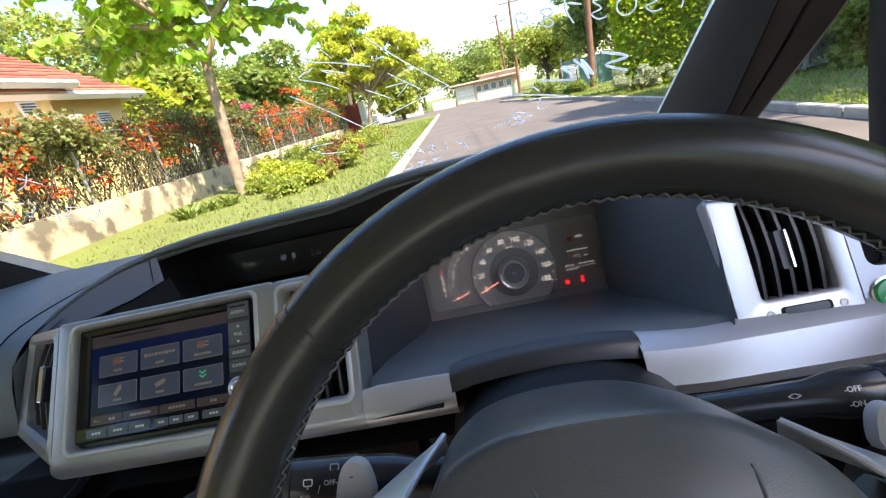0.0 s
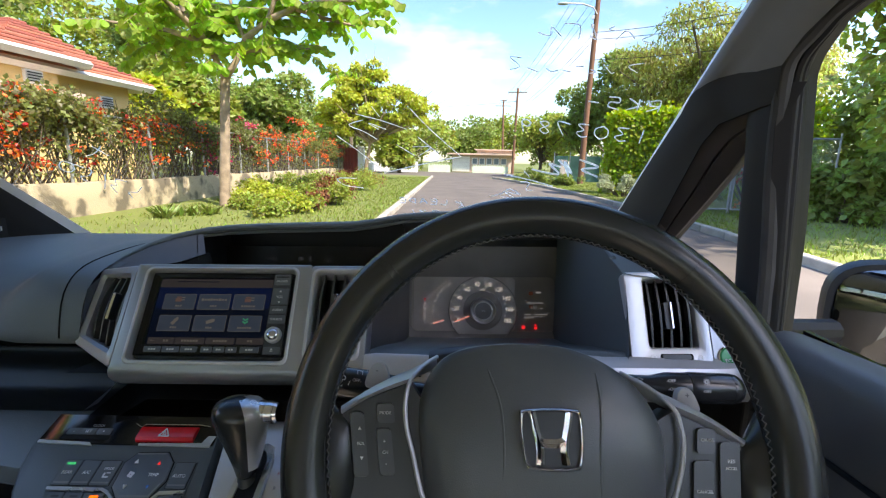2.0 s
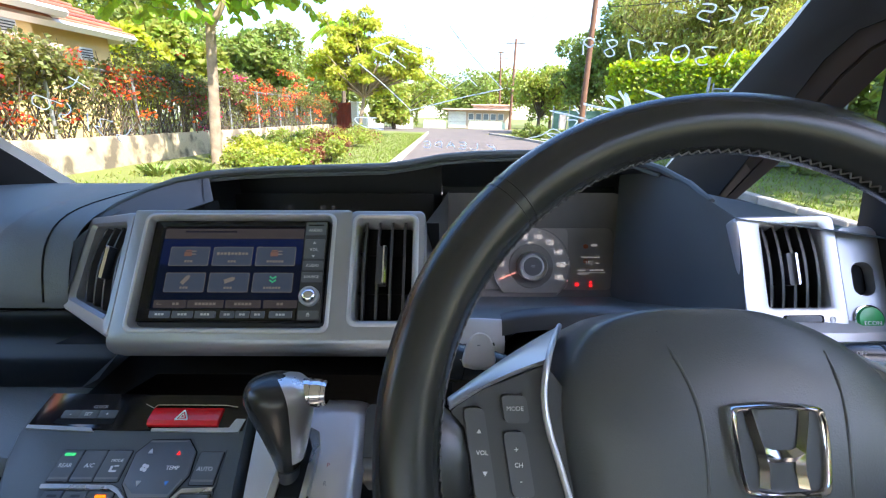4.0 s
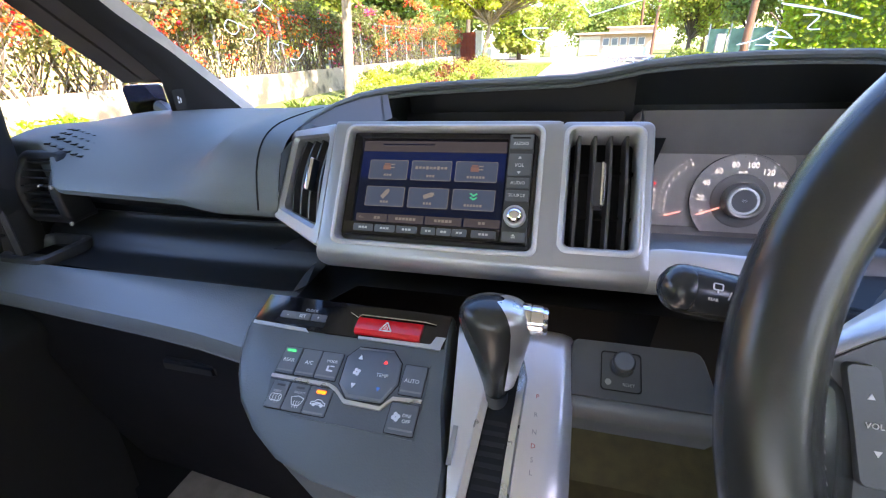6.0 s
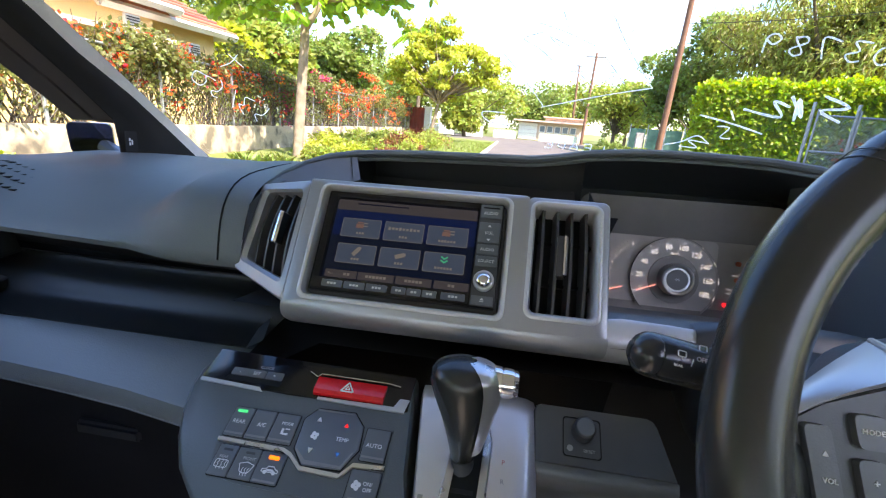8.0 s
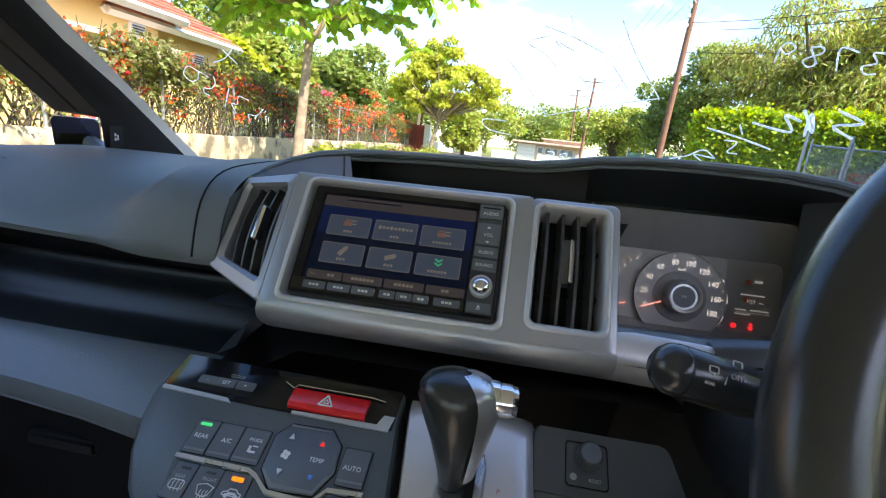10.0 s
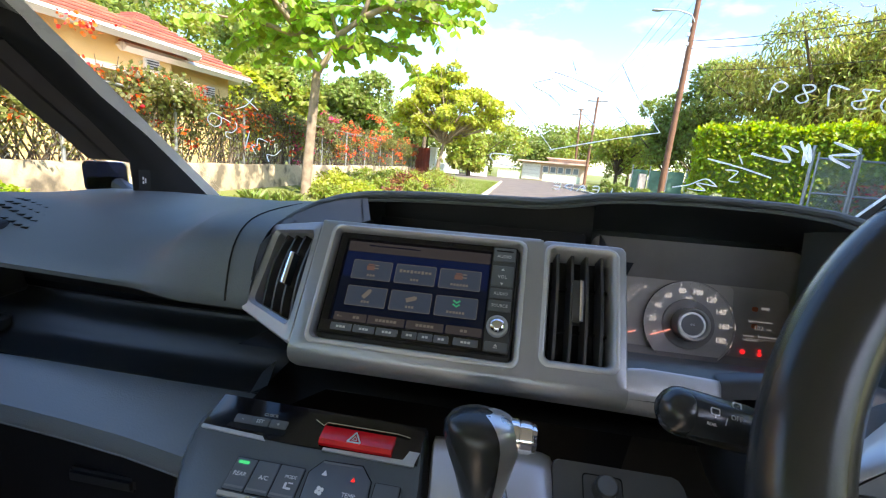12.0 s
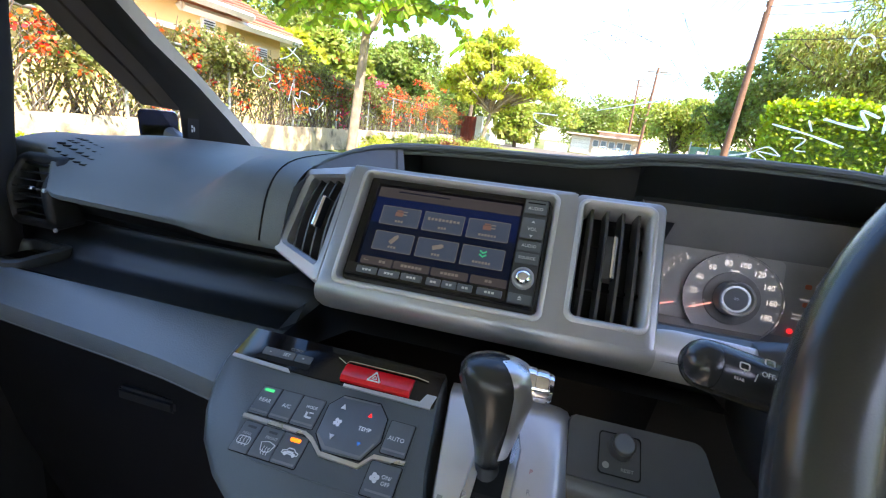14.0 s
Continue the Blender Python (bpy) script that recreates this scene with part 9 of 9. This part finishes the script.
for k_, st_ in enumerate((((0.250, 1.516), (0.232, 1.514), (0.248, 1.506)), ((0.198, 1.518), (0.212, 1.508), (0.217, 1.508)), ((0.183, 1.513), (0.192, 1.510), (0.183, 1.509)), ((0.172, 1.517), (0.161, 1.518)),
                          ((0.156, 1.512), (0.142, 1.515)), ((0.137, 1.515), (0.127, 1.514), (0.119, 1.518)), ((0.109, 1.514), (0.090, 1.520)), ((0.079, 1.531), (0.062, 1.533), (0.079, 1.522), (0.065, 1.519)))):
    pen_stroke(low_row, st_, 0.0007)
ar = thing("pen_writing", "large thin white pen arrow and figures on the windscreen", "writing", (-0.15, 0.75, 1.40), m=CAR, group="pen writing on the windscreen")
for pts_, r_ in ((((-0.103, 1.472), (-0.068, 1.438), (-0.006, 1.387)), 0.0010), (((-0.006, 1.387), (-0.073, 1.375), (-0.182, 1.351)), 0.0010), (((-0.094, 1.425), (-0.052, 1.392)), 0.0010), (((-0.260, 1.428), (-0.225, 1.398), (-0.180, 1.353)), 0.0009),
                 (((-0.209, 1.465), (-0.162, 1.454), (-0.115, 1.439)), 0.0009), (((-0.197, 1.455), (-0.228, 1.447), (-0.201, 1.435), (-0.179, 1.421)), 0.0010), (((-0.156, 1.439), (-0.188, 1.450), (-0.171, 1.439)), 0.0009),
                 (((-0.174, 1.476), (-0.163, 1.460)), 0.0007), (((-0.140, 1.411), (-0.105, 1.389)), 0.0009), (((-0.107, 1.407), (-0.070, 1.406), (-0.094, 1.390)), 0.0008), (((-0.252, 1.337), (-0.298, 1.337), (-0.287, 1.320), (-0.244, 1.313)), 0.0011)):
    pen_stroke(ar, pts_, r_)
lf = thing("pen_writing", "thin white pen figures low on the windscreen before the passenger", "writing", (-0.79, 0.75, 1.35), m=CAR, group="pen writing on the windscreen")
for pts_ in (((-0.732, 1.406), (-0.755, 1.393), (-0.778, 1.386)), ((-0.748, 1.405), (-0.743, 1.396), (-0.739, 1.387)), ((-0.817, 1.369), (-0.828, 1.376), (-0.847, 1.363), (-0.844, 1.353), (-0.829, 1.358), (-0.817, 1.369), (-0.808, 1.362)),
             ((-0.798, 1.364), (-0.805, 1.353), (-0.821, 1.344), (-0.832, 1.344), (-0.838, 1.336), (-0.833, 1.332)), ((-0.786, 1.348), (-0.822, 1.314)), ((-0.810, 1.303), (-0.803, 1.322), (-0.794, 1.321), (-0.779, 1.336), (-0.766, 1.330)),
             ((-0.749, 1.317), (-0.773, 1.303), (-0.787, 1.304), (-0.795, 1.289))):
    pen_stroke(lf, pts_, 0.0009)
